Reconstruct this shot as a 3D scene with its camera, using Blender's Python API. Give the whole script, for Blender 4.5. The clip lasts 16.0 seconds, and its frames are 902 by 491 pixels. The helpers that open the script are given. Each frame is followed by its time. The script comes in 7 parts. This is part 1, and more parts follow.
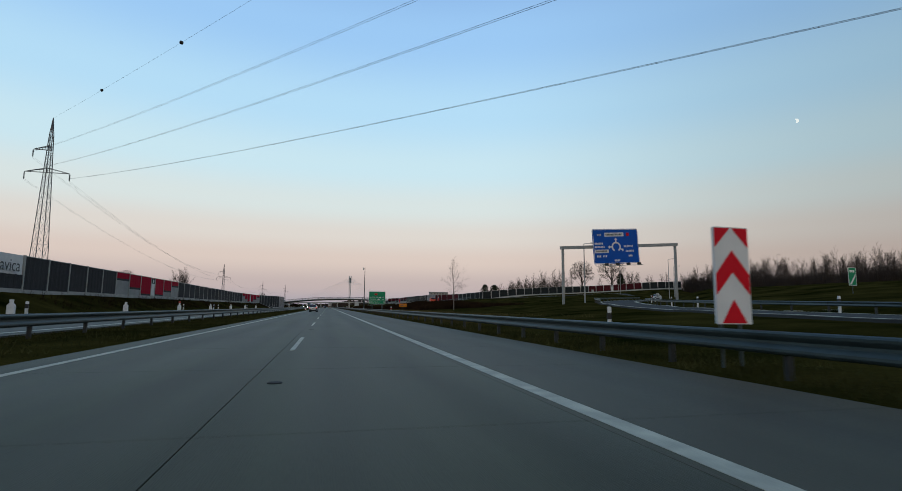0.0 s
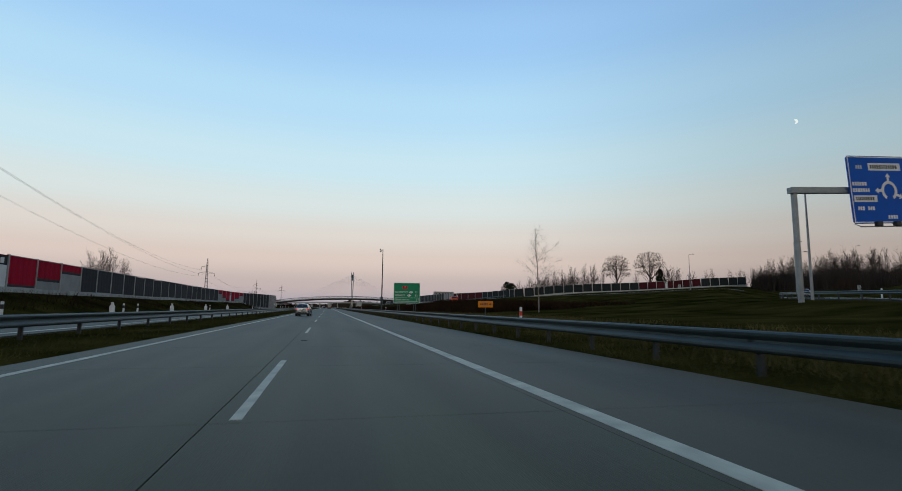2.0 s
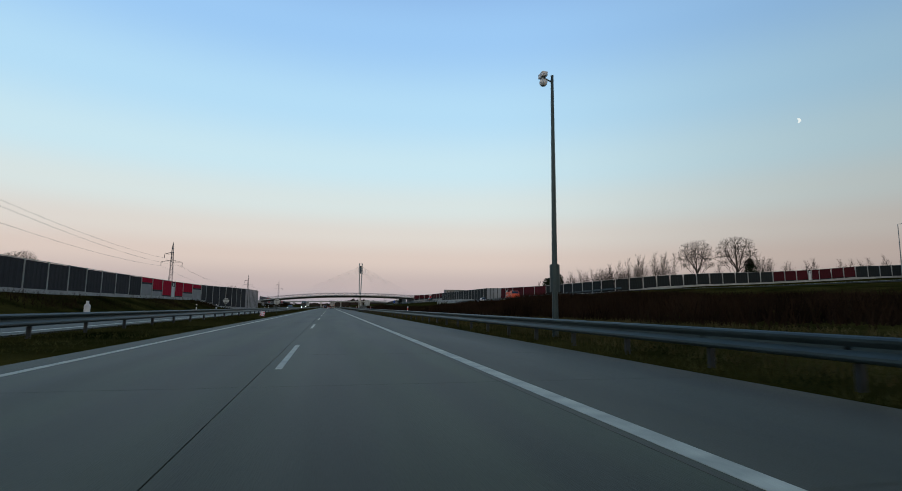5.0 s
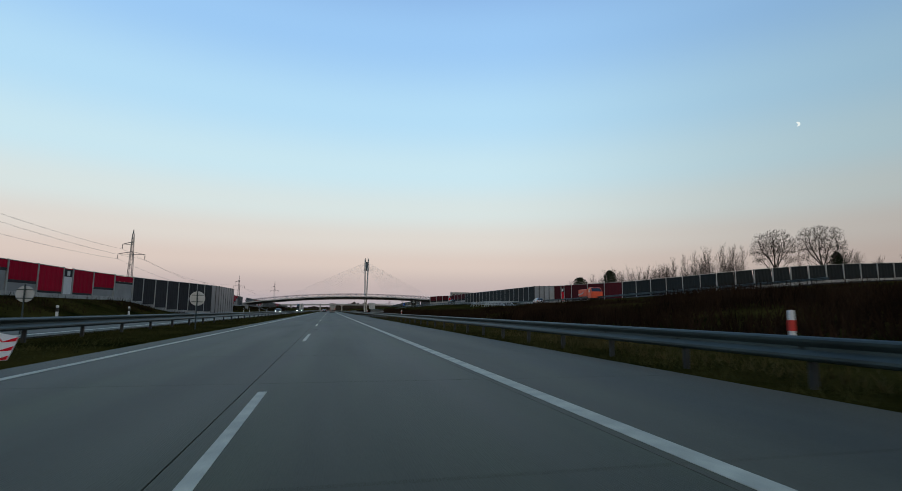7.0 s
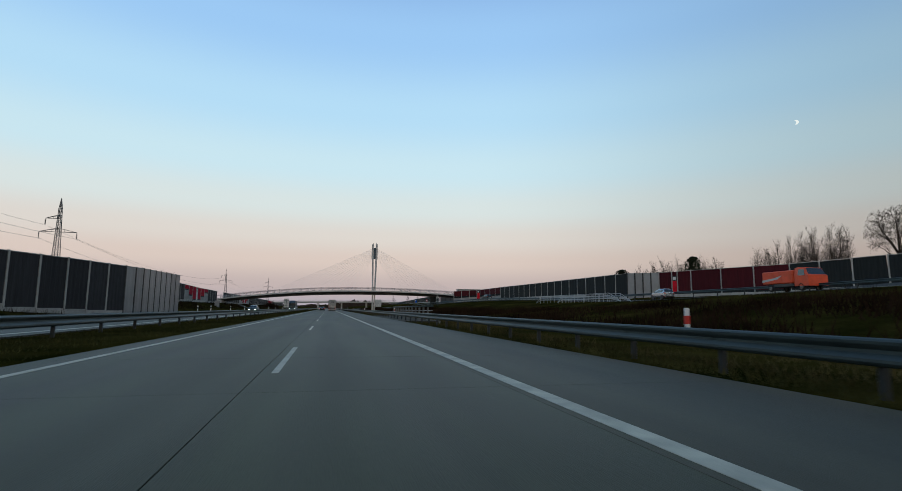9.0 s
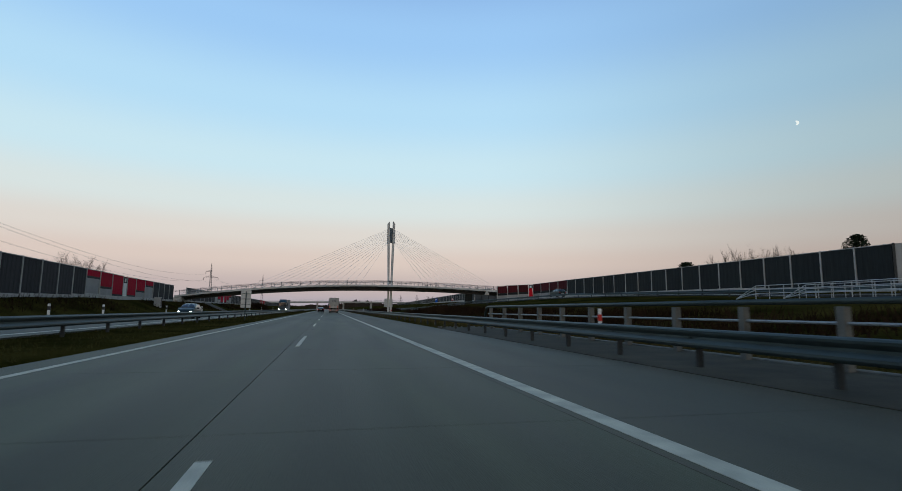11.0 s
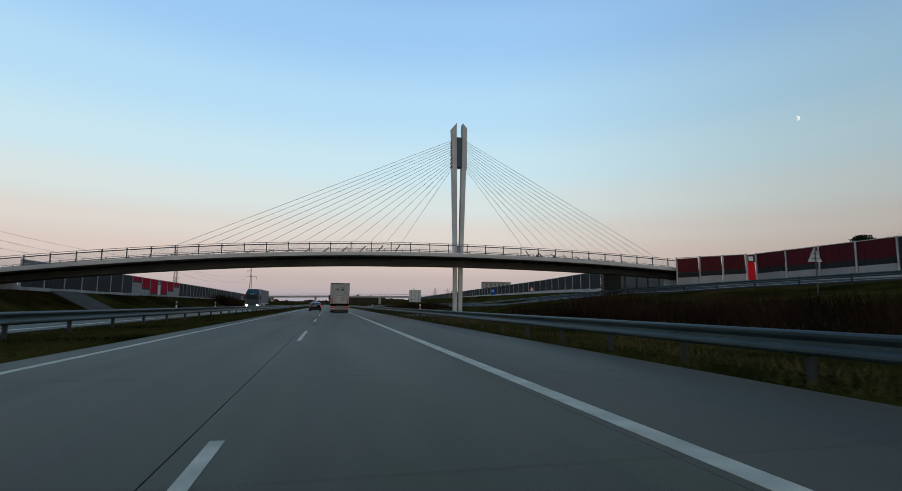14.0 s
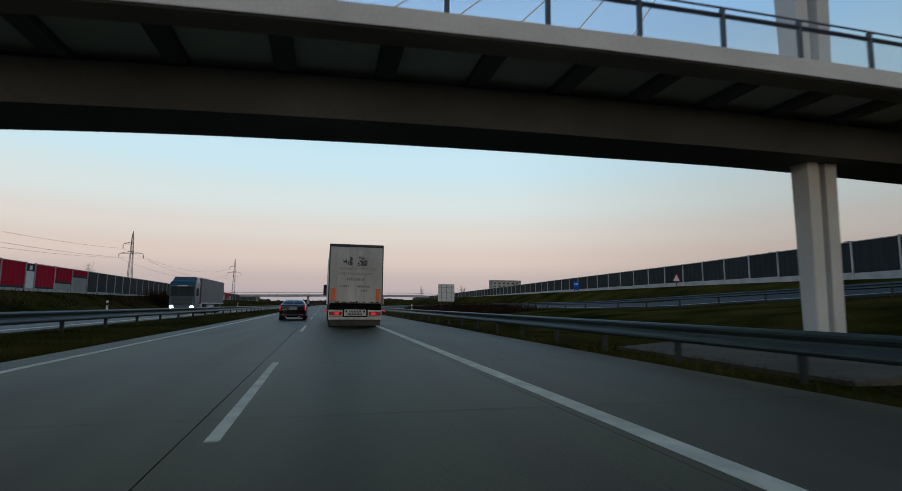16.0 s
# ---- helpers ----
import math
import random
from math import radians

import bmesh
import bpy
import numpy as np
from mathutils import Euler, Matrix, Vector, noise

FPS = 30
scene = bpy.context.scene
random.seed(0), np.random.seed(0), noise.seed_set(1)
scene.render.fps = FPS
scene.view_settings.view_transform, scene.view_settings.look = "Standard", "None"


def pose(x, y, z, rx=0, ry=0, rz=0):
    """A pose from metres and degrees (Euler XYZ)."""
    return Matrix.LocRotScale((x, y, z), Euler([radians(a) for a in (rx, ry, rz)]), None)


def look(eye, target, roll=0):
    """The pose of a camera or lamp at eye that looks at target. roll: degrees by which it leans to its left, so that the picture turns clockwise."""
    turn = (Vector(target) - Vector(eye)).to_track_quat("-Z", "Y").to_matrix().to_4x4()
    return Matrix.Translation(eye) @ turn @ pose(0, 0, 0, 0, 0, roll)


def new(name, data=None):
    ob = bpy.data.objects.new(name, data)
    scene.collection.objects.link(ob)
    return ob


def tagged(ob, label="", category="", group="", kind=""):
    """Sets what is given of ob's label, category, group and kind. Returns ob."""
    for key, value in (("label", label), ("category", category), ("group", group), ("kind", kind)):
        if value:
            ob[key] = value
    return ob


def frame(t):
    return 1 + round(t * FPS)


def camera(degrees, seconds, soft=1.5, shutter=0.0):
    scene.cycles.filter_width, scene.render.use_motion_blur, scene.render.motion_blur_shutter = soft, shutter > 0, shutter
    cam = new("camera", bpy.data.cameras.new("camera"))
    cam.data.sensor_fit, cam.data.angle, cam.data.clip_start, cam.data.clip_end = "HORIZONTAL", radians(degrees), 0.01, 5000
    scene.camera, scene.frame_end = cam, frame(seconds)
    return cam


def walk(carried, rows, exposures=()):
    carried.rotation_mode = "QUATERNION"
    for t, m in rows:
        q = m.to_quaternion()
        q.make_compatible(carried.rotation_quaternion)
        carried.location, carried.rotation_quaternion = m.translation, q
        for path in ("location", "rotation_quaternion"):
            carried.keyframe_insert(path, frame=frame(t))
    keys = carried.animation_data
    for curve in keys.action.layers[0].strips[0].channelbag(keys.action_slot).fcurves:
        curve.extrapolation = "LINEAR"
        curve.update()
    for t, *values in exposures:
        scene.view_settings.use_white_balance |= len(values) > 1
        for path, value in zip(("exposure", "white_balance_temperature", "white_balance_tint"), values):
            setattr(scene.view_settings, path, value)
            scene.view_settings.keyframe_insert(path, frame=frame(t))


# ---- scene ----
# camera: a car on the right lane, looking a little to the right of the road and upwards
YAW, PITCH, ROLL, EYE = 13.38, 6.76, 0.57, 1.133
cam = camera(82.14, 16.0, soft=0.8, shutter=0.1)
PATH = [
    (0, 0.0, -0.13, 0.10), (0.5, 11.13, -0.06, 0.15), (1, 22.21, -0.09, 0.19), (1.5, 33.32, -0.13, 0.15),
    (2, 44.44, -0.08, 0.15), (2.5, 55.57, -0.14, 0.19), (3, 66.91, -0.17, 0.21), (3.5, 78.45, -0.13, 0.15),
    (4, 90.01, -0.22, 0.02), (6.5, 145.0, -0.31, 0.38), (7, 156.4, -0.29, 0.47), (7.5, 167.7, -0.25, 0.44),
    (8, 179.2, -0.15, 0.37), (8.5, 190.75, -0.05, 0.36), (9, 202.51, -0.14, 0.24), (11.5, 261.72, -0.19, 0.32),
    (12, 273.6, -0.2, 0.22), (12.5, 285.5, -0.18, 0.12), (13, 297.5, -0.21, 0.0), (13.5, 309.48, -0.24, -0.08),
    (14, 321.4, -0.2, -0.17), (14.5, 333.4, -0.05, -0.17), (15, 345.38, 0.05, -0.12), (15.5, 357.28, 0.25, -0.25),
    (16, 369.38, 0.35, -0.14),
]
walk(cam, [(t, pose(0, s, EYE, 90 + PITCH + dp, 0, -(YAW + dy)) @ pose(0, 0, 0, 0, 0, ROLL)) for t, s, dy, dp in PATH],
     exposures=[(0, 0.0, 6270, 2), (16, 0.0, 6270, 2)])

# ---- light: dusk, the sun just gone down behind the camera ----
world = bpy.data.worlds.new("dusk_sky")
scene.world = world
world.use_nodes = True
wn, wl = world.node_tree.nodes, world.node_tree.links
wn.clear()
w_out = wn.new("ShaderNodeOutputWorld")
w_bg = wn.new("ShaderNodeBackground")
w_co = wn.new("ShaderNodeTexCoord")
w_sep = wn.new("ShaderNodeSeparateXYZ")
wl.new(w_co.outputs["Generated"], w_sep.inputs[0])


def w_ramp(stops, source):
    r = wn.new("ShaderNodeValToRGB")
    r.color_ramp.interpolation = "EASE"
    while len(r.color_ramp.elements) < len(stops):
        r.color_ramp.elements.new(0.5)
    for e, (p, c) in zip(r.color_ramp.elements, stops):
        e.position, e.color = p, (*c, 1)
    wl.new(source, r.inputs[0])
    return r


def w_math(op, a, b):
    m = wn.new("ShaderNodeMath")
    m.operation = op
    for i, v in enumerate((a, b)):
        if isinstance(v, (int, float)):
            m.inputs[i].default_value = v
        else:
            wl.new(v, m.inputs[i])
    return m.outputs[0]


SKY_EAST = [(0.0, (0.43, 0.38, 0.44)), (0.04, (0.56, 0.45, 0.46)), (0.09, (0.73, 0.575, 0.54)), (0.135, (0.76, 0.665, 0.635)), (0.19, (0.73, 0.76, 0.77)),
            (0.26, (0.63, 0.785, 0.885)), (0.36, (0.50, 0.72, 0.935)), (0.48, (0.365, 0.585, 0.92)), (0.60, (0.255, 0.42, 0.77)), (0.78, (0.09, 0.16, 0.34)), (1.0, (0.04, 0.075, 0.18))]
SKY_WEST = [(0.0, (0.78, 0.58, 0.46)), (0.10, (0.82, 0.70, 0.60)), (0.25, (0.70, 0.70, 0.69)), (0.5, (0.34, 0.44, 0.56)), (0.78, (0.09, 0.16, 0.34)), (1.0, (0.04, 0.075, 0.18))]
east = w_ramp(SKY_EAST, w_sep.outputs[2])
west = w_ramp(SKY_WEST, w_sep.outputs[2])
turn_west = wn.new("ShaderNodeMapRange")
turn_west.interpolation_type = "SMOOTHSTEP"
turn_west.inputs[1].default_value, turn_west.inputs[2].default_value = 0.35, -0.9
wl.new(w_sep.outputs[1], turn_west.inputs[0])
w_mix = wn.new("ShaderNodeMix")
w_mix.data_type = "RGBA"
wl.new(turn_west.outputs[0], w_mix.inputs[0])
wl.new(east.outputs[0], w_mix.inputs[6])
wl.new(west.outputs[0], w_mix.inputs[7])
# physical sky adds its soft share of skylight
nishita = wn.new("ShaderNodeTexSky")
nishita.sky_type, nishita.sun_disc = "NISHITA", False
nishita.sun_elevation, nishita.sun_rotation = radians(1.0), radians(188)
w_add = wn.new("ShaderNodeMix")
w_add.data_type, w_add.blend_type = "RGBA", "ADD"
w_add.inputs[0].default_value = 0.03
wl.new(w_mix.outputs[2], w_add.inputs[6])
wl.new(nishita.outputs[0], w_add.inputs[7])
dim = wn.new("ShaderNodeMapRange")
dim.interpolation_type = "SMOOTHSTEP"
dim.inputs[1].default_value, dim.inputs[2].default_value = 0.25, 1.0
dim.inputs[3].default_value, dim.inputs[4].default_value = 1.0, 0.58
wl.new(w_sep.outputs[0], dim.inputs[0])
w_dim = wn.new("ShaderNodeVectorMath")
w_dim.operation = "SCALE"
wl.new(w_add.outputs[2], w_dim.inputs[0])
wl.new(dim.outputs[0], w_dim.inputs["Scale"])
# the half moon, infinitely far
MOON = Vector((0.7050, 0.6381, 0.2966)).normalized()
MOON_DARK = (MOON + Vector((-0.0024, 0.0026, -0.0004))).normalized()


def w_disc(way, size):
    d = wn.new("ShaderNodeVectorMath")
    d.operation = "DOT_PRODUCT"
    d.inputs[1].default_value = way
    wl.new(w_co.outputs["Generated"], d.inputs[0])
    return w_math("GREATER_THAN", d.outputs["Value"], math.cos(size))


w_moon = w_math("MULTIPLY", w_disc(MOON, 0.0036), w_math("SUBTRACT", 1.0, w_disc(MOON_DARK, 0.0036)))
w_moonmix = wn.new("ShaderNodeMix")
w_moonmix.data_type = "RGBA"
wl.new(w_moon, w_moonmix.inputs[0])
wl.new(w_dim.outputs[0], w_moonmix.inputs[6])
w_moonmix.inputs[7].default_value = (0.92, 0.92, 0.90, 1)
wl.new(w_moonmix.outputs[2], w_bg.inputs[0])
w_bg.inputs[1].default_value = 0.95
wl.new(w_bg.outputs[0], w_out.inputs[0])

glow = bpy.data.lights.new("afterglow", "SUN")
glow.energy, glow.angle, glow.color = 0.22, radians(40), (1.0, 0.86, 0.74)
glow_ob = new("afterglow", glow)
glow_ob.matrix_world = look((0, 0, 60), (10, 100, 38))

# ---- materials ----


def mat(name, col, rough=0.6, metal=0.0, var=0.22, scale=1.5, fine=40.0, bump=0.15, rand=0.0, tint=None, stretch=(1, 1, 1), gloss_var=0.1, spec=0.5):
    m = bpy.data.materials.new(name)
    m.use_nodes = True
    n, l = m.node_tree.nodes, m.node_tree.links
    b = n["Principled BSDF"]
    b.inputs["Metallic"].default_value = metal
    b.inputs["Specular IOR Level"].default_value = spec
    geo = n.new("ShaderNodeNewGeometry")
    mp = n.new("ShaderNodeMapping")
    mp.inputs["Scale"].default_value = stretch
    l.new(geo.outputs["Position"], mp.inputs[0])
    big, small = n.new("ShaderNodeTexNoise"), n.new("ShaderNodeTexNoise")
    big.inputs["Scale"].default_value, small.inputs["Scale"].default_value = scale, fine
    big.inputs["Detail"].default_value, small.inputs["Detail"].default_value = 5, 3
    for t in (big, small):
        l.new(mp.outputs[0], t.inputs["Vector"])
    ramp = n.new("ShaderNodeValToRGB")
    ramp.color_ramp.elements[0].position, ramp.color_ramp.elements[1].position = 0.3, 0.7
    dark = [c * (1 - var) for c in col]
    light = [min(1, c * (1 + var)) for c in (tint or col)]
    ramp.color_ramp.elements[0].color, ramp.color_ramp.elements[1].color = (*dark, 1), (*light, 1)
    l.new(big.outputs["Fac"], ramp.inputs[0])
    grain = n.new("ShaderNodeMapRange")
    grain.inputs[3].default_value, grain.inputs[4].default_value = 1 - var * 0.8, 1 + var * 0.8
    l.new(small.outputs["Fac"], grain.inputs[0])
    fac = grain.outputs[0]
    if rand:
        info = n.new("ShaderNodeObjectInfo")
        r = n.new("ShaderNodeMapRange")
        r.inputs[3].default_value, r.inputs[4].default_value = 1 - rand, 1 + rand
        l.new(info.outputs["Random"], r.inputs[0])
        mm = n.new("ShaderNodeMath")
        mm.operation = "MULTIPLY"
        l.new(fac, mm.inputs[0])
        l.new(r.outputs[0], mm.inputs[1])
        fac = mm.outputs[0]
    mul = n.new("ShaderNodeVectorMath")
    mul.operation = "SCALE"
    l.new(ramp.outputs[0], mul.inputs[0])
    l.new(fac, mul.inputs["Scale"])
    l.new(mul.outputs[0], b.inputs["Base Color"])
    rr = n.new("ShaderNodeMapRange")
    rr.inputs[3].default_value, rr.inputs[4].default_value = max(0.02, rough - gloss_var), min(1, rough + gloss_var)
    l.new(big.outputs["Fac"], rr.inputs[0])
    l.new(rr.outputs[0], b.inputs["Roughness"])
    if bump:
        bp = n.new("ShaderNodeBump")
        bp.inputs["Strength"].default_value, bp.inputs["Distance"].default_value = bump, 0.02
        l.new(small.outputs["Fac"], bp.inputs["Height"])
        l.new(bp.outputs[0], b.inputs["Normal"])
    return m


def glow_mat(name, col, power):
    m = mat(name, col, 0.3, var=0.05, bump=0)
    b = m.node_tree.nodes["Principled BSDF"]
    b.inputs["Emission Color"].default_value = (*col, 1)
    b.inputs["Emission Strength"].default_value = power
    return m


M_SLAB = mat("road_concrete", (0.042, 0.047, 0.023), 0.58, var=0.26, scale=0.9, fine=90, bump=0.25, rand=0.07, stretch=(1, 0.05, 1), spec=0.28)
M_SHOULDER = mat("shoulder_concrete", (0.058, 0.054, 0.033), 0.60, var=0.2, scale=0.7, fine=80, bump=0.25, rand=0.06, stretch=(1, 0.06, 1), spec=0.25)
M_JOINT = mat("joint_filler", (0.022, 0.022, 0.022), 0.9, bump=0.1)
M_ASPHALT = mat("asphalt", (0.045, 0.047, 0.046), 0.85, var=0.2, scale=0.5, fine=120, bump=0.3, spec=0.2)
M_PAINT = mat("road_paint", (0.52, 0.50, 0.38), 0.7, var=0.26, scale=2.2, fine=45, bump=0.2)
M_GRASS = mat("grass_ground", (0.016, 0.021, 0.004), 1.0, var=0.5, scale=0.22, fine=7, bump=0.6, tint=(0.042, 0.033, 0.008), spec=0.0)
M_BLADE = mat("grass_blades", (0.024, 0.031, 0.010), 1.0, var=0.4, scale=0.6, fine=3, bump=0, tint=(0.066, 0.058, 0.020), spec=0.0)
M_SCRUB = mat("dry_scrub", (0.015, 0.010, 0.006), 0.95, var=0.45, scale=0.25, fine=2, bump=0, tint=(0.029, 0.0165, 0.0095), spec=0.0)
M_STEEL = mat("galvanised_steel", (0.052, 0.071, 0.070), 0.52, 0.5, var=0.2, scale=1.2, fine=14, bump=0.05)
M_GALV = mat("pale_galvanised_steel", (0.27, 0.28, 0.28), 0.5, 0.4, var=0.15, scale=2, fine=20, bump=0.05)
M_POST = mat("steel_post", (0.034, 0.037, 0.038), 0.5, 0.5, var=0.2, scale=3, fine=20, bump=0.05)
M_PANEL = mat("dark_noise_panel", (0.034, 0.034, 0.036), 0.75, var=0.25, scale=0.8, fine=16, bump=0.5, rand=0.16, stretch=(6, 6, 0.5), spec=0.15)
M_PANEL_G = mat("dark_green_noise_panel", (0.020, 0.024, 0.024), 0.75, var=0.25, scale=0.8, fine=16, bump=0.5, rand=0.16, stretch=(6, 6, 0.5), spec=0.15)
M_RED = mat("red_noise_panel", (0.36, 0.003, 0.024), 0.7, var=0.2, scale=0.8, fine=16, bump=0.4, rand=0.12, stretch=(6, 6, 0.5), spec=0.05)
M_DRED = mat("dark_red_noise_panel", (0.065, 0.007, 0.011), 0.7, var=0.2, scale=0.8, fine=16, bump=0.4, rand=0.15, stretch=(6, 6, 0.5), spec=0.15)
M_GREY = mat("grey_noise_panel", (0.27, 0.265, 0.255), 0.75, var=0.15, scale=0.6, fine=14, bump=0.3, rand=0.1)
M_DIMGREY = mat("dim_grey_panel", (0.10, 0.10, 0.10), 0.8, var=0.2, scale=0.6, fine=14, bump=0.3, rand=0.15, spec=0.2)
M_SILVER = mat("silver_panel", (0.25, 0.26, 0.27), 0.4, 0.4, var=0.12, scale=0.7, fine=20, bump=0.1, rand=0.1)
M_CONC = mat("pale_concrete", (0.36, 0.35, 0.325), 0.8, var=0.2, scale=0.8, fine=25, bump=0.25, rand=0.06)
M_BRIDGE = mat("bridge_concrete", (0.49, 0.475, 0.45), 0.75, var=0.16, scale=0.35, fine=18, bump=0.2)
# same concrete as the deck, darkened in colour for the shade below it
M_BRIDGE_SHADED = mat("bridge_soffit", (0.105, 0.104, 0.1), 0.85, var=0.25, scale=0.4, fine=14, bump=0.2)
M_DSTEEL = mat("dark_painted_steel", (0.055, 0.062, 0.075), 0.45, 0.3, var=0.15, scale=1, fine=20, bump=0.05)
M_RAILING = mat("bridge_railing_steel", (0.16, 0.16, 0.17), 0.45, 0.6, var=0.15, scale=2, fine=20, bump=0.05)
M_CABLE = mat("stay_cable", (0.8, 0.8, 0.79), 0.5, 0.0, var=0.08, bump=0)
M_PANE = mat("railing_pane", (0.55, 0.58, 0.6), 0.12, var=0.05, bump=0)
M_PANE.node_tree.nodes["Principled BSDF"].inputs["Alpha"].default_value = 0.14
M_WIRE = mat("power_wire", (0.08, 0.08, 0.09), 0.5, 0.6, var=0.05, bump=0)
M_PYLON = mat("pylon_steel", (0.13, 0.13, 0.135), 0.6, 0.4, var=0.2, bump=0)
M_WHITE = mat("white_plastic", (0.72, 0.71, 0.69), 0.5, var=0.1, scale=4, fine=30, bump=0.05)
M_BLACK = mat("black_plastic", (0.018, 0.018, 0.018), 0.55, var=0.2, bump=0.05)
M_REFLR = mat("red_reflector", (0.55, 0.03, 0.02), 0.35, var=0.1, bump=0)
M_BLUE = mat("sign_blue", (0.010, 0.085, 0.42), 0.6, var=0.08, scale=1, fine=20, bump=0, spec=0.15)
M_GREEN = mat("sign_green", (0.028, 0.25, 0.115), 0.6, var=0.08, scale=1, fine=20, bump=0, spec=0.15)
M_SIGNW = mat("sign_white", (0.70, 0.69, 0.67), 0.55, var=0.08, bump=0, spec=0.2)
M_SIGNR = mat("sign_red", (0.62, 0.010, 0.022), 0.6, var=0.1, bump=0, spec=0.1)
M_ORANGE = mat("sign_orange", (0.74, 0.22, 0.006), 0.6, var=0.1, bump=0, spec=0.15)
M_SIGNBACK = mat("sign_back_aluminium", (0.45, 0.46, 0.46), 0.5, 0.4, var=0.12, bump=0.05)
M_BARK = mat("bare_bark", (0.050, 0.038, 0.030), 0.9, var=0.3, scale=1.5, fine=12, bump=0.2, rand=0.25, spec=0.1)
M_BIRCH = mat("birch_bark", (0.22, 0.19, 0.165), 0.85, var=0.35, scale=2.5, fine=14, bump=0.2, spec=0.1)
M_PINE = mat("evergreen_leaf", (0.018, 0.026, 0.012), 0.8, var=0.4, scale=1.2, fine=8, bump=0, spec=0.1)
M_TYRE = mat("tyre_rubber", (0.02, 0.02, 0.02), 0.8, var=0.2, bump=0.1)
M_RIM = mat("alloy_rim", (0.5, 0.5, 0.5), 0.35, 0.8, var=0.1, bump=0)
M_GLASS = mat("car_glass", (0.022, 0.032, 0.036), 0.06, var=0.05, bump=0, gloss_var=0.03, spec=1.0)
M_TAIL = glow_mat("lit_tail_lamp", (0.62, 0.012, 0.016), 0.65)
M_TAILOFF = mat("red_lamp_lens", (0.35, 0.012, 0.012), 0.2, var=0.1, bump=0)
M_HEAD = glow_mat("lit_head_lamp", (1.0, 0.95, 0.85), 14.0)
M_TARP = mat("dirty_white_tarpaulin", (0.58, 0.54, 0.48), 0.65, var=0.2, scale=0.8, fine=8, bump=0.1, stretch=(3, 1, 0.4))
M_GRIME = mat("road_grime", (0.22, 0.20, 0.18), 0.8, var=0.3, scale=2, fine=12, bump=0.1)
M_PRINT = mat("worn_black_print", (0.10, 0.095, 0.09), 0.7, var=0.4, scale=6, fine=25, bump=0)
M_SILVERCAR = mat("silver_car_paint", (0.34, 0.37, 0.40), 0.24, 0.75, var=0.05, scale=1, fine=60, bump=0)
M_BLACKCAR = mat("black_car_paint", (0.012, 0.013, 0.017), 0.16, 0.2, var=0.1, scale=1, fine=60, bump=0)
M_WHITECAR = mat("white_car_paint", (0.6, 0.62, 0.63), 0.25, 0.1, var=0.05, bump=0)
M_TRUCKBLUE = mat("blue_grey_cab_paint", (0.028, 0.050, 0.075), 0.3, 0.1, var=0.1, bump=0)
M_GREENCAR = mat("dark_green_car_paint", (0.018, 0.035, 0.032), 0.35, 0.1, var=0.08, bump=0, spec=0.3)
M_TRUCKORANGE = mat("orange_truck_paint", (0.72, 0.075, 0.018), 0.45, 0.0, var=0.12, bump=0)

M_PRINT_FAINT = mat("faded_print", (0.30, 0.285, 0.26), 0.7, var=0.4, scale=7, fine=25, bump=0)
M_FRAME = mat("grimy_dark_frame", (0.055, 0.052, 0.05), 0.6, var=0.3, scale=3, fine=20, bump=0.1)
M_DIRTYW = mat("dirty_white_board", (0.60, 0.57, 0.51), 0.6, var=0.2, scale=5, fine=30, bump=0.05)
M_MARKER = mat("red_orange_marker", (0.85, 0.15, 0.03), 0.4, var=0.1, bump=0)
# near-black colour that stands for shade in the gap below the trailer doors
M_GAP = mat("black_underside", (0.006, 0.006, 0.006), 0.8, var=0.2, bump=0.05, spec=0.1)
M_FLAP = mat("grimy_flap", (0.075, 0.072, 0.066), 0.8, var=0.3, scale=4, fine=25, bump=0.1)
M_CABTEAL = mat("teal_blue_cab_paint", (0.016, 0.055, 0.085), 0.32, 0.0, var=0.08, bump=0)
M_TARPGREY = mat("grey_tarpaulin", (0.13, 0.13, 0.132), 0.6, var=0.14, scale=0.7, fine=7, bump=0.1, stretch=(1, 2, 0.5))
M_ANCHOR = mat("blue_anchor_steel", (0.014, 0.040, 0.065), 0.4, 0.2, var=0.12, bump=0.05)
M_APRON = mat("dull_apron_concrete", (0.085, 0.073, 0.056), 0.95, var=0.25, scale=0.8, fine=18, bump=0.2, spec=0.1)
M_CAP = mat("dirty_cap_concrete", (0.052, 0.048, 0.034), 0.85, var=0.4, scale=0.9, fine=18, bump=0.25, spec=0.15)
M_CULVERT = mat("culvert_concrete", (0.13, 0.125, 0.11), 0.85, var=0.3, scale=1.5, fine=20, bump=0.2)


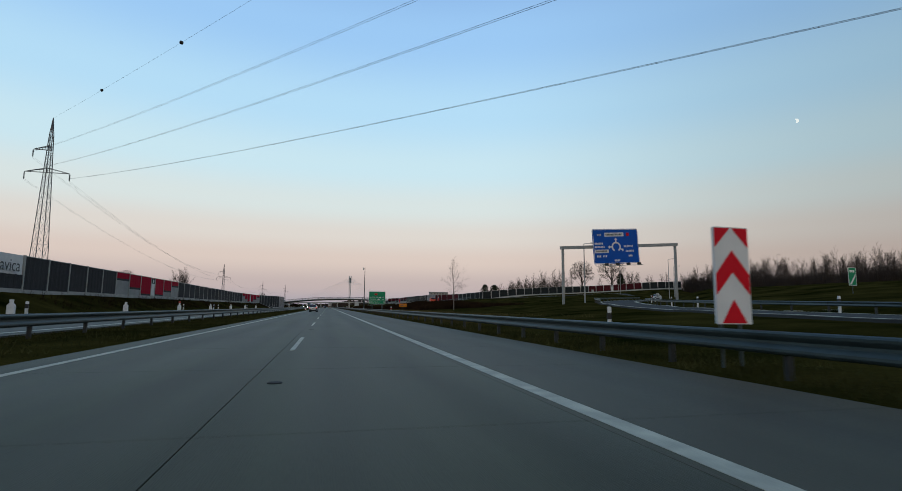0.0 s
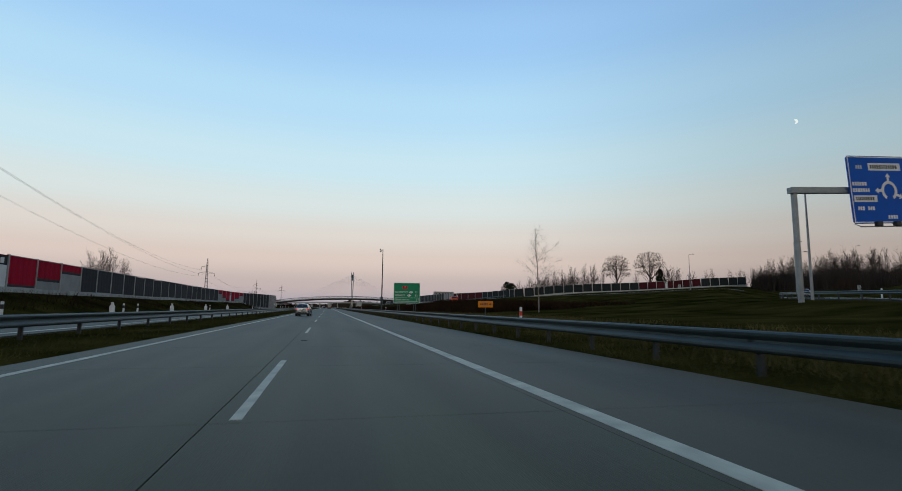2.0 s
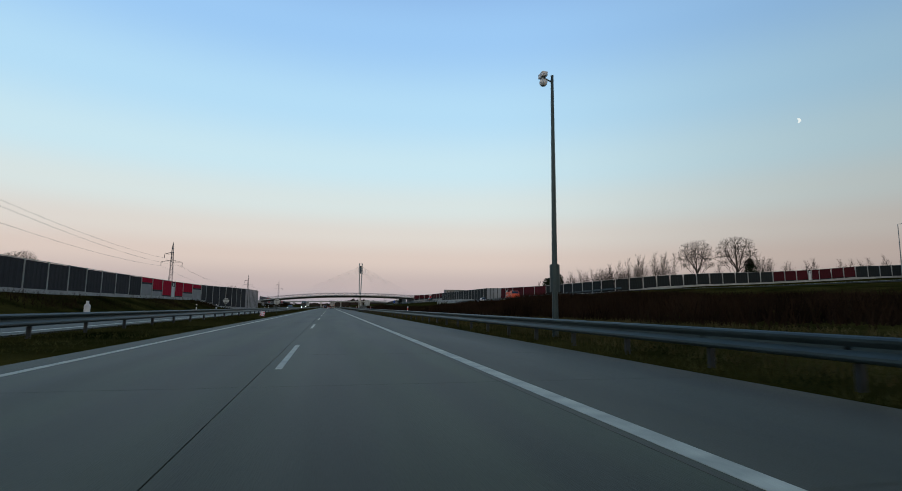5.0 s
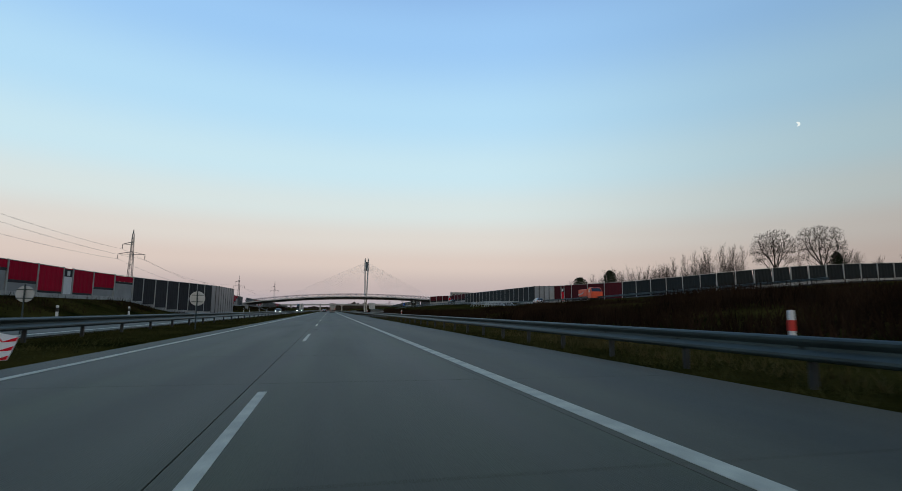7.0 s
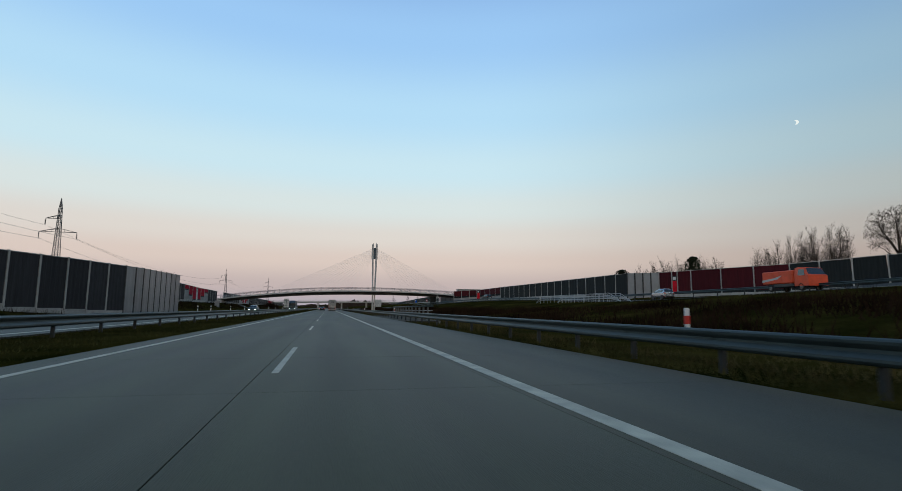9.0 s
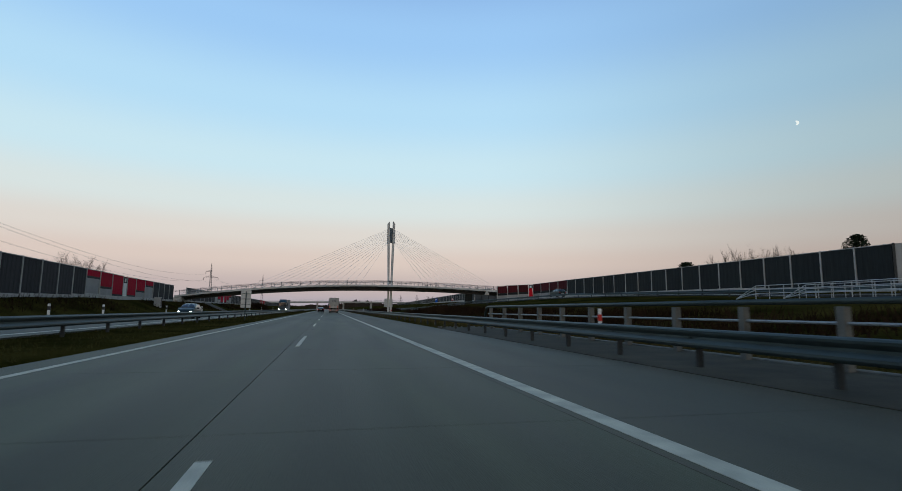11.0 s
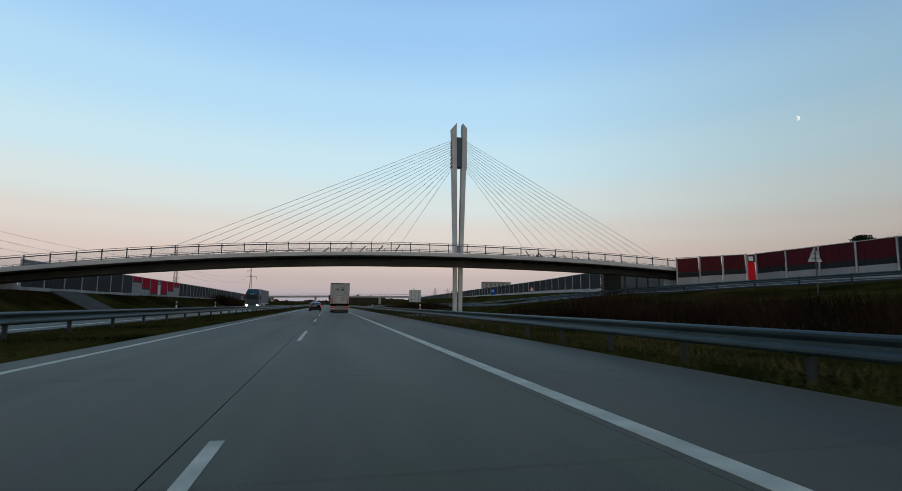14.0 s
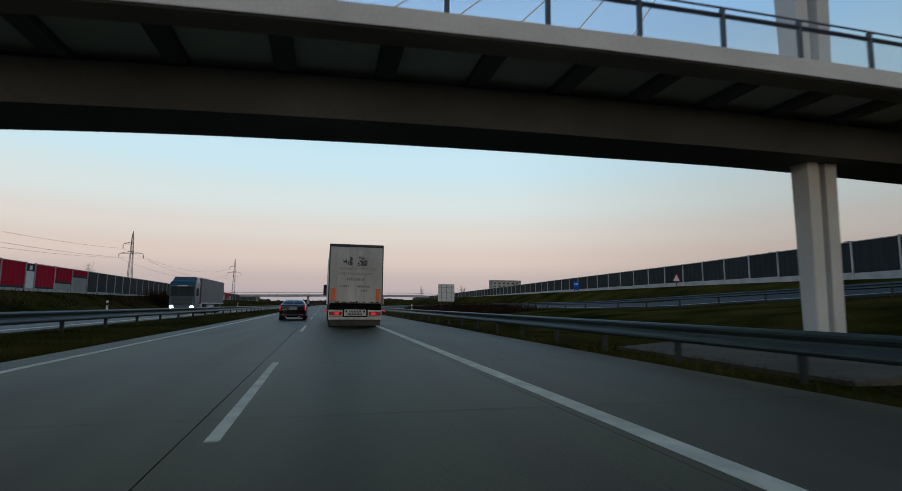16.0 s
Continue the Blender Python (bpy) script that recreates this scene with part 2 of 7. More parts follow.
def wear(m, amount=0.3):
    """Oily tyre tracks along the lanes, long stains and patched areas on a road surface."""
    n, l = m.node_tree.nodes, m.node_tree.links
    b = n["Principled BSDF"]
    src = b.inputs["Base Color"].links[0].from_socket
    geo = n.new("ShaderNodeNewGeometry")
    sep = n.new("ShaderNodeSeparateXYZ")
    l.new(geo.outputs["Position"], sep.inputs[0])
    fac = None
    for centre in (-3.75, -2.05, 0.05, 1.8):
        d = n.new("ShaderNodeMath")
        d.operation = "SUBTRACT"
        d.inputs[1].default_value = centre
        l.new(sep.outputs[0], d.inputs[0])
        a = n.new("ShaderNodeMath")
        a.operation = "ABSOLUTE"
        l.new(d.outputs[0], a.inputs[0])
        t = n.new("ShaderNodeMapRange")
        t.interpolation_type = "SMOOTHSTEP"
        t.inputs[1].default_value, t.inputs[2].default_value = 0.55, 0.1
        l.new(a.outputs[0], t.inputs[0])
        if fac is None:
            fac = t.outputs[0]
        else:
            s = n.new("ShaderNodeMath")
            s.operation = "ADD"
            l.new(fac, s.inputs[0])
            l.new(t.outputs[0], s.inputs[1])
            fac = s.outputs[0]
    mp = n.new("ShaderNodeMapping")
    mp.inputs["Scale"].default_value = (0.9, 0.10, 1)
    l.new(geo.outputs["Position"], mp.inputs[0])
    ns = n.new("ShaderNodeTexNoise")
    ns.inputs["Scale"].default_value, ns.inputs["Detail"].default_value = 0.8, 6
    l.new(mp.outputs[0], ns.inputs["Vector"])
    st = n.new("ShaderNodeMapRange")
    st.inputs[1].default_value, st.inputs[2].default_value = 0.3, 0.7
    st.inputs[3].default_value, st.inputs[4].default_value = 1.0 + amount, 1.0 - amount
    l.new(ns.outputs["Fac"], st.inputs[0])
    tr = n.new("ShaderNodeMath")
    tr.operation = "MULTIPLY_ADD"
    tr.inputs[1].default_value, tr.inputs[2].default_value = -0.6 * amount, 1.0
    l.new(fac, tr.inputs[0])
    k = n.new("ShaderNodeMath")
    k.operation = "MULTIPLY"
    l.new(tr.outputs[0], k.inputs[0])
    l.new(st.outputs[0], k.inputs[1])
    v = n.new("ShaderNodeVectorMath")
    v.operation = "SCALE"
    l.new(src, v.inputs[0])
    l.new(k.outputs[0], v.inputs["Scale"])
    l.new(v.outputs[0], b.inputs["Base Color"])


wear(M_SLAB, 0.4)
for m in (M_SLAB, M_SHOULDER):
    m.node_tree.nodes["Principled BSDF"].inputs["Specular Tint"].default_value = (1.0, 0.98, 0.80, 1)
wear(M_SHOULDER, 0.32)

# ---- building helpers ----


def box(bm, x0, x1, y0, y1, z0, z1, bevel=0.0):
    vs = [bm.verts.new((x, y, z)) for z in (z0, z1) for y in (y0, y1) for x in (x0, x1)]
    fs = [bm.faces.new([vs[i] for i in f]) for f in ((0, 2, 3, 1), (4, 5, 7, 6), (0, 1, 5, 4), (2, 6, 7, 3), (0, 4, 6, 2), (1, 3, 7, 5))]
    if bevel:
        bmesh.ops.bevel(bm, geom=list({e for f in fs for e in f.edges}), offset=bevel, segments=1, affect="EDGES")
    return vs


def tube(bm, a, b, r0, r1=None, n=6):
    a, b = Vector(a), Vector(b)
    r1 = r0 if r1 is None else r1
    d = (b - a).normalized()
    u = d.orthogonal().normalized()
    v = d.cross(u)
    rings = []
    for p, r in ((a, r0), (b, r1)):
        rings.append([bm.verts.new(p + (u * math.cos(2 * math.pi * i / n) + v * math.sin(2 * math.pi * i / n)) * r) for i in range(n)])
    for i in range(n):
        j = (i + 1) % n
        bm.faces.new((rings[0][i], rings[0][j], rings[1][j], rings[1][i]))
    bm.faces.new(rings[0][::-1])
    bm.faces.new(rings[1])


def polytube(bm, pts, r, n=5):
    """One continuous round bar through the points."""
    pts = [Vector(p) for p in pts]
    rings = []
    for i, p in enumerate(pts):
        d = (pts[min(i + 1, len(pts) - 1)] - pts[max(i - 1, 0)]).normalized()
        u = d.cross(Vector((0, 0, 1))).normalized() if abs(d.z) < 0.95 else Vector((1, 0, 0))
        v = u.cross(d)
        rings.append([p + (u * math.cos(6.2832 * k / n) + v * math.sin(6.2832 * k / n)) * r for k in range(n)])
    loft(bm, rings)


def loft(bm, rings, caps=True):
    rows = [[bm.verts.new(p) for p in r] for r in rings]
    n = len(rows[0])
    for a, b in zip(rows, rows[1:]):
        for i in range(n):
            j = (i + 1) % n
            bm.faces.new((a[i], a[j], b[j], b[i]))
    if caps:
        bm.faces.new(rows[0][::-1])
        bm.faces.new(rows[-1])


def flat(bm, pts, y):
    bm.faces.new([bm.verts.new((x, y, z)) for x, z in pts])


def mesh_of(name, bm, material, smooth=False):
    bmesh.ops.recalc_face_normals(bm, faces=bm.faces)
    me = bpy.data.meshes.new(name)
    bm.to_mesh(me)
    bm.free()
    me.materials.append(material)
    if smooth:
        for p in me.polygons:
            p.use_smooth = True
    return me


def part(name, bm, material, parent, label="", smooth=False):
    me = bm if isinstance(bm, bpy.types.Mesh) else mesh_of(name, bm, material, smooth)
    ob = new(name, me)
    ob.parent = parent
    return tagged(ob, label)


def thing(name, m, label, category, group="", kind=""):
    ob = new(name)
    ob.matrix_world = m
    return tagged(ob, label, category, group, kind)


def single(name, bm, material, label, category, kind="", group="", smooth=False):
    return tagged(new(name, mesh_of(name, bm, material, smooth)), label, category, group, kind)


def box_part(name, parent, material, dims, label="", bevel=0.0):
    bm = bmesh.new()
    box(bm, *dims, bevel=bevel)
    return part(name, bm, material, parent, label)


def tube_part(name, parent, material, a, b, r0, r1=None, n=8, label=""):
    bm = bmesh.new()
    tube(bm, a, b, r0, r1, n)
    return part(name, bm, material, parent, label)


def lettering(name, text, size, m, material, parent, label="", align="CENTER"):
    cu = bpy.data.curves.new("letters", "FONT")
    cu.body, cu.size, cu.align_x, cu.align_y, cu.extrude = text, size, align, "CENTER", 0.004
    tmp = bpy.data.objects.new("letters", cu)
    scene.collection.objects.link(tmp)
    dg = bpy.context.evaluated_depsgraph_get()
    me = bpy.data.meshes.new_from_object(tmp.evaluated_get(dg))
    bpy.data.objects.remove(tmp)
    me.materials.clear()
    me.materials.append(material)
    ob = part(name, me, material, parent, label)
    ob.matrix_local = m
    return ob


def lerp_path(path, y):
    for (x0, y0), (x1, y1) in zip(path, path[1:]):
        if y <= y1:
            return x0 + (x1 - x0) * (y - y0) / (y1 - y0)
    return path[-1][0]


def smooth01(v):
    v = max(0.0, min(1.0, v))
    return v * v * (3 - 2 * v)


# ---- ground: one sheet, road bed, verges and embankments ----
LEFT_PROFILE = [(-2600, -2.0), (-300, 0.5), (-60, 1.0), (-36, 2.2), (-30, 2.2), (-24.2, 0.05), (-21.0, 0.02), (-20.3, -0.15), (-10.9, -0.15), (-10.4, 0.0), (-5.9, 0.02), (-5.7, -0.15), (6.5, -0.15)]
RIGHT_A = [(6.5, -0.15), (6.75, -0.02), (10, 0.05), (14, 0.3), (20, 0.6), (28, 0.9), (34, 1.25), (38, 1.7), (50, 2.5), (58, 3.2), (66, 4.3), (76, 5.6), (100, 6.2), (200, 7.0), (400, 7), (2600, 4)]
RIGHT_B = [(6.5, -0.15), (6.75, -0.02), (10, -0.15), (14, -0.2), (20, 0.35), (30, 1.9), (40, 3.25), (46, 3.75), (52, 4.0), (57, 4.75), (66, 5.0), (120, 6.8), (171, 8.8), (400, 9), (2600, 4)]
RIGHT_C = [(6.5, -0.15), (6.75, -0.02), (10, -0.15), (16, -0.1), (24, 0.6), (31, 1.0), (36, 1.6), (41, 3.7), (48, 4.0), (70, 4.0), (120, 4.0), (400, 6), (2600, 4)]


def profile(pts, x):
    for (x0, z0), (x1, z1) in zip(pts, pts[1:]):
        if x <= x1:
            return z0 + (z1 - z0) * (x - x0) / (x1 - x0)
    return pts[-1][1]


RAMP = [(22, -30), (22.5, -5), (25, 18), (31.5, 42), (41, 65), (52, 86), (72, 110), (105, 138), (150, 165), (230, 190)]
RAMP_Z = [(-400, 0.6), (18, 0.75), (42, 1.15), (65, 1.7), (86, 2.4), (110, 3.2), (138, 4.2), (165, 5.4), (190, 6.0), (999, 6.0)]


def ramp_bed(x, y, z):
    """Levels the ground under the exit ramp."""
    best, at = 99.0, y
    for (x0, y0), (x1, y1) in zip(RAMP, RAMP[1:]):
        dx, dy = x1 - x0, y1 - y0
        u = max(0.0, min(1.0, ((x - x0) * dx + (y - y0) * dy) / (dx * dx + dy * dy)))
        d = math.hypot(x0 + u * dx - x, y0 + u * dy - y)
        if d < best:
            best, at = d, y0 + u * dy
    k = smooth01((15.0 - best) / 9.0)
    return z * (1 - k) + k * profile(RAMP_Z, at)


BANK = [(66, 0.0), (74, 0.2), (83, 0.85), (93, 1.4), (107, 1.75), (128, 2.1), (146, 2.4), (158, 2.9), (170, 3.05), (184, 3.8), (260, 2.5), (400, 0.0), (2600, 0.0)]


def ground_z(x, y):
    if x <= 6.5:
        z = profile(LEFT_PROFILE, x)
        if x < -23 and 245 < y < 300:
            k = smooth01((y - 245) / 14) * smooth01((300 - y) / 8)
            z = z * (1 - k) + k * profile([(-400, 0.5), (-40, 0.6), (-28, 0.5), (-22.8, -0.05)], max(x, -399))
    else:
        k1, k2 = smooth01((y - 120) / 80), smooth01((y - 375) / 50)
        z = profile(RIGHT_A, x) * (1 - k1) + profile(RIGHT_B, x) * k1
        z = z * (1 - k2) + profile(RIGHT_C, x) * k2
        z -= 1.25 * smooth01((x - 30) / 14) * smooth01((90 - x) / 20) * math.exp(-((y - 275) / 34) ** 2)
        if y < 190 and 10 < x < 240:
            z = ramp_bed(x, y, z)
        if x > 66 and 214 < y < 430:
            z += profile(BANK, x) * smooth01((y - 214) / 24) * smooth01((430 - y) / 90)
    if x > 9 or x < -24:
        z += 0.10 * noise.noise(Vector((x * 0.12, y * 0.12, 0)))
    return z


def grid_lines(fine, step, far):
    a = [fine[0] + i * step for i in range(int((fine[1] - fine[0]) / step) + 1)]
    lo = [fine[0] - d for d in far][::-1]
    hi = [fine[1] + d for d in far]
    return lo + a + hi


GX = sorted(set([-2600, -1500, -900, -500, -300, -200, -140, -100, -80, -60, -48, -40, -36, -33, -30, -28, -26, -24.2, -22.8, -21.0, -20.3, -16, -10.9, -10.4, -9, -7.5, -5.9, -5.7, 0, 6.5, 6.75,
                 8, 9, 10, 12, 14, 16, 18, 20, 22, 24, 26, 28, 30, 32, 34, 36, 38, 40, 42, 44, 46, 48, 50, 52, 54, 56, 58, 60, 64, 70, 80, 100, 130, 170, 220, 300, 450, 700, 1200, 2600]))
GY = grid_lines((-40, 760), 4.0, (30, 80, 180, 400, 900, 1800, 3000))
gv = [(x, y, ground_z(x, y)) for y in GY for x in GX]
nx = len(GX)
gf = [(j * nx + i, j * nx + i + 1, (j + 1) * nx + i + 1, (j + 1) * nx + i) for j in range(len(GY) - 1) for i in range(nx - 1)]
gme = bpy.data.meshes.new("ground")
gme.from_pydata(gv, [], gf)
gme.materials.append(M_GRASS)
for p in gme.polygons:
    p.use_smooth = True
tagged(new("ground", gme), "dull brown-green winter grass on verges and embankments", "ground", kind="structure")

# ---- roads ----
ROAD_X = [(-5.75, -1.105), (-1.095, 2.622), (2.628, 6.6)]
road = thing("road", pose(0, 0, 0), "grey concrete motorway carriageway with slab joints and white lines", "road", kind="structure")
box_part("road_bed", road, M_JOINT, (-5.74, 6.59, -60, 1400, -0.3, -0.02))


def slab_mesh(x0, x1, length, material):
    bm = bmesh.new()
    vs = box(bm, x0, x1, 0.003, length - 0.003, -0.14, 0.0)
    top = [e for e in bm.edges if all(v.co.z > -0.01 for v in e.verts)]
    bmesh.ops.bevel(bm, geom=top, offset=0.003, segments=1, affect="EDGES")
    return mesh_of("slab", bm, material)


slab_meshes = [slab_mesh(x0, x1, 5.0, M_SHOULDER if i == 2 else M_SLAB) for i, (x0, x1) in enumerate(ROAD_X)]
for k in range(82):
    for me in slab_meshes:
        ob = part("slab", me, None, road)
        ob.location.y = 5.0 * k
bm = bmesh.new()
for x0, x1 in ROAD_X:
    for k in range(-12, 0):
        box(bm, x0, x1, 5 * k + 0.003, 5 * k + 4.997, -0.14, 0)
    for k in range(82, 280):
        box(bm, x0, x1, 5 * k + 0.003, 5 * k + 4.997, -0.14, 0)
tagged(part("slab_rows", bm, M_SLAB, road), kind="stuff")
box_part("edge_line", road, M_PAINT, (2.745, 2.995, -60, 1400, -0.01, 0.005), "white painted edge line")
box_part("edge_line", road, M_PAINT, (-5.04, -4.88, -60, 1400, -0.01, 0.005), "white painted edge line")
bm = bmesh.new()
box(bm, -0.91, -0.79, 0, 6.0, -0.01, 0.005)
dash_me = mesh_of("dash", bm, M_PAINT)
for k in range(-4, 60):
    part("dash", dash_me, None, road).location.y = 14.14 + 18 * k
far_road = thing("road", pose(0, 0, 0), "grey opposite carriageway behind the median rail", "road", kind="structure")
box_part("carriageway", far_road, M_SHOULDER, (-20.2, -11.0, -60, 1400, -0.3, 0.0))
box_part("edge_line", far_road, M_PAINT, (-12.2, -11.95, -60, 1400, -0.01, 0.005))
box_part("edge_line", far_road, M_PAINT, (-18.6, -18.35, -60, 1400, -0.01, 0.005))
for k in range(0, 40):
    part("dash", dash_me, None, far_road).location = (-14.4, 5 + 18 * k, 0)


def ribbon(name, pts, half, lift, material, label, offset=0.0):
    """A strip draped on the ground along a smooth line of (x, y) points."""
    line = []
    for i in range(len(pts) - 1):
        p0, p1, p2, p3 = (Vector(pts[max(0, min(len(pts) - 1, i + k))]) for k in (-1, 0, 1, 2))
        for s in range(10):
            u = s / 10
            line.append(0.5 * (2 * p1 + (p2 - p0) * u + (2 * p0 - 5 * p1 + 4 * p2 - p3) * u * u + (3 * p1 - p0 - 3 * p2 + p3) * u ** 3))
    bm = bmesh.new()
    rows = []
    for a, b in zip(line, line[1:]):
        d = (b - a).normalized()
        nrm = Vector((d.y, -d.x))
        row = []
        for w in (-half, -half / 2, 0, half / 2, half):
            q = a + nrm * (w + offset)
            row.append((q.x, q.y, ground_z(q.x, q.y) + lift))
        rows.append(row)
    vs = [[bm.verts.new(p) for p in r] for r in rows]
    for r0, r1 in zip(vs, vs[1:]):
        for i in range(4):
            bm.faces.new((r0[i], r0[i + 1], r1[i + 1], r1[i]))
    geom = bmesh.ops.extrude_face_region(bm, geom=bm.faces[:])
    bmesh.ops.translate(bm, verts=[g for g in geom["geom"] if isinstance(g, bmesh.types.BMVert)], vec=(0, 0, -0.7 if half > 1 else -0.01))
    return single(name, bm, material, label, "road" if half > 1 else "road line", "structure")


SLIP = [(92, 130), (76, 165), (62, 200), (54, 235), (49.5, 280), (46, 330), (39, 375), (32.5, 420), (26.5, 470), (19, 530), (13, 600), (9.6, 680)]
ribbon("road", RAMP, 3.4, 0.14, M_ASPHALT, "asphalt exit ramp curving away from the motorway")
ribbon("road_marking", RAMP, 0.17, 0.165, M_PAINT, "white edge line of the exit ramp", 2.9)
ribbon("road_marking", RAMP, 0.17, 0.165, M_PAINT, "white edge line of the exit ramp", -2.9)
for k in range(4):
    x, y = 33.6 + 1.3 * k, 38.5 - 2.3 * k
    bm = bmesh.new()
    z = ground_z(x, y) + 0.17
    loft(bm, [[(x, y, zz), (x + 0.35, y - 0.2, zz), (x + 2.0, y + 2.6, zz), (x + 1.65, y + 2.8, zz)] for zz in (z - 0.02, z)])
    single("road_marking", bm, M_PAINT, "white hatched bar beside the exit ramp", "road line", "structure")
ribbon("road", SLIP, 3.2, 0.14, M_ASPHALT, "asphalt slip road running below the noise wall")
ribbon("road_marking", SLIP, 0.12, 0.165, M_PAINT, "white edge line of the slip road", -2.7)

# ---- guard rails ----


def w_beam(bm, y0, y1, face):
    """A two-wave rail, its bulges towards face (+1 or -1 in x)."""
    prof = [(0.0, 0.80), (0.035, 0.803), (0.066, 0.788), (0.084, 0.758), (0.078, 0.715), (0.05, 0.672), (0.02, 0.64), (0.02, 0.59), (0.052, 0.556), (0.082, 0.515), (0.084, 0.472), (0.064, 0.434), (0.035, 0.416), (0.0, 0.415)]
    back = [(x - 0.012, z) for x, z in prof[::-1]]
    loft(bm, [[(face * x, y, z) for x, z in prof + back] for y in (y0, y1)])


def guard_rail(name, m, faces, y0, y1, step, label):
    rail = thing(name, m, label, "guard rail", "motorway guard rails")
    for face, off in faces:
        bm = bmesh.new()
        w_beam(bm, 0, 12.03, face)
        me = mesh_of("beam", bm, M_STEEL)
        for k in range(int((y1 - y0) / 12)):
            part("beam", me, None, rail).location = (off + face * (0.004 if k % 2 else 0.0), y0 + 12 * k, 0)
    bm = bmesh.new()
    box(bm, -0.06, 0.06, -0.05, 0.05, -0.5, 0.78, 0.01)
    post_me = mesh_of("post", bm, M_POST)
    bm = bmesh.new()
    box(bm, -0.10, 0.10, -0.07, 0.07, 0.52, 0.70, 0.01)
    spacer_me = mesh_of("spacer", bm, M_POST)
    n = int((y1 - y0) / step)
    for k in range(n):
        y = y0 + step * (k + 0.4)
        if y < 470:
            part("post", post_me, None, rail).location = (0, y, 0)
            part("spacer", spacer_me, None, rail).location = (faces[0][0] * 0.09, y, 0)
    return rail


guard_rail("guard_rail", pose(-9.35, 0, 0), ((1, 0.17), (-1, -0.17)), -30, 870, 4.0, "double-sided galvanised steel guard rail along the median")
guard_rail("guard_rail", pose(7.45, 0, 0), ((-1, -0.17),), -30, 870, 3.0, "galvanised steel guard rail beside the hard shoulder")


def curved_rail(pts, label, step=4.0):
    rail = thing("guard_rail", pose(0, 0, 0), label, "guard rail", "side road guard rails")
    for (xa, ya), (xb, yb) in zip(pts, pts[1:]):
        za, zb = ground_z(xa, ya) + 0.1, ground_z(xb, yb) + 0.1
        bm = bmesh.new()
        prof = [(0.0, 0.75), (0.08, 0.70), (0.03, 0.6), (0.08, 0.5), (0.0, 0.44), (-0.015, 0.44), (-0.015, 0.75)]
        d = Vector((xb - xa, yb - ya)).normalized()
        nn = Vector((-d.y, d.x))
        loft(bm, [[(x + nn.x * o, y + nn.y * o, z + h) for o, h in prof] for x, y, z in ((xa, ya, za), (xb, yb, zb))])
        part("beam", bm, M_STEEL, rail)
        ln = math.hypot(xb - xa, yb - ya)
        for k in range(max(1, int(ln / step))):
            u = (k + 0.5) * step / ln
            if u < 1:
                x, y = xa + (xb - xa) * u, ya + (yb - ya) * u
                box_part("post", rail, M_POST, (x - 0.05, x + 0.05, y - 0.05, y + 0.05, ground_z(x, y) - 0.2, ground_z(x, y) + 0.82))
    return rail


curved_rail([(26.6, -20), (27.0, 0), (29.4, 18), (35.8, 41), (45.2, 63.5), (55.6, 83)], "steel guard rail on the outer edge of the exit ramp")
curved_rail([(37.4, 66.5), (48.6, 88.6), (62, 105), (80, 122)], "steel guard rail on the inner edge of the exit ramp")
curved_rail([(56.5, 205), (49.5, 245), (45.0, 290), (41.6, 335), (35, 375), (28.5, 420), (22.5, 470), (15.2, 530)], "steel guard rail along the slip road")

# ---- noise walls ----


def panel_mesh(width, height, material, ribs):
    """A noise panel with upright ribs on the road side (+x), hung between its posts."""
    bm = bmesh.new()
    prof = [(-0.06, 0.0)]
    n = ribs
    for i in range(n):
        a, b = width * i / n, width * (i + 1) / n
        w = (b - a)
        prof += [(0.04, a + w * 0.03), (0.04, a + w * 0.45), (0.06, a + w * 0.55), (0.06, a + w * 0.93)]
    prof += [(-0.06, width)]
    lo = [bm.verts.new((x, y, 0)) for x, y in prof]
    hi = [bm.verts.new((x, y, height)) for x, y in prof]
    for i in range(len(prof)):
        j = (i + 1) % len(prof)
        bm.faces.new((lo[i], lo[j], hi[j], hi[i]))
    bm.faces.new(hi)
    bm.faces.new(lo[::-1])
    return mesh_of("panel", bm, material)


PANELS = {}


def panel_of(width, height, material, ribs=5):
    key = (round(width, 1), round(height, 1), material.name)
    if key not in PANELS:
        PANELS[key] = panel_mesh(width, height, material, ribs)
    return PANELS[key]


def bays(spec):
    """Bay edges in y and their kinds, from (y0, y1, kinds): a string sets one bay a letter, a number the bay's width of dark panels."""
    out = []
    for y0, y1, kinds in spec:
        if isinstance(kinds, tuple):
            kind, width = kinds
            n = max(1, round((y1 - y0) / width))
            out += [(y0 + (y1 - y0) * i / n, y0 + (y1 - y0) * (i + 1) / n, kind) for i in range(n)]
        else:
            size = {"O": 0.42}
            total = sum(size.get(c, 1) for c in kinds)
            y = y0
            for c in kinds:
                d = (y1 - y0) * size.get(c, 1) / total
                out.append((y, y + d, c))
                y += d
    return out


RED_SHARE = {"S": 0.26, "M": 0.62, "R": 0.92, "U": 0.55}


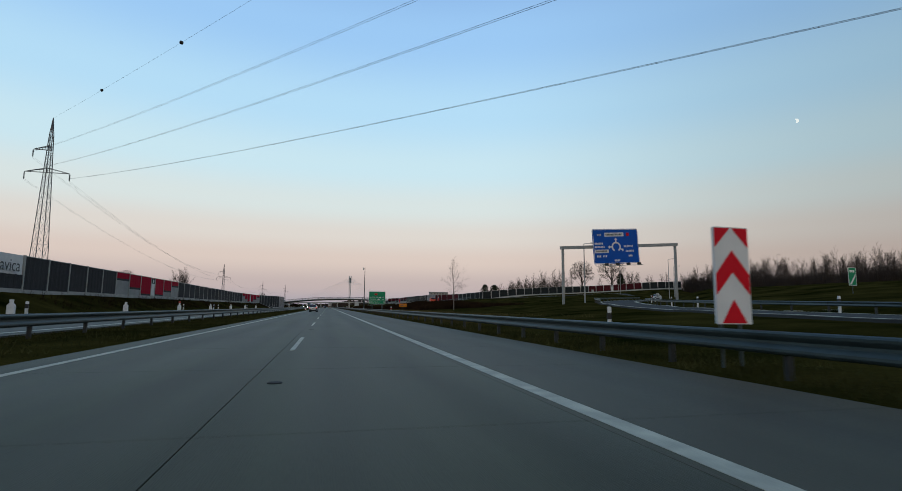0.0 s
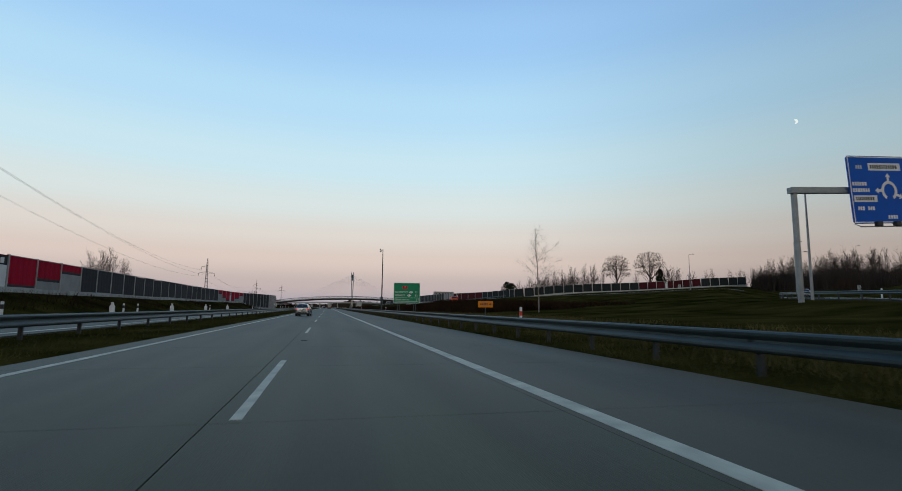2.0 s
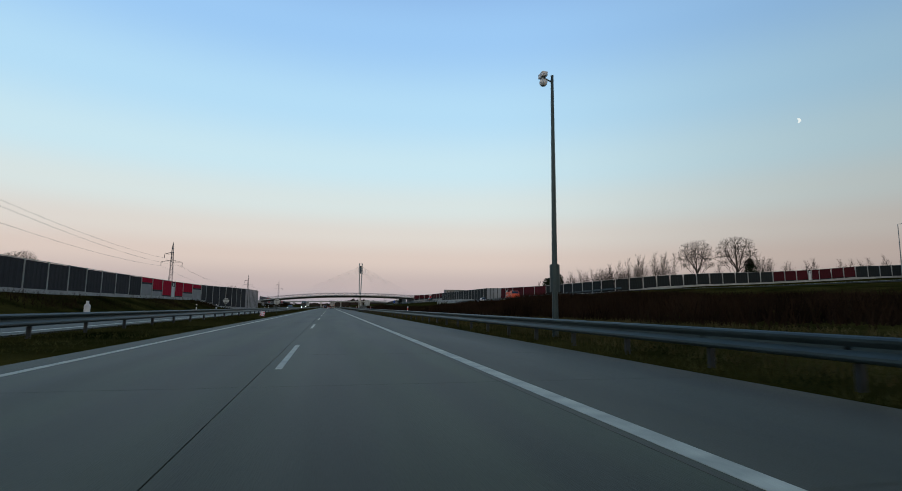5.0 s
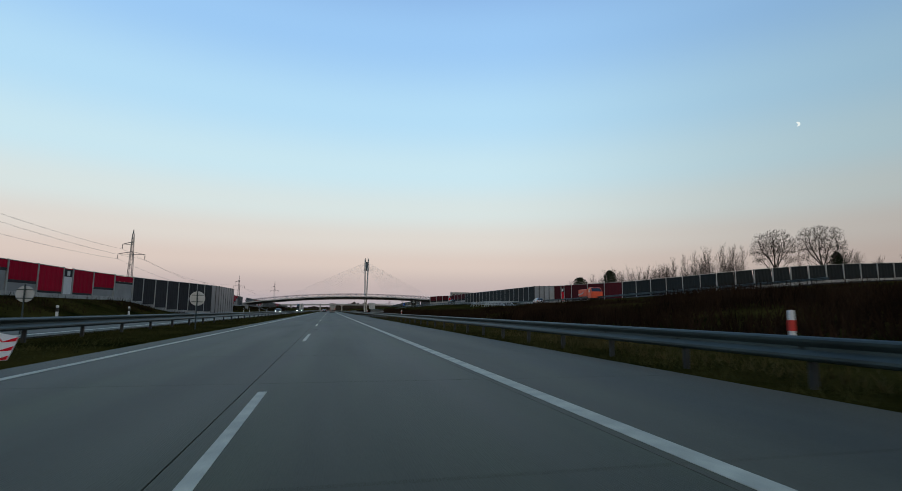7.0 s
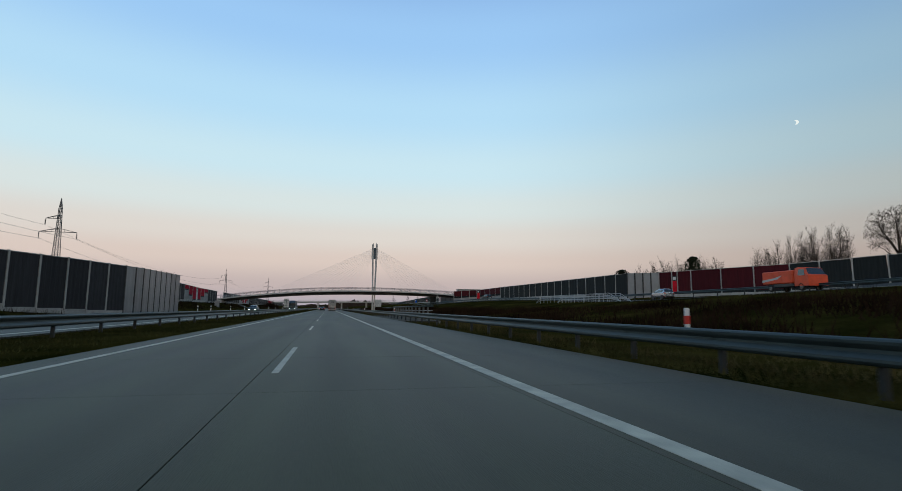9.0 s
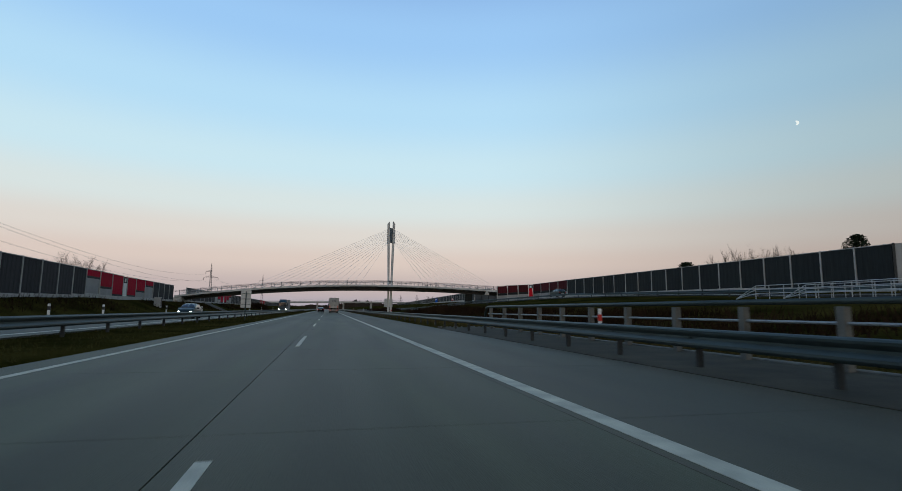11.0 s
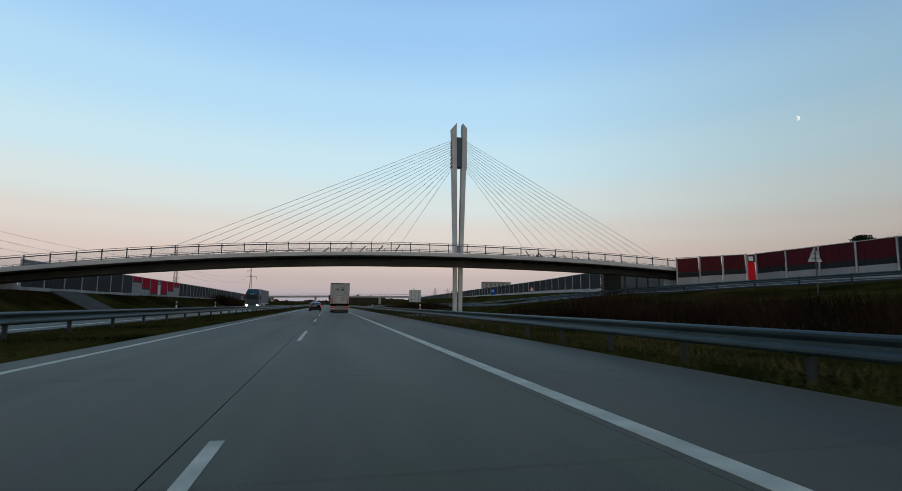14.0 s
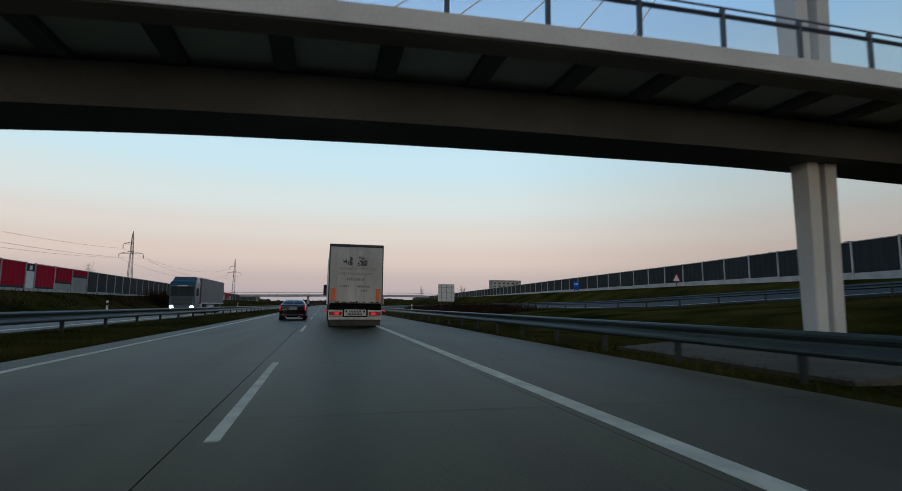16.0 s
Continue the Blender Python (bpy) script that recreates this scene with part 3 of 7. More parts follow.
def noise_wall(path, spec, top_of, side, dark, red, label, frame_m=None):
    frame_m = frame_m or pose(0, 0, 0)
    wall = thing("noise_wall", frame_m, label, "noise barrier", "noise walls", "structure")
    bm = bmesh.new()
    box(bm, -0.10, 0.10, *((-0.10, 0.10) if side > 0 else (-0.08, 0.08)), 0, 1)
    post_me = mesh_of("post", bm, M_CONC)
    bm = bmesh.new()
    box(bm, -0.07, 0.07, 0, 1, 0, 1)
    plinth_me = mesh_of("plinth", bm, M_CONC)
    bm = bmesh.new()
    box(bm, -0.09, 0.09, -0.10, 0.10, 0, 1)
    dark_post_me = mesh_of("post", bm, M_POST)
    bm = bmesh.new()
    box(bm, -0.10, 0.10, 0, 1, 0, 0.07)
    cap_me = mesh_of("cap", bm, M_CONC)
    for ya, yb, kind in bays(spec):
        xa, xb = lerp_path(path, ya), lerp_path(path, yb)
        foot = frame_m @ Vector(((xa + xb) / 2 + side * 0.5, (ya + yb) / 2, 0))
        base = ground_z(foot.x, foot.y)
        top = top_of if isinstance(top_of, (int, float)) else lerp_path(top_of, (ya + yb) / 2)
        lng = math.hypot(xb - xa, yb - ya)
        spin = math.degrees(math.atan2(-(xb - xa), yb - ya))
        m = pose(xa, ya, 0, 0, 0, spin)
        slope = 0.0
        if not isinstance(top_of, (int, float)):
            (xs, ys), ye = ((xa, ya), yb) if side > 0 else ((xb, yb), ya)
            start = frame_m @ Vector((xs + side * 0.5, ys, 0))
            base, top = ground_z(start.x, start.y), lerp_path(top_of, ys)
            slope = math.atan2(lerp_path(top_of, ye) - top, lng)
        if side < 0:
            m = pose(xb, yb, 0, 0, 0, spin + 180)

        def put(name, me, y, z, sy, sz, lab=""):
            o = part(name, me, None, wall, lab)
            tilt = Matrix.Rotation(slope if name != "post" else 0.0, 4, "X")
            o.matrix_local = m @ Matrix.Translation((0, y, z + y * math.tan(slope))) @ tilt @ Matrix.Diagonal((1, sy, sz, 1))
            return o

        plinth_top = base + (0.55 if kind != "V" else 0.15)
        put("plinth", plinth_me, 0, base - 0.6, lng, plinth_top - base + 0.6)
        h = top - plinth_top
        w = lng - 0.2
        put("post", post_me if kind != "V" else dark_post_me, 0, base - 0.4, 1, top + 0.12 - base + 0.4)
        if kind in "DV":
            put("panel", panel_of(w, h, dark if kind == "D" else M_SILVER, 5 if kind == "D" else 2), 0.1, plinth_top, 1, 1)
            put("cap", cap_me, 0.1, top, w, 1)
        elif kind in "SMRU":
            red_h = h * RED_SHARE[kind]
            trim_h = {"R": h - red_h, "U": 0.18 * h}.get(kind, 0.10 * h)
            put("panel", panel_of(w, red_h, red), 0.1, top - red_h, 1, 1, "red ribbed noise panel")
            put("trim_panel", panel_of(w, trim_h, dark), 0.1, top - red_h - trim_h, 1, 1, "dark noise panel strip")
            if kind != "R":
                put("grey_panel", panel_of(w, h - red_h - trim_h, M_GREY, 1), 0.1, plinth_top, 1, 1, "plain grey concrete panel")
            put("cap", cap_me, 0.1, top, w, 1)
        elif kind == "O":
            door_h = 2.1 if side > 0 else 2.3
            put("panel", panel_of(w, h - door_h - 0.9, red), 0.1, plinth_top + door_h + 0.9, 1, 1, "red ribbed noise panel")
            put("lintel", panel_of(w, 0.9, M_PANEL, 1), 0.1, plinth_top + door_h, 1, 1, "dark panel with a round emergency exit sign")
            put("door", panel_of(w, door_h, M_SIGNW if side > 0 else M_SIGNR, 1), 0.1, plinth_top, 1, 1, "pale emergency door" if side > 0 else "red emergency door")
            put("exit_sign", panel_of(0.55, 0.55, M_SIGNW, 1), 0.1 + w / 2 - 0.28, plinth_top + door_h + 0.15, 1, 1, "small pale emergency exit sign").location.x += side * 0.06
        elif kind == "W":
            put("panel", panel_of(w, h * 0.42, dark), 0.1, plinth_top, 1, 1)
            put("white_board", panel_of(w, h * 0.58, M_SIGNW, 1), 0.1, plinth_top + h * 0.42, 1, 1, "white board with a dark place name")
    return wall


WALL_LEFT = [(-29, -60), (-29.9, 60), (-30.5, 100), (-31.5, 150), (-32.3, 200), (-31.2, 235), (-29.3, 250), (-25.8, 262), (-23.2, 275), (-22.6, 292)]
WALL_LEFT_FAR = [(-28.6, 300), (-30.3, 325), (-32.4, 350), (-34.2, 388), (-34.8, 420), (-35.8, 450), (-37.2, 500), (-42, 600), (-46, 700), (-48, 800)]
WALL_RIGHT = [(74, 243), (67, 266), (58.5, 285.5), (54.5, 289.5), (54, 330), (53.5, 360), (51, 374.5), (42.6, 378.3)]
WALL_RIGHT_FAR = [(40.9, 394.4), (44.6, 425), (47.5, 470), (54.2, 560), (60, 640), (66, 760)]
wall_left = noise_wall(WALL_LEFT, [(-60, 45, ("D", 4.0)), (45, 60.5, "WWW"), (60.5, 85, ("D", 4.9)), (85, 120, "SMRORMS"), (120, 212, ("D", 5.1)), (212, 246, "SMRORMS"),
                                   (246, 272, ("D", 3.25)), (272, 291, ("V", 2.2))], 5.85, 1, M_PANEL, M_RED, "dark ribbed noise wall with stepped red panels on a grassy bank")
noise_wall(WALL_LEFT_FAR, [(300, 325, ("D", 4.0)), (325, 360, "SMRORMS"), (360, 376.6, ("D", 4.1))], 5.85, 1, M_PANEL, M_RED, "dark ribbed noise wall with stepped red panels ending at the bridge")
noise_wall(WALL_LEFT_FAR, [(390, 427, ("D", 5.2)), (427, 462, "SMRORMS"), (462, 592, ("D", 4.0)), (592, 640, "SMRORMS"), (640, 800, ("D", 6))],
                           5.85, 1, M_PANEL, M_RED, "dark ribbed noise wall with stepped red panels beyond the bridge")
noise_wall(WALL_RIGHT, [(243, 266, ("D", 4.0)), (266, 280, ("R", 4.7)), (280, 285.5, "ROR"), (285.5, 289.5, ("V", 1.0)), (289.5, 360, ("D", 4.0)), (360, 374.5, ("U", 3.6)), (374.5, 378.3, "OUUU")],
                        [(9.0, 243), (8.3, 266), (8.05, 286), (8.1, 330), (8.15, 360), (7.75, 374.5), (7.3, 378.3)], -1, M_PANEL_G, M_DRED, "tall dark noise wall with dark red panels above the slip road")
turned = pose(74, 243, 0, 0, 0, -92)
noise_wall([(0, 0), (0, 110)], [(-0.6, 55, ("D", 4.2)), (55, 67.5, ("R", 4.2)), (67.5, 71.5, "OR"), (71.5, 85, ("R", 4.5)), (85, 108, ("D", 4.6))],
                       [(8.95, -1), (10.0, 9), (10.9, 19), (11.8, 33), (12.7, 54), (13.8, 71), (15.1, 85), (15.9, 100), (16.3, 110)], 1, M_PANEL_G, M_DRED, "dark noise wall with dark red panels beyond the interchange", turned)
noise_wall(WALL_RIGHT_FAR, [(394.4, 560, ("D", 4.0)), (560, 760, ("D", 8))], 6.6, -1, M_PANEL_G, M_DRED, "dark noise wall beyond the footbridge")
name_m = pose(-29.55, 57.2, 4.75) @ pose(0, 0, 0, 90, 0, 90)
lettering("lettering", "ravica", 1.7, name_m, M_PRINT, wall_left, "dark letters on the white board")
# short wing of pale panels that joins the right walls at the bridge
wing = thing("noise_wall", pose(0, 0, 0), "grey panelled wing wall with dark posts behind the bridge end", "noise barrier", "noise walls", "structure")
for i in range(6):
    xa = 53.2 - 2.0 * i
    bm = bmesh.new()
    loft(bm, [[(x, y, 2.4), (x, y + 0.16, 2.4), (x, y + 0.16, 6.7 - 0.03 * i), (x, y, 6.7 - 0.03 * i)] for x, y in ((xa, 394.3 + 0.02 * i), (xa - 1.96, 394.3 + 0.02 * (i + 0.98)))])
    part("panel", bm, M_DIMGREY, wing)
    box_part("post", wing, M_POST, (xa - 0.1, xa + 0.1, 394.15, 394.3, 2.2, 6.8), bevel=0.01)

# ---- cable-stayed bridge ----
BY0, BY1, BYC = 378.8, 386.0, 382.4


def deck_z(x):
    d = x - 13.0
    return 6.92 - (0.0015 if d < 0 else 0.0010) * d * d


def girder_z(x):
    return deck_z(x) - 1.22 + 0.0055 * abs(x - 8)


bridge = thing("bridge", pose(0, 0, 0), "slender concrete cable-stayed bridge with a twin-leg pylon over the motorway", "bridge")
XS = [-34 + 2.2 * i for i in range(38)]


def sweep(sections):
    bm = bmesh.new()
    loft(bm, sections)
    return bm


part("deck", sweep([[(x, BY0, deck_z(x) - 0.18), (x, BY0, deck_z(x)), (x, BY1, deck_z(x)), (x, BY1, deck_z(x) - 0.18)] for x in XS]), M_BRIDGE, bridge, "pale concrete deck slab")
# edge beams, girder and ribs carry the overhang's shade in their base colour
for ya, yb, s in ((BY0 + 0.02, BY0 + 0.42, 1), (BY1 - 0.42, BY1 - 0.02, -1)):
    lip = 0.30
    za, zb = (lip, 0.42) if s > 0 else (0.42, lip)
    part("edge_beam", sweep([[(x, ya, deck_z(x) - 0.19), (x, yb, deck_z(x) - 0.19), (x, yb, deck_z(x) - zb), (x, ya, deck_z(x) - za)] for x in XS]), M_BRIDGE_SHADED, bridge, "concrete edge beam, deck shade put into its colour")
part("kerb", sweep([[(x, BY0 - 0.04, deck_z(x) - 0.27), (x, BY0 - 0.04, deck_z(x) + 0.14), (x, BY0 + 0.35, deck_z(x) + 0.14), (x, BY0 + 0.35, deck_z(x) - 0.01)] for x in XS]), M_BRIDGE, bridge)
part("kerb", sweep([[(x, BY1 + 0.04, deck_z(x) - 0.18), (x, BY1 + 0.04, deck_z(x) + 0.14), (x, BY1 - 0.35, deck_z(x) + 0.14), (x, BY1 - 0.35, deck_z(x) - 0.01)] for x in XS]), M_BRIDGE, bridge)
part("girder", sweep([[(x, BYC - 1.5, deck_z(x) - 0.42), (x, BYC - 0.9, girder_z(x)), (x, BYC + 0.9, girder_z(x)), (x, BYC + 1.5, deck_z(x) - 0.42)] for x in XS]), M_BRIDGE_SHADED, bridge, "concrete main girder, deck shade put into its colour")
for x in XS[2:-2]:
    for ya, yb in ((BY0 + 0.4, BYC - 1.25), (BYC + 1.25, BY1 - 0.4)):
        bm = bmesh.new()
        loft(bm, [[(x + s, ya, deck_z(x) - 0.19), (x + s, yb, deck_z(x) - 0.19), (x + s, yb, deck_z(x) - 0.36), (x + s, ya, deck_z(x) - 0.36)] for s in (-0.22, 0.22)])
        part("cross_rib", bm, M_BRIDGE_SHADED, bridge)
for ye in (BY0 + 0.14, BY1 - 0.14):
    for za, r in ((1.22, 0.026), (1.02, 0.055)):
        bm = bmesh.new()
        polytube(bm, [(a, ye, deck_z(a) + za) for a in XS], r, 6)
        part("handrail", bm, M_RAILING if r < 0.04 else M_DSTEEL, bridge, "thin grey steel handrail" if r < 0.04 else "thick dark steel rail")
bm = bmesh.new()
box(bm, -0.05, 0.05, -0.05, 0.05, 0.1, 1.21, 0.01)
rp_me = mesh_of("railing_post", bm, M_DSTEEL)
x = -33.0
while x < 47.2:
    for ye in (BY0 + 0.14, BY1 - 0.14):
        part("railing_post", rp_me, None, bridge).location = (x, ye, deck_z(x))
    x += 2.2
# clear infill panes between the posts
for k in range(36):
    x0, x1 = -32.92 + 2.2 * k, -30.88 + 2.2 * k
    bm = bmesh.new()
    loft(bm, [[(x, BY0 + 0.135, deck_z(x) + 0.16), (x, BY0 + 0.145, deck_z(x) + 0.16), (x, BY0 + 0.145, deck_z(x) + 0.95), (x, BY0 + 0.135, deck_z(x) + 0.95)] for x in (x0, x1)])
    part("railing_pane", bm, M_PANE, bridge, "clear railing pane").visible_shadow = False
# pylon: two legs, opening slightly upwards, with a steel anchor box between their tops
for sgn in (-1, 1):
    bm = bmesh.new()
    secs = []
    for z, gap, wid, dep in ((-0.6, 0.10, 0.44, 0.55), (5.5, 0.12, 0.44, 0.6), (8.0, 0.15, 0.47, 0.68), (16.0, 0.28, 0.54, 0.85), (22.0, 0.37, 0.58, 0.95)):
        xa, xb = 15.15 + sgn * gap, 15.15 + sgn * (gap + wid)
        secs.append([(xa, BYC - dep / 2, z), (xb, BYC - dep / 2, z), (xb, BYC + dep / 2, z), (xa, BYC + dep / 2, z)])
    xa, xb = 15.15 + sgn * 0.40, 15.15 + sgn * 0.98
    secs.append([(xa, BYC - 0.55, 23.7), (xb, BYC - 0.55, 23.0), (xb, BYC + 0.55, 23.0), (xa, BYC + 0.55, 23.7)])
    loft(bm, secs)
    bmesh.ops.bevel(bm, geom=[e for e in bm.edges if abs((e.verts[0].co - e.verts[1].co).normalized().z) > 0.9], offset=0.05, segments=1, affect="EDGES")
    part("pylon_leg", bm, M_BRIDGE, bridge, "pale concrete pylon leg")
box_part("anchor_box", bridge, M_ANCHOR, (14.79, 15.51, BYC - 0.45, BYC + 0.45, 18.1, 21.9), "dark blue steel anchor box", bevel=0.03)
box_part("cross_beam", bridge, M_DSTEEL, (14.95, 15.35, BYC - 0.6, BYC + 0.6, 7.6, 8.3), "dark steel tie between the legs", bevel=0.02)
for sgn, n, x0, x1 in ((-1, 14, 7.2, -20.5), (1, 13, 24.8, 46.0)):
    for i in range(n):
        u = i / (n - 1)
        xe = x0 + (x1 - x0) * u
        ztop = 17.9 + 3.6 * u
        a = (15.15 + sgn * 0.90, BYC - 0.2, ztop)
        b = (xe, BYC - 0.2, deck_z(xe) + 0.05)
        tube_part("stay_cable", bridge, M_CABLE, a, b, 0.024, n=6)
        d = (Vector(a) - Vector(b)).normalized()
        tube_part("anchor_socket", bridge, M_DSTEEL, b, Vector(b) + d * 1.5, 0.11, 0.06, n=8)
        bm = bmesh.new()
        loft(bm, [[(xe + sgn * 0.55, y, deck_z(xe) - 0.02), (xe - sgn * 0.75, y, deck_z(xe) - 0.02), (xe - sgn * 0.55, y, deck_z(xe) + 0.30), (xe + sgn * 0.05, y, deck_z(xe) + 0.22)] for y in (BYC - 0.4, BYC)])
        bmesh.ops.recalc_face_normals(bm, faces=bm.faces)
        part("anchor_block", bm, M_DSTEEL, bridge, "dark wedge-shaped cable anchor")
    for i in range(7):
        box_part("anchor_plate", bridge, M_DSTEEL, (15.15 + sgn * 0.96 - 0.04, 15.15 + sgn * 0.96 + 0.04, BYC - 0.3, BYC + 0.3, 18.0 + 0.52 * i, 18.3 + 0.52 * i))
bm = bmesh.new()
loft(bm, [[(-41, BY0 - 0.3, -1), (-31.5, BY0 - 0.3, -1), (-31.5, BY1 + 0.3, -1), (-41, BY1 + 0.3, -1)],
          [(-41, BY0 - 0.1, deck_z(-34) - 0.43), (-32.6, BY0 - 0.1, deck_z(-33) - 0.46), (-32.6, BY1 + 0.1, deck_z(-33) - 0.46), (-41, BY1 + 0.1, deck_z(-34) - 0.43)]])
part("abutment", bm, M_CONC, bridge, "sloped concrete abutment")
bm = bmesh.new()
loft(bm, [[(45.6, BY0 - 0.2, 1.0), (49.5, BY0 - 0.2, 1.0), (49.5, BY1 + 0.2, 1.0), (45.6, BY1 + 0.2, 1.0)],
          [(46.4, BY0 - 0.1, deck_z(46.4) - 0.43), (49.5, BY0 - 0.1, deck_z(49.5) - 0.43), (49.5, BY1 + 0.1, deck_z(49.5) - 0.43), (46.4, BY1 + 0.1, deck_z(46.4) - 0.43)]])
part("abutment", bm, M_CONC, bridge, "concrete abutment in the bank")
box_part("pier", bridge, M_PANEL_G, (35.0, 36.9, BYC - 0.5, BYC + 0.5, 0.6, deck_z(36) - 0.9), "dark wall pier", bevel=0.04)
bm = bmesh.new()
for k in range(2):
    box(bm, 24.2 + 2.2 * k, 24.55 + 2.2 * k, BY0 + 0.7, BY0 + 0.95, deck_z(25) + 0.1, deck_z(25) + 0.55, 0.04)
part("lamp_box", bm, M_POST, bridge, "small grey lamp box on the deck edge")
bm = bmesh.new()
loft(bm, [[(8.2, 376, -0.3), (14.0, 377, -0.3), (14.0, 386, -0.3), (8.3, 383, -0.3)], [(8.2, 376, 0.0), (13.7, 377, 0.02), (13.7, 386, 0.02), (8.3, 383, 0.0)]])
single("pavement", bm, M_APRON, "dull concrete apron in the verge below the bridge", "pavement", "structure")
bm = bmesh.new()
loft(bm, [[(-29.8, 387, 1.6), (-24.4, 383.5, 0.0), (-24.4, 390.5, 0.0), (-29.8, 394, 1.6)], [(-29.8, 387, 2.3), (-24.4, 383.5, 0.22), (-24.4, 390.5, 0.22), (-29.8, 394, 2.3)]])
single("pavement", bm, M_APRON, "dull paved slope under the bridge end", "pavement", "structure")

# far overpass
over = thing("overpass", pose(0, 680, 0), "long flat concrete road overpass far down the motorway", "bridge")
bm = bmesh.new()
loft(bm, [[(x, -5, z - 1.2), (x, -5, z), (x, 5, z), (x, 5, z - 1.2)] for x, z in ((-95, 4.2), (-50, 6.0), (0, 6.8), (50, 7.2), (100, 6.0))])
part("deck", bm, M_CONC, over)
bm = bmesh.new()
for a, b in (((-95, 4.2), (-50, 6.0)), ((-50, 6.0), (0, 6.8)), ((0, 6.8), (50, 7.2)), ((50, 7.2), (100, 6.0))):
    tube(bm, (a[0], -4.8, a[1] + 1.0), (b[0], -4.8, b[1] + 1.0), 0.08)
    for i in range(12):
        u = i / 12
        tube(bm, (a[0] + (b[0] - a[0]) * u, -4.8, a[1] + (b[1] - a[1]) * u), (a[0] + (b[0] - a[0]) * u, -4.8, a[1] + (b[1] - a[1]) * u + 1.0), 0.06)
part("railing", bm, M_RAILING, over)
for x in (-36, -8.5, 12, 34):
    box_part("pier", over, M_CONC, (x - 0.6, x + 0.6, -3, 3, -0.5, 5.6), bevel=0.05)

# ---- power line ----


def pylon_mesh(h):
    """Lattice tower: tapered four-leg shaft with diagonal bracing, one long lower arm and a short upper arm."""
    bm = bmesh.new()
    base, top = h * 0.036, 0.25

    def corner(z, i):
        w = base + (top - base) * min(1, z / (h * 0.92))
        sx, sy = ((-1, -1), (1, -1), (1, 1), (-1, 1))[i]
        return Vector((sx * w, sy * w, z))

    levels, z, step = [0.0], 0.0, h * 0.115
    while z < h * 0.9:
        z += step
        step *= 0.9 if step > h * 0.05 else 1
        levels.append(min(z, h * 0.92))
    for a, b in zip(levels, levels[1:]):
        for i in range(4):
            j = (i + 1) % 4
            tube(bm, corner(a, i), corner(b, i), 0.075, n=4)
            tube(bm, corner(a, i), corner(b, j), 0.028, n=3)
            tube(bm, corner(a, j), corner(b, i), 0.028, n=3)
            tube(bm, corner(b, i), corner(b, j), 0.028, n=3)
    for i in range(4):
        tube(bm, corner(levels[-1], i), (0, 0, h), 0.08, n=4)
    return bm


def pylon(m, h, low, up, label):
    p = thing("power_pylon", m, label, "pylon", "power pylons")
    part("lattice_tower", pylon_mesh(h), M_PYLON, p, "dark steel lattice tower")
    for z, xa, xb in ((low, -4.0, 3.9), (up, -2.9, 0.2)):
        bm = bmesh.new()
        for s in (-0.35, 0.35):
            tube(bm, (xa, 0, z), (0, s, z + 0.9), 0.07, n=4)
            tube(bm, (xb, 0, z), (0, s, z + 0.9), 0.07, n=4)
            tube(bm, (xa, 0, z), (xb, s * 0.2, z), 0.08, n=4)
        for k in range(1, 6):
            xx = xa + (xb - xa) * k / 6
            tube(bm, (xx, 0, z), (xx, 0, z + 0.9 * (1 - abs(xx) / 4.2)), 0.04, n=3)
        part("cross_arm", bm, M_PYLON, p)
    for xx, z in ((-4.0, low), (3.9, low), (-2.9, up)):
        bm = bmesh.new()
        tube(bm, (xx, 0, z), (xx, 0, z - 1.6), 0.05, n=5)
        for k in range(6):
            tube(bm, (xx, 0, z - 0.3 - 0.2 * k), (xx, 0, z - 0.42 - 0.2 * k), 0.13, n=7)
        part("insulator", bm, M_PYLON, p, "stacked disc insulator")
    return p


PYLONS = [((-55.5, 117, 1.0), 37.6, 26.2, 30.8), ((-63, 342.5, 0.8), 25.8, 17.6, 20.8), ((-67, 575, 0.6), 26.0, 17.8, 21.2), ((-56, 725, 0.5), 29.5, 20.2, 24.0)]
for at, h, low, up in PYLONS:
    pylon(pose(*at), h, low, up, "steel lattice power pylon behind the noise wall")
pylon(pose(135.6, -142.3, 3.0, 0, 0, 36), 27.0, 8.4, 13.0, "steel lattice power pylon beyond the exit ramp")


def wire(a, b, sag, label="thin dark overhead power wire"):
    bm = bmesh.new()
    a, b = Vector(a), Vector(b)
    pts = [a + (b - a) * (i / 30) - Vector((0, 0, 4 * sag * (i / 30) * (1 - i / 30))) for i in range(31)]
    polytube(bm, pts, 0.0135, 4)
    single("power_wire", bm, M_WIRE, label, "power wire", group="power wires")


def hang(k):
    (x, y, z), h, low, up = PYLONS[k]
    return [(x - 4.0, y, z + low - 1.6), (x + 3.9, y, z + low - 1.6), (x - 2.9, y, z + up - 1.6)]


for k in range(3):
    for a, b in zip(hang(k), hang(k + 1)):
        for s in (-0.2, 0.2):
            wire((a[0] + s, a[1], a[2]), (b[0] + s, b[1], b[2]), 4.5)
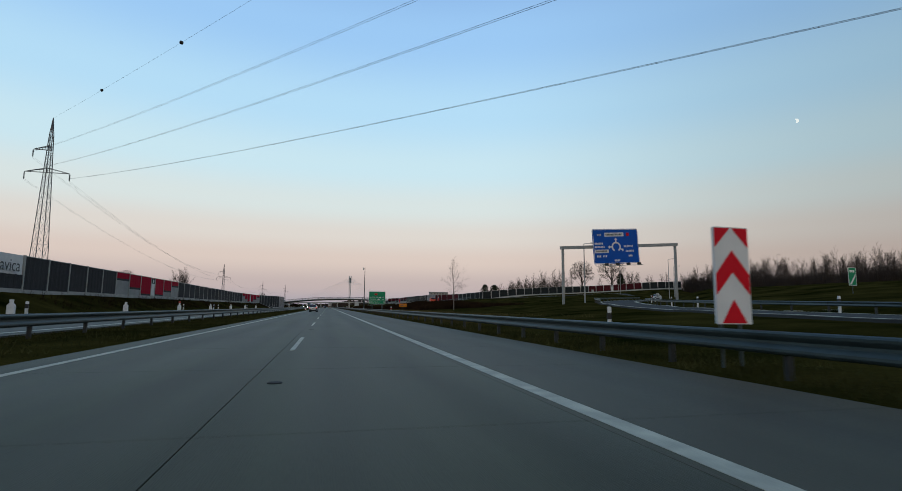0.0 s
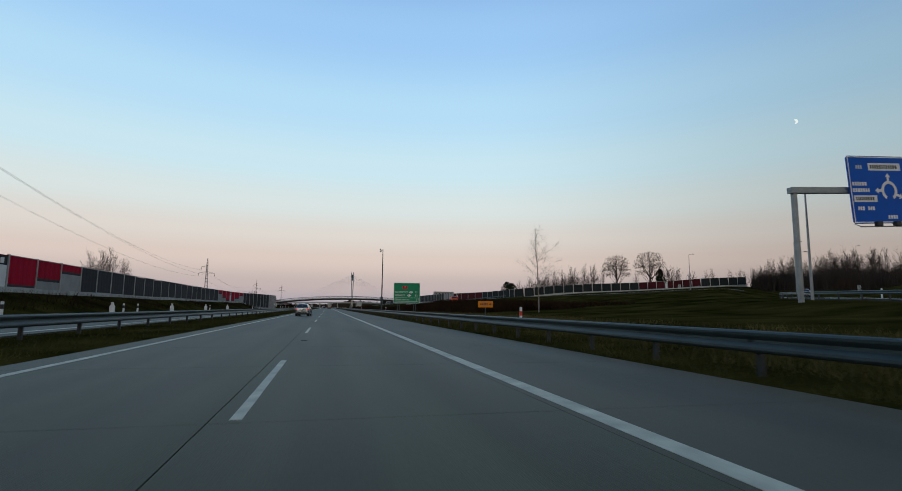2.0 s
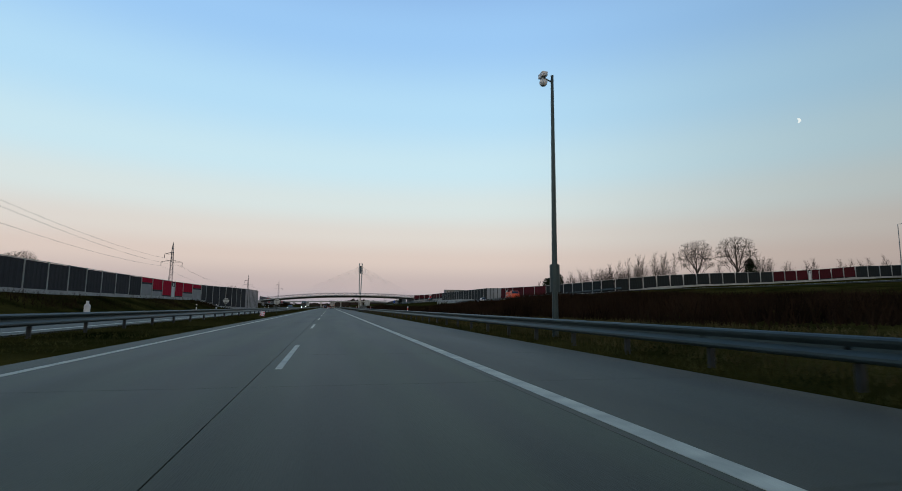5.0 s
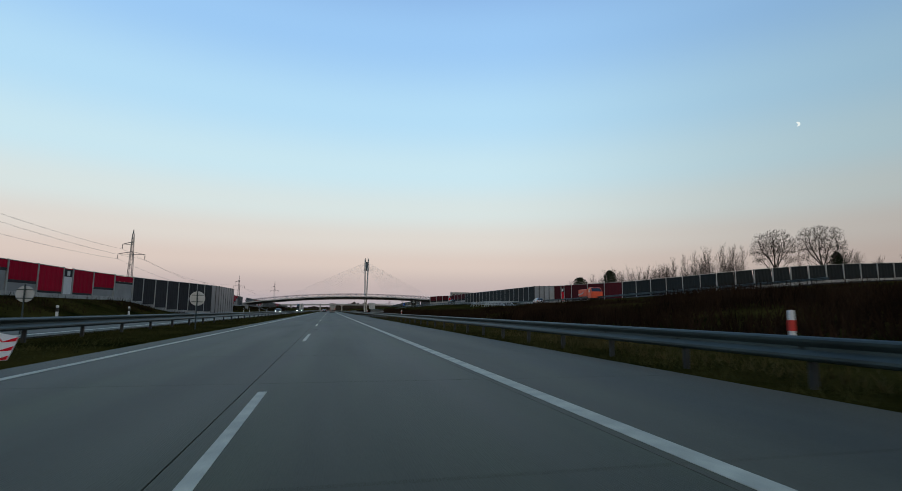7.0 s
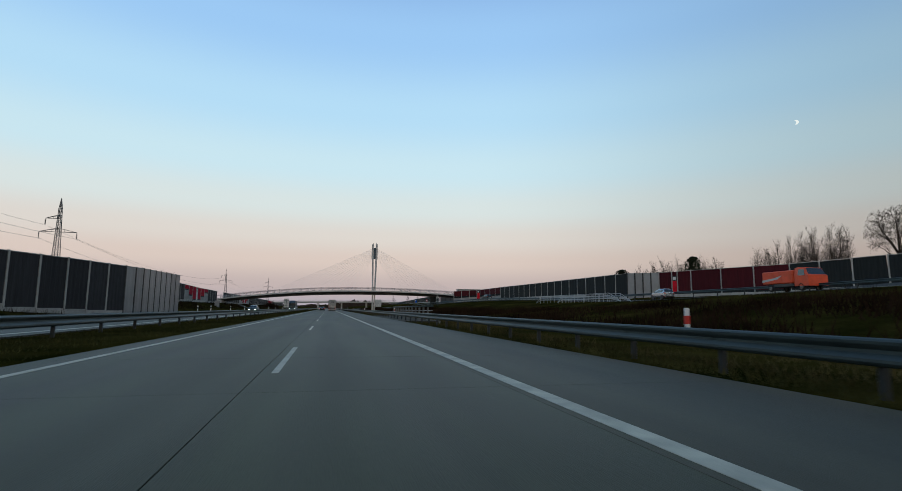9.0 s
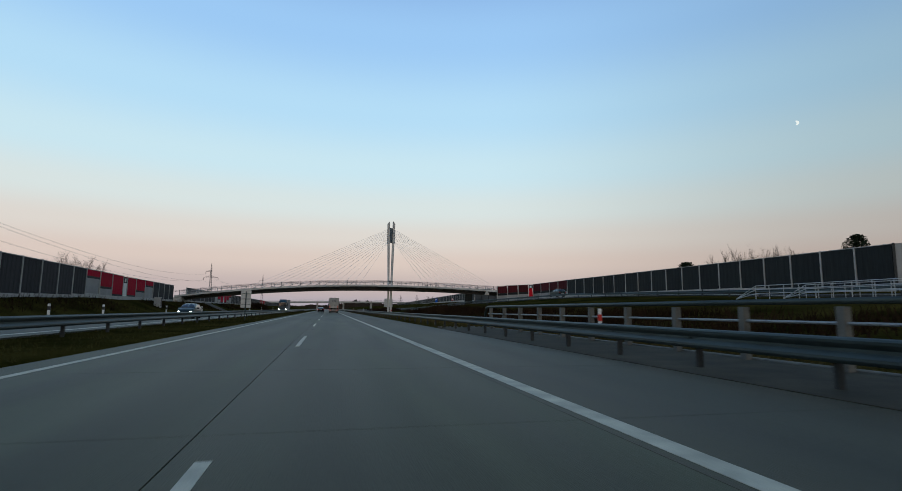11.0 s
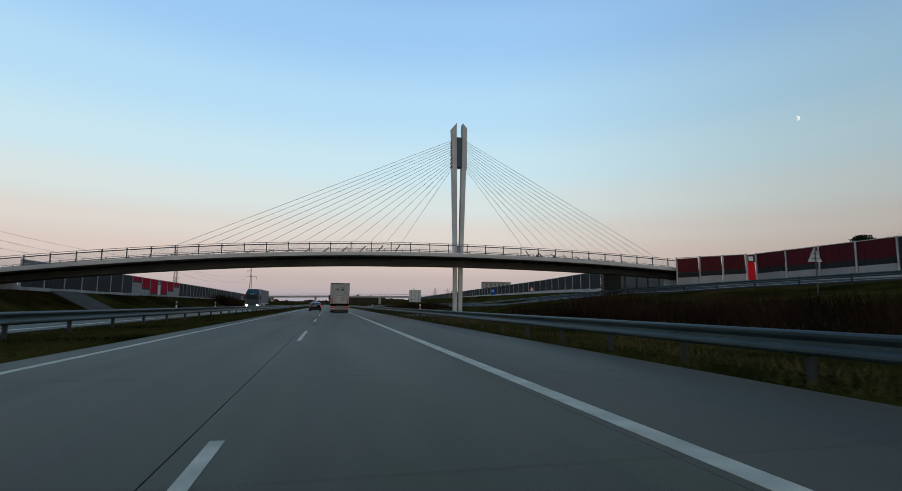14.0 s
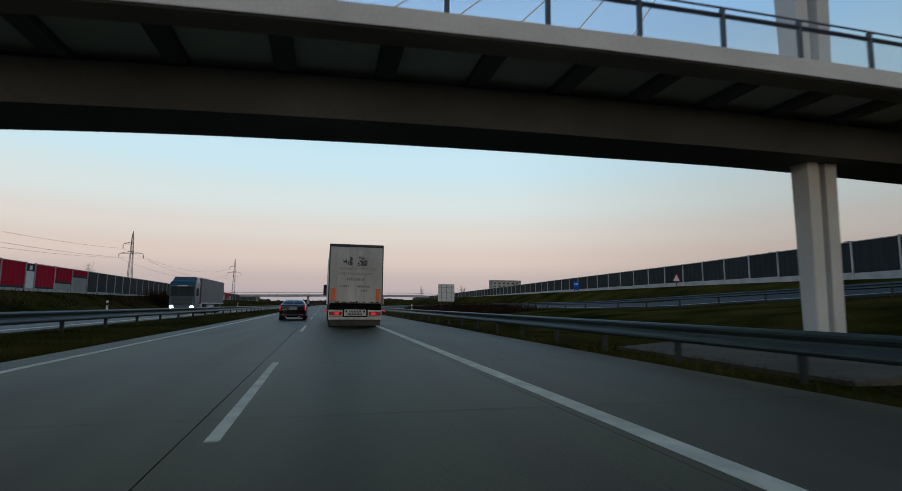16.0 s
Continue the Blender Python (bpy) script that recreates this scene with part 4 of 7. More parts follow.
# the span that crosses the motorway
for a, b, sag in (((-51.6, 117, 26.2), (142.6, -139.3, 9.9), 5.4), ((-54.5, 116, 28.6), (128.6, -146.3, 9.2), 5.4), ((-58.2, 116, 31.0), (133.6, -142.3, 15.0), 5.4)):
    for s in (0, 0.45):
        wire((a[0], a[1] + s, a[2] + s * 0.2), (b[0], b[1] + s, b[2] + s * 0.2), sag)
EARTH_A, EARTH_B, EARTH_SAG = Vector((-55.5, 117, 38.5)), Vector((135.6, -142.3, 23.5)), 3.0
wire(EARTH_A, EARTH_B, EARTH_SAG, "thin overhead earth wire")
for s in (30.5, 61.5):
    u = s / (EARTH_B - EARTH_A).length
    bm = bmesh.new()
    bmesh.ops.create_uvsphere(bm, u_segments=14, v_segments=10, radius=0.24, matrix=Matrix.Translation(EARTH_A + (EARTH_B - EARTH_A) * u - Vector((0, 0, 4 * EARTH_SAG * u * (1 - u)))))
    for v in bm.verts:
        v.co.z += 0.02 * math.sin(v.co.x * 20)
    single("warning_ball", bm, M_BLACK, "dark round warning ball on the overhead earth wire", "warning ball", group="warning balls", smooth=True)

# ---- signs ----
FACE = pose(0, 0, 0, 90, 0, 0)


def bars(parent, x0, x1, z, h, material, y, seed=1, label="row of unreadable letters"):
    rnd = random.Random(seed)
    bm = bmesh.new()
    x = x0
    while x < x1 - h * 0.4:
        w = min(h * rnd.uniform(0.45, 0.7), x1 - x)
        box(bm, x, x + w, y - 0.006, y, z, z + h)
        x += w + h * 0.22
    return part("lettering", bm, material, parent, label)


def plate(parent, name, material, x0, x1, z0, z1, y, thick, label=""):
    bm = bmesh.new()
    box(bm, x0, x1, y, y + thick, z0, z1)
    bmesh.ops.bevel(bm, geom=[e for e in bm.edges if abs((e.verts[0].co - e.verts[1].co).normalized().y) > 0.9], offset=min(x1 - x0, z1 - z0) * 0.025, segments=3, affect="EDGES")
    return part(name, bm, material, parent, label)


# gantry over the exit ramp
gantry = thing("sign_gantry", pose(37.9, 79.4, 0), "grey steel gantry with a blue roundabout sign over the ramp", "road sign")
GW = 21.5
box_part("gantry_post", gantry, M_GALV, (-0.19, 0.19, -0.19, 0.19, 0.4, 11.4), bevel=0.05)
box_part("gantry_post", gantry, M_GALV, (GW - 0.19, GW + 0.19, -0.19, 0.19, 1.0, 12.6), bevel=0.05)
bm = bmesh.new()
loft(bm, [[(-0.4, y, 11.0), (-0.4, y, 11.5), (GW + 0.4, y, 12.9), (GW + 0.4, y, 12.4)] for y in (-0.27, 0.27)])
part("gantry_beam", bm, M_GALV, gantry)
SIGN_AT = Matrix.Translation((5.45, 0, 8.6)) @ Matrix.Rotation(radians(-3.4), 4, "Y") @ Matrix.Diagonal((0.977, 1, 0.96, 1)) @ Matrix.Translation((-10.9, 0, -11.1))
sign = plate(gantry, "sign_panel", M_BLUE, 10.9, 19.7, 11.1, 17.3, -0.62, 0.12, "blue direction panel")
sign.matrix_local = SIGN_AT
SY = -0.63
bm = bmesh.new()
for x0, x1, z0, z1 in ((10.95, 19.65, 17.14, 17.24), (10.95, 19.65, 11.16, 11.26), (10.95, 11.05, 11.26, 17.14), (19.55, 19.65, 11.26, 17.14)):
    box(bm, x0, x1, SY - 0.01, SY, z0, z1)
part("border", bm, M_SIGNW, sign, "thin white border")
bm = bmesh.new()
N = 28
for i in range(N - 6):
    a0, a1 = math.radians(-60 + 300 * i / (N - 6)), math.radians(-60 + 300 * (i + 1) / (N - 6))
    q = [(15.3 + r * math.cos(a), 14.1 + r * math.sin(a)) for a, r in ((a0, 0.62), (a0, 0.9), (a1, 0.9), (a1, 0.62))]
    vs = [bm.verts.new((x, SY - 0.012, z)) for x, z in q] + [bm.verts.new((x, SY, z)) for x, z in q]
    for f in ((0, 1, 2, 3), (4, 7, 6, 5), (0, 4, 5, 1), (2, 6, 7, 3)):
        bm.faces.new([vs[k] for k in f])
for ang in (90, 180, -25):
    c, s_ = math.cos(radians(ang)), math.sin(radians(ang))
    q = [(0.88, -0.12), (1.25, -0.12), (1.25, -0.3), (1.62, 0), (1.25, 0.3), (1.25, 0.12), (0.88, 0.12)]
    bm.faces.new([bm.verts.new((15.3 + u * c - v * s_, SY - 0.011, 14.1 + u * s_ + v * c)) for u, v in q])
part("roundabout_symbol", bm, M_SIGNW, sign, "white roundabout ring with arrows")
plate(sign, "name_field", M_SIGNW, 13.2, 16.9, 15.95, 16.65, SY - 0.01, 0.01, "white name field")
bars(sign, 13.4, 16.7, 16.12, 0.34, M_PRINT, SY - 0.012, 3)
plate(sign, "number_field", M_SIGNR, 17.45, 17.95, 16.0, 16.6, SY - 0.01, 0.01, "red road number field")
bars(sign, 11.8, 12.7, 16.1, 0.34, M_SIGNBACK, SY, 9)
plate(sign, "name_field", M_SIGNW, 11.2, 13.8, 13.05, 13.65, SY - 0.01, 0.01, "white name field")
bars(sign, 11.4, 13.6, 13.2, 0.3, M_PRINT, SY - 0.012, 4)
for i, (x0, x1, z) in enumerate(((11.2, 12.9, 14.55), (11.2, 13.1, 13.95), (16.8, 18.6, 14.0), (17.1, 18.8, 13.15), (11.5, 12.3, 12.3), (12.6, 13.5, 12.3), (17.6, 18.4, 12.3), (14.8, 15.9, 11.5))):
    bars(sign, x0, x1, z, 0.34, M_SIGNW, SY, 10 + i)
bm = bmesh.new()
tube(bm, (10.9, -1.1, 10.75), (19.9, -1.1, 10.75), 0.05)
for k in range(3):
    tube(bm, (11 + 4.3 * k, -1.1, 10.75), (11 + 4.3 * k, -0.5, 11.1), 0.04)
part("lamp_bracket", bm, M_GALV, sign, "steel bracket below the sign")
for k in range(4):
    box_part("sign_lamp", sign, M_BLACK, (12.6 + 2.1 * k, 13.2 + 2.1 * k, -1.3, -0.95, 10.78, 11.2), "black sign floodlight", bevel=0.03)
for x0, zb in ((11.5, 11.2), (15.3, 11.2), (19.1, 11.2)):
    box_part("sign_bracket", sign, M_GALV, (x0 - 0.08, x0 + 0.08, -0.5, -0.28, zb, 17.0))

# green distance sign
gsign = thing("distance_sign", pose(10.5, 114.7, 0, 0, 0, -2), "green motorway distance sign with white lettering on four posts", "road sign")
plate(gsign, "sign_panel", M_SIGNW, -1.80, 1.80, 1.76, 4.52, 0.02, 0.05, "white sign border")
plate(gsign, "sign_field", M_GREEN, -1.74, 1.74, 1.82, 4.46, 0.0, 0.015, "green sign field")
plate(gsign, "number_field", M_SIGNR, -0.58, 0.04, 3.70, 4.08, -0.012, 0.012, "red road number field")
lettering("lettering", "1", 0.34, pose(-0.27, -0.016, 3.89) @ FACE, M_SIGNW, gsign)
for txt, z, num in (("KATOWICE", 3.23, "79"), ("GLIWICE", 2.80, "63")):
    lettering("lettering", txt, 0.335, pose(-1.58, -0.006, z) @ FACE, M_SIGNW, gsign, "white lettering", "LEFT")
    lettering("lettering", num, 0.36, pose(1.1, -0.006, z) @ FACE, M_SIGNW, gsign, "white numerals", "LEFT")
    bm = bmesh.new()
    xc = 0.58 if txt == "KATOWICE" else 0.30
    bm.faces.new([bm.verts.new((xc + 0.27 * math.cos(a * math.pi / 10), -0.008, z + 0.15 * math.sin(a * math.pi / 10))) for a in range(20)])
    part("country_oval", bm, M_SIGNW, gsign, "white oval")
    lettering("lettering", "PL", 0.20, pose(xc, -0.014, z) @ FACE, M_PRINT, gsign)
plate(gsign, "name_frame", M_SIGNW, -1.60, 1.60, 1.98, 2.50, -0.008, 0.008, "white frame")
plate(gsign, "name_field", M_GREEN, -1.56, 1.56, 2.02, 2.46, -0.014, 0.006, "green field")
lettering("lettering", "Státní hranice", 0.33, pose(-1.48, -0.02, 2.23) @ FACE, M_SIGNW, gsign, "white lettering", "LEFT")
lettering("lettering", "6", 0.33, pose(1.25, -0.02, 2.23) @ FACE, M_SIGNW, gsign, "white numeral", "LEFT")
for x in (-1.25, -1.0, 1.0, 1.25):
    tube_part("post", gsign, M_STEEL, (x, 0.12, -0.6), (x, 0.12, 4.2), 0.05)

# small orange sign
osign = thing("direction_sign", pose(11.6, 82, 0), "small orange detour sign on one post", "road sign")
plate(osign, "sign_panel", M_ORANGE, -0.58, 0.58, 1.22, 1.70, 0, 0.03, "orange panel")
bars(osign, -0.42, 0.2, 1.38, 0.16, M_PRINT, -0.002, 21)
bm = bmesh.new()
bm.faces.new([bm.verts.new((x, -0.006, z)) for x, z in ((0.26, 1.42), (0.38, 1.42), (0.38, 1.36), (0.5, 1.46), (0.38, 1.56), (0.38, 1.5), (0.26, 1.5))])
part("arrow", bm, M_PRINT, osign)
tube_part("post", osign, M_STEEL, (0, 0.06, -0.5), (0, 0.06, 1.6), 0.035)

# red and white chevron board at the ramp nose
chev = thing("chevron_board", pose(7.97, 8.9, 0), "tall red and white chevron board behind the guard rail", "road sign")
plate(chev, "sign_panel", M_SIGNW, -0.41, 0.41, 0.86, 2.83, 0.0, 0.06, "white board")
for z, kind in ((0.86, 0), (1.42, 1), (2.42, 2)):
    bm = bmesh.new()
    pts = {0: ((-0.30, 0.88), (0.30, 0.88), (0.0, 1.36)), 1: ((-0.40, 1.44), (-0.40, 1.86), (0.0, 2.36), (0.40, 1.86), (0.40, 1.44), (0.0, 1.90)), 2: None}[kind]
    if pts:
        bm.faces.new([bm.verts.new((x, -0.006, zz)) for x, zz in pts])
    else:
        for s in (-1, 1):
            bm.faces.new([bm.verts.new((s * x, -0.006, zz)) for x, zz in ((0.02, 2.81), (0.40, 2.81), (0.40, 2.40))])
    part("chevron", bm, M_SIGNR, chev, "red chevron")
for x in (-0.22, 0.22):
    tube_part("post", chev, M_STEEL, (x, 0.12, -0.5), (x, 0.12, 2.6), 0.035)

# traffic camera mast
mast = thing("camera_mast", pose(8.8, 131.5, 0), "tall grey camera mast beside the guard rail", "mast")
tube_part("pole", mast, M_STEEL, (0, 0, -0.5), (0, 0, 10.9), 0.13, 0.06, 10)
tube_part("collar", mast, M_STEEL, (0, 0, 1.8), (0, 0, 2.9), 0.2, 0.2, 10)
tube_part("bracket", mast, M_STEEL, (0, 0, 10.6), (-0.35, 0, 10.75), 0.03)
bm = bmesh.new()
bmesh.ops.create_uvsphere(bm, u_segments=12, v_segments=8, radius=0.17, matrix=Matrix.Translation((-0.4, 0, 10.55)))
part("camera_dome", bm, M_SIGNW, mast, "pale camera dome", smooth=True)
box_part("camera_housing", mast, M_SIGNW, (-0.55, -0.3, -0.25, 0.2, 10.75, 10.95), bevel=0.02)


def back_sign(x, y, w, z0, z1, label, posts=1):
    s = thing("traffic_sign", pose(x, y, 0), label, "road sign")
    plate(s, "sign_panel", M_SIGNBACK, -w / 2, w / 2, z0, z1, 0, 0.03, "grey aluminium back")
    for k in range(3):
        z = z0 + (z1 - z0) * (0.2 + 0.3 * k)
        box_part("rail", s, M_STEEL, (-w / 2 + 0.05, w / 2 - 0.05, -0.05, -0.002, z - 0.025, z + 0.025))
    for k in range(posts):
        xx = 0 if posts == 1 else (-w * 0.3 + w * 0.6 * k / (posts - 1))
        tube_part("post", s, M_STEEL, (xx, -0.08, -0.5), (xx, -0.08, z1 - 0.1), 0.04)
    return s


back_sign(-7.2, 299.5, 0.86, 1.13, 2.68, "grey back of a tall traffic sign in the median", 1)
for k, (rx, y, d) in enumerate(((-7.0, 187.1, 0.78), (-12.6, 182.0, 0.7))):
    s = thing("round_sign", pose(rx, y, 0), "grey back of a round traffic sign in the median", "road sign", "round signs")
    bm = bmesh.new()
    tube(bm, (0, 0, 1.68), (0, 0.03, 1.68), d / 2, n=28)
    part("sign_panel", bm, M_SIGNBACK, s)
    tube_part("post", s, M_STEEL, (0, -0.05, -0.4), (0, -0.05, 2.1), 0.032)
    for dz in (-0.18, 0.18):
        box_part("clamp", s, M_STEEL, (-0.3, 0.3, -0.04, -0.002, 1.66 + dz, 1.70 + dz))
bd = thing("warning_board", pose(-6.75, 169.2, 0, -24, 14, 16), "fallen red and white striped warning board in the median grass", "road sign")
plate(bd, "sign_panel", M_SIGNW, -0.22, 0.22, 0.0, 0.62, 0, 0.03)
for k in range(3):
    bm = bmesh.new()
    z = 0.03 + 0.21 * k
    bm.faces.new([bm.verts.new((x, -0.005, zz)) for x, zz in ((-0.21, z + 0.16), (0.0, z), (0.21, z + 0.16), (0.21, z + 0.06), (0.0, z - 0.02), (-0.21, z + 0.06))])
    part("chevron", bm, M_SIGNR, bd, "red chevron")
box_part("foot", bd, M_BLACK, (-0.3, 0.3, -0.1, 0.4, -0.05, 0.02), "black rubber foot", bevel=0.02)
back_sign(25.6, 478, 3.6, 2.0, 5.7, "large pale back of a direction sign on posts", 3)
blue = thing("info_sign", pose(40.9, 448.4, ground_z(40.9, 448)), "blue information sign on posts beside the slip road", "road sign")
plate(blue, "sign_panel", M_BLUE, -0.5, 0.5, -0.6, 0.8, 0, 0.04)
bars(blue, -0.35, 0.35, 0.2, 0.3, M_SIGNW, -0.003, 31)
blue.location.z += 0.9
for x in (-0.35, 0.35):
    tube_part("post", blue, M_STEEL, (x, 0.08, -3.0), (x, 0.08, 0.7), 0.04)
tri_s = thing("warning_sign", pose(41.6, 424, ground_z(41.6, 424)), "triangular warning sign on a post beside the slip road", "road sign")
bm = bmesh.new()
loft(bm, [[(-0.55, y, 1.3), (0.55, y, 1.3), (0, y, 2.25)] for y in (0, 0.03)])
part("sign_panel", bm, M_SIGNR, tri_s, "red triangle")
tri_s.location.z -= 0.7
bm = bmesh.new()
loft(bm, [[(-0.42, y, 1.37), (0.42, y, 1.37), (0, y, 2.10)] for y in (-0.012, 0.0)])
part("sign_field", bm, M_SIGNW, tri_s, "white field")
tube_part("post", tri_s, M_STEEL, (0, 0.06, -0.4), (0, 0.06, 2.0), 0.035)
tri_b = thing("warning_sign", pose(30.55, 348.5, ground_z(30.55, 348.5), 0, 0, -8), "grey metal back of a triangular warning sign on a post", "road sign")
TZ = 4.16 - tri_b.location.z
bm = bmesh.new()
loft(bm, [[(-0.48, y, TZ), (0.48, y, TZ), (0, y, TZ + 0.98)] for y in (0, 0.025)])
part("sign_panel", bm, M_SIGNBACK, tri_b)
for z in (TZ + 0.2, TZ + 0.52):
    box_part("bracket", tri_b, M_STEEL, (-0.26 + 0.3 * (z - TZ - 0.2), 0.26 - 0.3 * (z - TZ - 0.2), -0.03, -0.002, z - 0.02, z + 0.02))
tube_part("post", tri_b, M_STEEL, (0, -0.065, -0.4), (0, -0.065, TZ + 0.85), 0.035)
gs2 = thing("exit_sign", pose(57, 46, ground_z(57, 46)), "small green and white exit sign on the bank", "road sign")
plate(gs2, "sign_panel", M_SIGNW, -0.55, 0.55, 0.9, 2.9, 0, 0.04)
plate(gs2, "sign_field", M_GREEN, -0.5, 0.5, 0.95, 2.86, -0.006, 0.006)
bm = bmesh.new()
bm.faces.new([bm.verts.new((x, -0.008, z)) for x, z in ((-0.46, 1.0), (-0.22, 1.0), (0.42, 1.9), (0.42, 2.2))])
part("stripe", bm, M_SIGNW, gs2, "white diagonal stripe")
bars(gs2, -0.36, 0.36, 2.35, 0.28, M_SIGNW, -0.008, 33)
tube_part("post", gs2, M_STEEL, (0, 0.08, -0.4), (0, 0.08, 2.7), 0.04)
# small town sign boards on the far roads
for x, y, w in ((86, 158, 0.8), (70, 100, 0.6)):
    back_sign(x, y, w, ground_z(x, y) + 0.8, ground_z(x, y) + 1.8, "small grey sign back beside the ramp")

# lamps on the interchange
for x, y, top in ((44.2, 84, 12.7), (122, 200, 20.5), (101, 138.5, 16.5), (104, 140, 14.5), (240, 235, 32)):
    z = ground_z(x, y)
    lp = thing("street_lamp", pose(x, y, z), "slim grey street lamp at the interchange", "street lamp", "street lamps")
    tube_part("pole", lp, M_GALV, (0, 0, -0.5), (0, 0, top - z), 0.14, 0.07)
    tube_part("arm", lp, M_GALV, (0, 0, top - z), (1.6, 0, top - z + 0.25), 0.05)
    box_part("lamp_head", lp, M_POST, (1.3, 2.2, -0.15, 0.15, top - z + 0.16, top - z + 0.3), bevel=0.03)

# ---- roadside posts ----


def delineator(x, y, band, label, height=1.25):
    z = ground_z(x, y)
    d = thing("delineator_post", pose(x, y, z), label, "delineator", "delineator posts")
    bm = bmesh.new()
    loft(bm, [[(-0.09, -0.05, zz), (0.09, -0.05, zz), (0.07, 0.06, zz), (-0.07, 0.06, zz)] for zz in (-0.3, height - 0.05)] + [[(-0.06, -0.04, height), (0.06, -0.04, height), (0.05, 0.05, height), (-0.05, 0.05, height)]])
    part("post", bm, M_WHITE, d)
    box_part("band", d, band, (-0.095, 0.095, -0.056, 0.064, height - 0.5, height - 0.2), "reflector band")
    return d


for k, y in enumerate((13.1, 64.3, 114.0, 163.7, 212.4, 263.5, 314.5, 365.3, 415.0)):
    d = thing("delineator_post", pose(7.62, y, 0), "white marker post with a red band on the guard rail" if k in (1, 3, 4, 5, 6, 7, 8) else "white marker post with a black band on the guard rail", "delineator", "rail marker posts")
    bm = bmesh.new()
    loft(bm, [[(-0.05, -0.025, z), (0.05, -0.025, z), (0.04, 0.03, z), (-0.04, 0.03, z)] for z in (0.45, 1.18)] + [[(-0.04, -0.02, 1.21), (0.04, -0.02, 1.21), (0.03, 0.02, 1.21), (-0.03, 0.02, 1.21)]])
    part("post", bm, M_WHITE, d)
    box_part("band", d, M_REFLR if k in (1, 3, 4, 5, 6, 7, 8) else M_BLACK, (-0.054, 0.054, -0.03, 0.034, 0.86, 1.04), "reflector band")
for x, y in ((37.2, 41), (42.0, 52.5), (46.6, 63.5), (33.4, 28), (30.6, 17), (56.8, 83), (64.5, 93)):
    delineator(x, y, M_BLACK, "white delineator post with a black band beside the exit ramp")
for y in (43.2, 84.8, 106.0, 110.2, 147.6, 203.6, 218.8, 296, 306, 326, 346, 402, 428, 464, 510):
    delineator(-20.9, y, M_BLACK, "white delineator post beyond the opposite carriageway", 1.3)


def white_marker(y, capped):
    w = thing("marker_post", pose(-20.8, y, 0), "broad white bottle-shaped marker post beyond the opposite carriageway", "marker post", "marker posts")
    bm = bmesh.new()
    prof = ((-0.2, 0.23), (1.0, 0.23), (1.1, 0.16), (1.15, 0.09), (1.40, 0.09))
    loft(bm, [[(-r, -0.09, z), (r, -0.09, z), (r, 0.09, z), (-r, 0.09, z)] for z, r in prof])
    part("body", bm, M_WHITE, w)
    if capped:
        bm = bmesh.new()
        box(bm, -0.12, 0.12, -0.08, 0.08, 1.40, 1.72, 0.04)
        part("cap", bm, M_REFLR, w, "small red cap")


for k in range(7):
    white_marker(41.1 + 20.53 * k, k == 2)
cab = thing("control_cabinet", pose(-27.2, 344, ground_z(-27.2, 344)), "grey concrete cabinet on the bank", "cabinet")
box_part("body", cab, M_CONC, (-0.5, 0.5, -0.4, 0.4, -0.3, 1.5), bevel=0.03)
box_part("door", cab, M_POST, (0.5, 0.52, -0.32, 0.32, 0.1, 1.4), bevel=0.005)

# drain marks on the lane joint
for y in (8.24, 26.2, 62.9, 98.0, 151.1, 187.1, 350.6, 279.5):
    bm = bmesh.new()
    tube(bm, (-0.72, y, 0.0), (-0.72, y, 0.012), 0.11, n=14)
    single("road_stud", bm, M_JOINT, "small dark round core mark on the concrete lane", "road mark", group="road marks")

# pipe railing over a culvert
rl = thing("culvert_railing", pose(9.6, 0, 0), "thick grey pipe railing on concrete posts over a culvert", "railing")
bm = bmesh.new()
polytube(bm, [(0, 250.4, 1.39), (0, 268, 1.36), (0, 280.6, 1.33), (0.05, 281.1, 1.25), (0.25, 282.2, 0.3)], 0.068, 10)
part("pipe_rail", bm, M_STEEL, rl, "thick steel pipe", smooth=True)
for dz, r in ((0.42, 0.034), (0.86, 0.026)):
    tube_part("mid_rail", rl, M_GALV, (0, 250.6, 1.38 - dz), (0, 280.6, 1.33 - dz), r, n=8, label="pale grey pipe")
for k in range(12):
    box_part("post", rl, M_CULVERT, (-0.09, 0.09, 279.9 - 2.46 * k, 280.08 - 2.46 * k, -0.02, 1.27), "square concrete post", bevel=0.012)
cap = thing("pavement", pose(0, 0, 0), "dirty concrete cap of a culvert beside the hard shoulder", "pavement", kind="structure")
bm = bmesh.new()
loft(bm, [[(x0, y, -0.4), (9.85, y, -0.4), (9.85, y, 0.045), (x0, y, 0.012)] for x0, y in ((6.615, 248.6), (6.615, 281.2), (6.9, 282.0), (7.7, 282.5))])
part("cap_slab", bm, M_CAP, cap)
box_part("kerb", cap, M_CULVERT, (9.72, 9.92, 248.4, 282.3, -0.4, 0.09), "pale kerb along the outer edge", bevel=0.02)
rr = random.Random(23)
